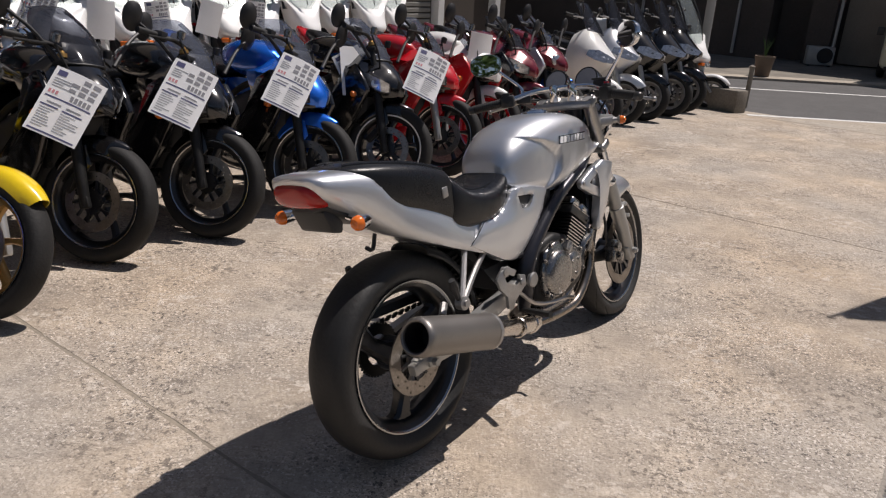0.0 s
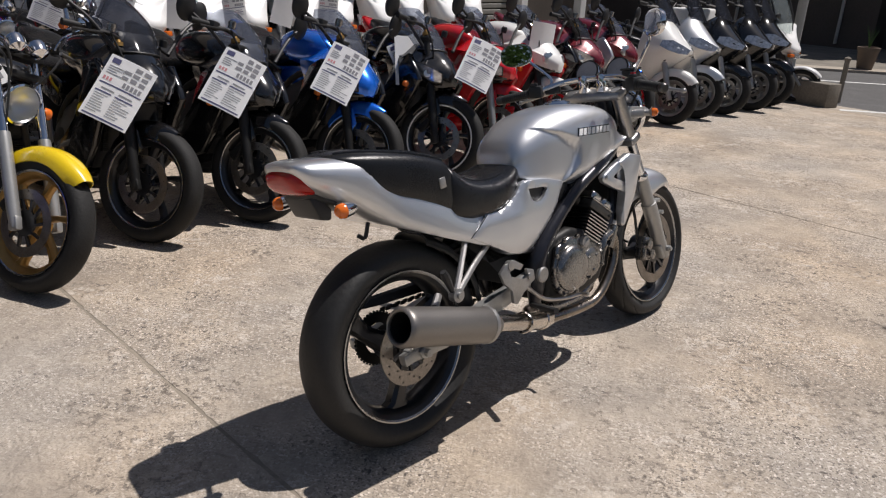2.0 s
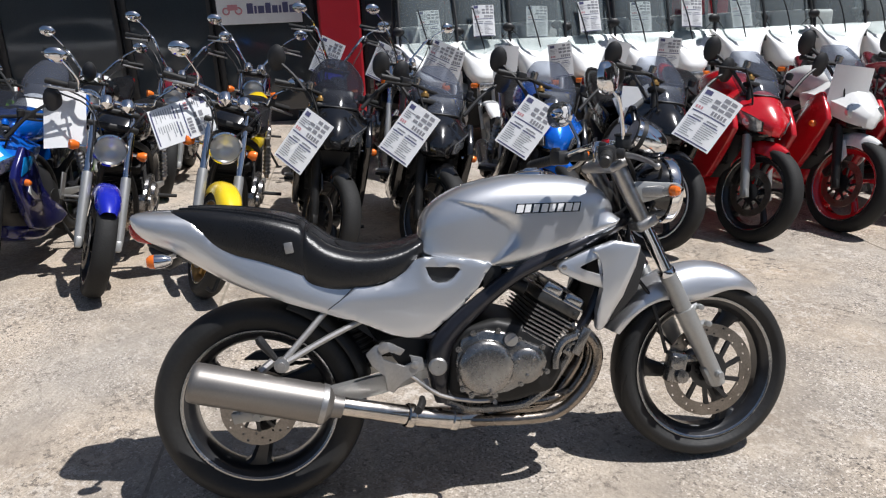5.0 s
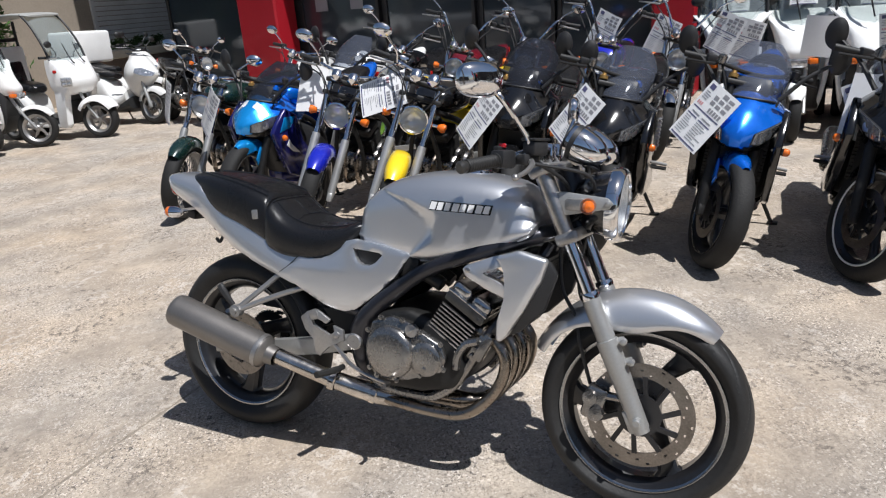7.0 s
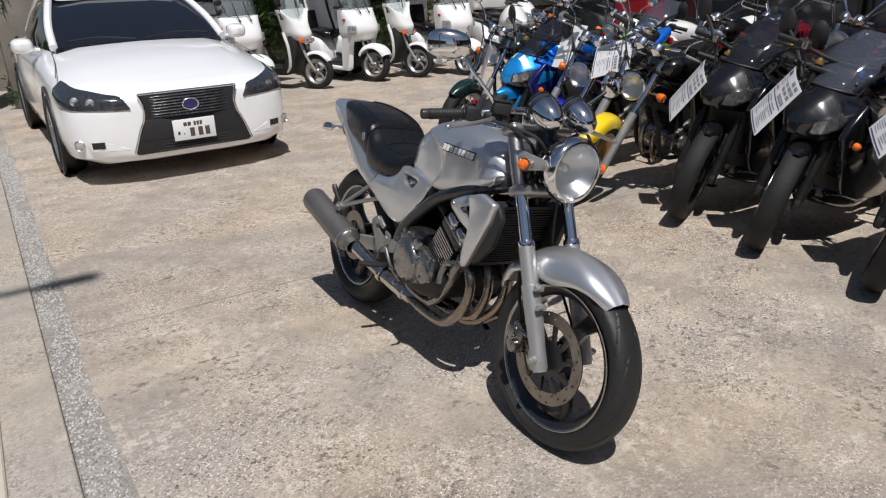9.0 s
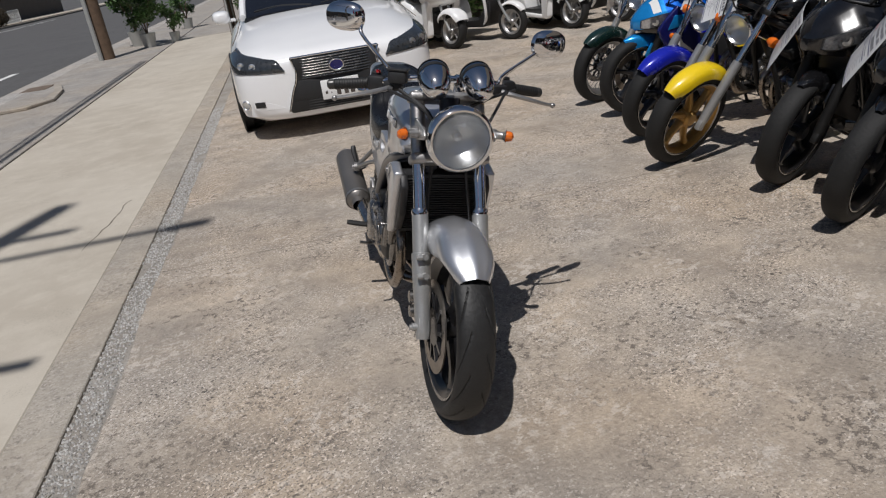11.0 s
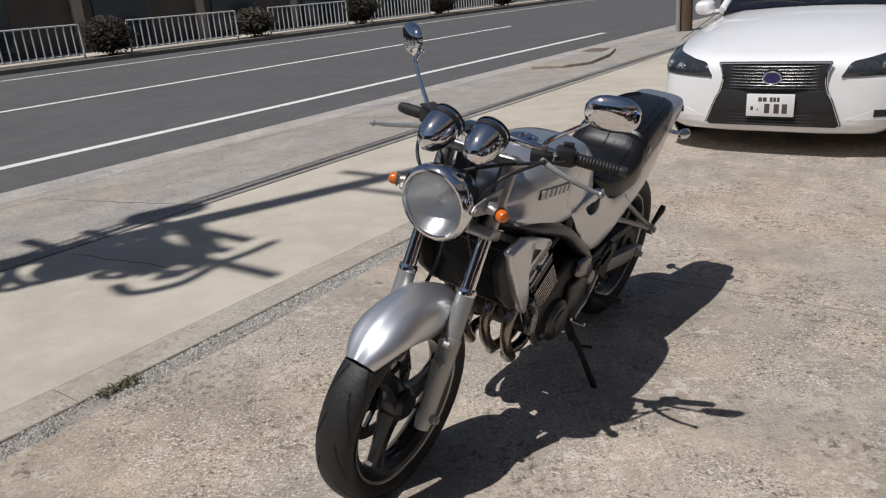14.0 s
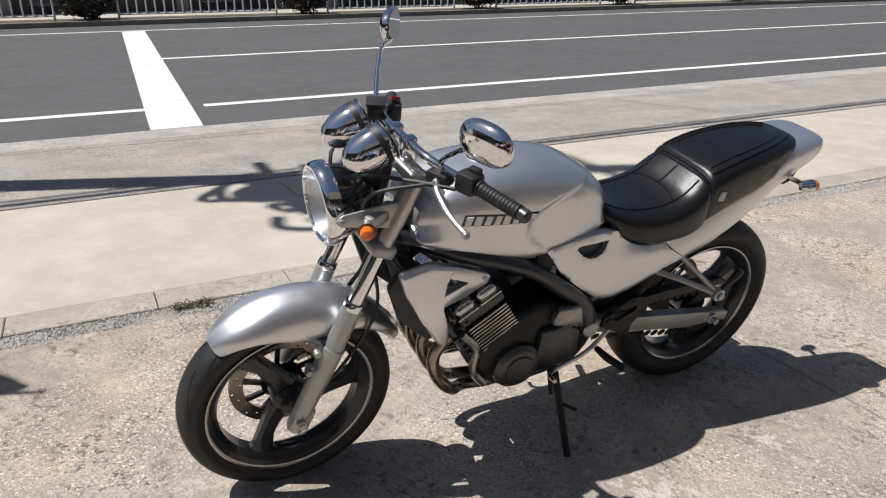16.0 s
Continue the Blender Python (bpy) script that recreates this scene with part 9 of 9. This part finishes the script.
for i in range(7):
    bm = bmesh.new()
    z = 5.7 + i * 0.36
    c_ = A_P * (-0.3 - 0.7 * r3.random()) + A_S * (0.2 - 0.4 * r3.random()) + Vector((0, 0, z))
    tube(bm, [Vector((0, 0, z + 0.2))] + [c_ + A_P * (0.3 * (r3.random() - 0.5)) + A_S * (0.4 * (r3.random() - 0.5)) + Vector((0, 0, 0.5 * (r3.random() - 0.5))) for k_ in range(4)] + [Vector((0, 0, z + 0.4))], 0.025 + 0.02 * r3.random(), 6, 4)
    part("cable_loop", bm, "plastic", up)
for pts in (((-0.9, 8.1), (-0.98, 7.7), (-1.05, 7.2), (-1.2, 6.6), (-1.15, 6.15), (-0.95, 6.2)),):
    bm = bmesh.new()
    tube(bm, [A_P * a + Vector((0, 0, z)) for a, z in pts], 0.04, 8, 5)
    part("cable_loop", bm, "plastic", up)
for a, z, r in ((0.0, 6.0, 0.035), (0.15, 6.35, 0.02)):
    bm = bmesh.new()
    c = A_P * a
    tube(bm, [c - A_S * 14 + Vector((0, 0, z)), c - A_S * 7 + Vector((0, 0, z - 0.25)), c + Vector((0, 0, z)), c + A_S * 8 + Vector((0, 0, z - 0.3)), c + A_S * 16 + Vector((0, 0, z))], r, 6, 6)
    part("overhead_cable", bm, "plastic", up)


def banner_flag(p, s, h=3.0):
    """Thin pole on a weighted foot with a narrow slack cloth."""
    ob = thing("banner_flag", "narrow slack cloth banner on a thin white pole", "banner", "banner flags", pose(*W(p, s)))
    b = bmesh.new()
    tube(b, [(0, 0, 0), (0, 0, h)], 0.011, 8)
    part("pole", b, "rail_white", ob)
    b = bmesh.new()
    lathe(b, [(0, 0.001), (0, 0.16), (0.08, 0.15), (0.12, 0.06), (0.2, 0.03)], (0, 0, 0), (0, 0, 1), 20)
    part("foot", b, "plastic", ob)
    b = bmesh.new()
    rows_ = []
    for k in range(13):
        f = k / 12
        z, w = h - 0.05 - 1.75 * f, 0.03 + 0.2 * math.sin(math.pi * f ** 0.8) ** 1.2
        rows_.append([A_P * (w * q) + A_S * (0.05 * math.sin(q * 4 + f * 3)) + Vector((0, 0, z - 0.12 * q)) for q in (0, 0.25, 0.5, 0.75, 1)])
    rings(b, [r_ + [v_ + A_S * 0.002 for v_ in r_[::-1]] for r_ in rows_])
    part("cloth", b, "red", ob)


for p, s in ((0.27, 5.03), (0.42, 7.35), (0.55, 8.25)):
    banner_flag(p, s)

rng = random.Random(11)
st_tree = thing("tree", "leafy street tree at the corner", "tree", m=pose(*W(2.2, 14.2)))
bm = bmesh.new()
tube(bm, [(0, 0, 0), (0.05, 0.02, 1.4), (-0.03, 0.05, 2.8), (0.1, 0, 4.4)], [0.13, 0.11, 0.09, 0.04], 12, 5)
for i in range(9):
    a = i * 2.3
    z = 2.3 + i * 0.22
    tube(bm, [(0, 0, z), (0.6 * math.cos(a), 0.6 * math.sin(a), z + 0.5), (1.3 * math.cos(a), 1.3 * math.sin(a), z + 0.8)], [0.05, 0.03, 0.012], 7, 4)
part("trunk", bm, "bark", st_tree)
bm = bmesh.new()
for i in range(12):
    a = i * 2.4
    leaves(bm, (1.1 * math.cos(a) * (0.4 + 0.06 * i), 1.1 * math.sin(a) * (0.4 + 0.06 * i), 3.0 + 0.17 * i), (0.75, 0.75, 0.5), 260, 0.09, rng, 0.2)
part("crown", bm, "leaf", st_tree, smooth=False)

wp = thing("wooden_pole", "dark reddish brown pole base at the kerb", "pole", m=pose(*W(3.45, -13.5)))
bm = bmesh.new()
tube(bm, [(0, 0, 0), (0.05, 0, 4), (0.1, 0, 8)], [0.16, 0.15, 0.13], 14)
part("pole", bm, "bark", wp)
bm = bmesh.new()
tube(bm, [(0.2, 0.1, 0), (0.24, 0.1, 5)], 0.05, 8)
part("stay", bm, "pole_paint", wp)
for k, (p, s, sc) in enumerate(((2.75, -15.1, 1.0), (2.2, -15.8, 0.7), (3.2, -16.2, 1.15), (2.4, -20.5, 0.9))):
    ps = thing("potted_shrub", "bright green potted shrub on the pavement", "potted plant", "pavement plants", pose(*W(p, s), 0, 0, k * 70) @ Matrix.Scale(sc, 4))
    bm = bmesh.new()
    lathe(bm, [(0, 0.001), (0, 0.14), (0.3, 0.19), (0.34, 0.2), (0.34, 0.17), (0.29, 0.16), (0.29, 0.001)], (0, 0, 0), (0, 0, 1), 20)
    part("pot", bm, "pole_paint", ps, "grey plant pot")
    bm = bmesh.new()
    for i in range(6):
        a = i * 1.05
        tube(bm, [(0, 0, 0.28), (0.12 * math.cos(a), 0.12 * math.sin(a), 0.7), (0.3 * math.cos(a), 0.3 * math.sin(a), 1.1)], [0.015, 0.01, 0.004], 5, 3)
    part("branchwork", bm, "bark", ps)
    bm = bmesh.new()
    for i in range(7):
        a = i * 0.9
        leaves(bm, (0.28 * math.cos(a), 0.28 * math.sin(a), 0.65 + 0.1 * i), (0.3, 0.3, 0.28), 130, 0.06, rng, 0.2)
    part("leaves", bm, "leaf", ps, smooth=False)

# ivy-grown post and board fence beside the car
fp = thing("boundary_fence", "weathered board fence with ivy beside the car", "fence", m=pose(*W(0.12, -7.2), 0, 0, HEAD_S))
for i in range(9):
    bm = bmesh.new()
    block(bm, (0.02 * (i % 2), -i * 0.16, 0.75 + 0.03 * (i % 3)), (0.03, 0.15, 1.5), Matrix.Rotation(0.02 * ((i % 3) - 1), 4, "X"), 0.004)
    part("board", bm, "bark" if i % 3 else "pole_paint", fp, smooth=False)
bm = bmesh.new()
block(bm, (-0.45, 0.1, 1.0), (0.5, 0.3, 2.0), None, 0.02)
part("gate_post", bm, "concrete_wall", fp, "stained concrete post")
bm = bmesh.new()
for i in range(10):
    leaves(bm, (-0.2 - 0.06 * (i % 4), 0.25 - 0.12 * (i % 3), 0.2 + 0.2 * i), (0.14, 0.14, 0.2), 70, 0.035, rng, 0.2)
part("ivy", bm, "leaf", fp, smooth=False)

# side wall, slatted hut wall and greenery behind the canopy scooters
side_wall = thing("side_house", "beige slatted house wall beside the yard", "house", kind="structure")
bm = bmesh.new()
wallbox(bm, -14.0, -7.6, -9.4, -9.2, 0, 5)
part("wall", bm, "wall_beige", side_wall, smooth=False)
for i in range(34):
    bm = bmesh.new()
    z0 = 0.1 + i * 0.092
    wallbox(bm, -14.0, -10.0, -9.2, -9.175 + 0.003 * math.sin(i * 2.3), z0, z0 + 0.08, bevel=0.006)
    part("siding_board", bm, "siding", side_wall, smooth=False)
bm = bmesh.new()
wallbox(bm, -10.02, -9.94, -9.2, -9.15, 0, 5, bevel=0.006)
part("corner_trim", bm, "siding", side_wall, smooth=False)
planter = thing("planter_wall", "cream coping on a tan block that stands in for a scooter's container", "planter", kind="structure")
# added tan block in place of the container on the far scooter's rear
bm = bmesh.new()
wallbox(bm, -11.6, -9.2, -8.75, -8.4, 0, 0.78, bevel=0.01)
part("wall", bm, "terracotta", planter, smooth=False)
bm = bmesh.new()
wallbox(bm, -11.65, -9.15, -8.8, -8.35, 0.78, 0.93, bevel=0.02)
part("coping", bm, "coping", planter, "rounded cream coping")
bm = bmesh.new()
for i in range(9):
    leaves(bm, W(-9.6 - 0.17 * i, -8.6, 0.98 + 0.05 * (i % 3)), (0.14, 0.14, 0.12), 60, 0.045, rng, 0.2)
part("foliage", bm, "leaf", planter, "sparse low shrubs", smooth=False)
bm = bmesh.new()
wallbox(bm, -7.6, 0.0, -9.6, -9.4, 0, 1.4)
tagged(part("yard_wall", bm, "concrete_wall", smooth=False), "stained block wall behind the greenery", "wall", kind="structure")
bm = bmesh.new()
for i in range(120):
    p = -7.7 + 7.4 * (i / 120) + 0.1 * math.sin(i * 7)
    o = W(p, -8.75 + 0.3 * math.sin(i * 3.3), 0.4 + 2.6 * ((i * 37) % 10) / 10)
    leaves(bm, o, (0.45, 0.45, 0.45), 190, 0.07, rng, 0.15)
tagged(part("hedge", bm, "leaf", smooth=False), "overgrown green hedge behind the canopy scooters", "hedge", kind="stuff")
bm = bmesh.new()
for i in range(55):
    o = W(0.23 + 0.05 * rng.random(), 2.98 + 0.16 * rng.random(), 0.0)
    a = rng.random() * 6.28
    tube(bm, [o, o + Vector((0.012 * math.cos(a), 0.012 * math.sin(a), 0.018)), o + Vector((0.03 * math.cos(a), 0.03 * math.sin(a), 0.022))], [0.003, 0.0025, 0.0008], 4, 2)
tagged(part("moss_tuft", bm, "moss"), "small dull green weed tuft growing in the gravel strip", "weed", kind="stuff")
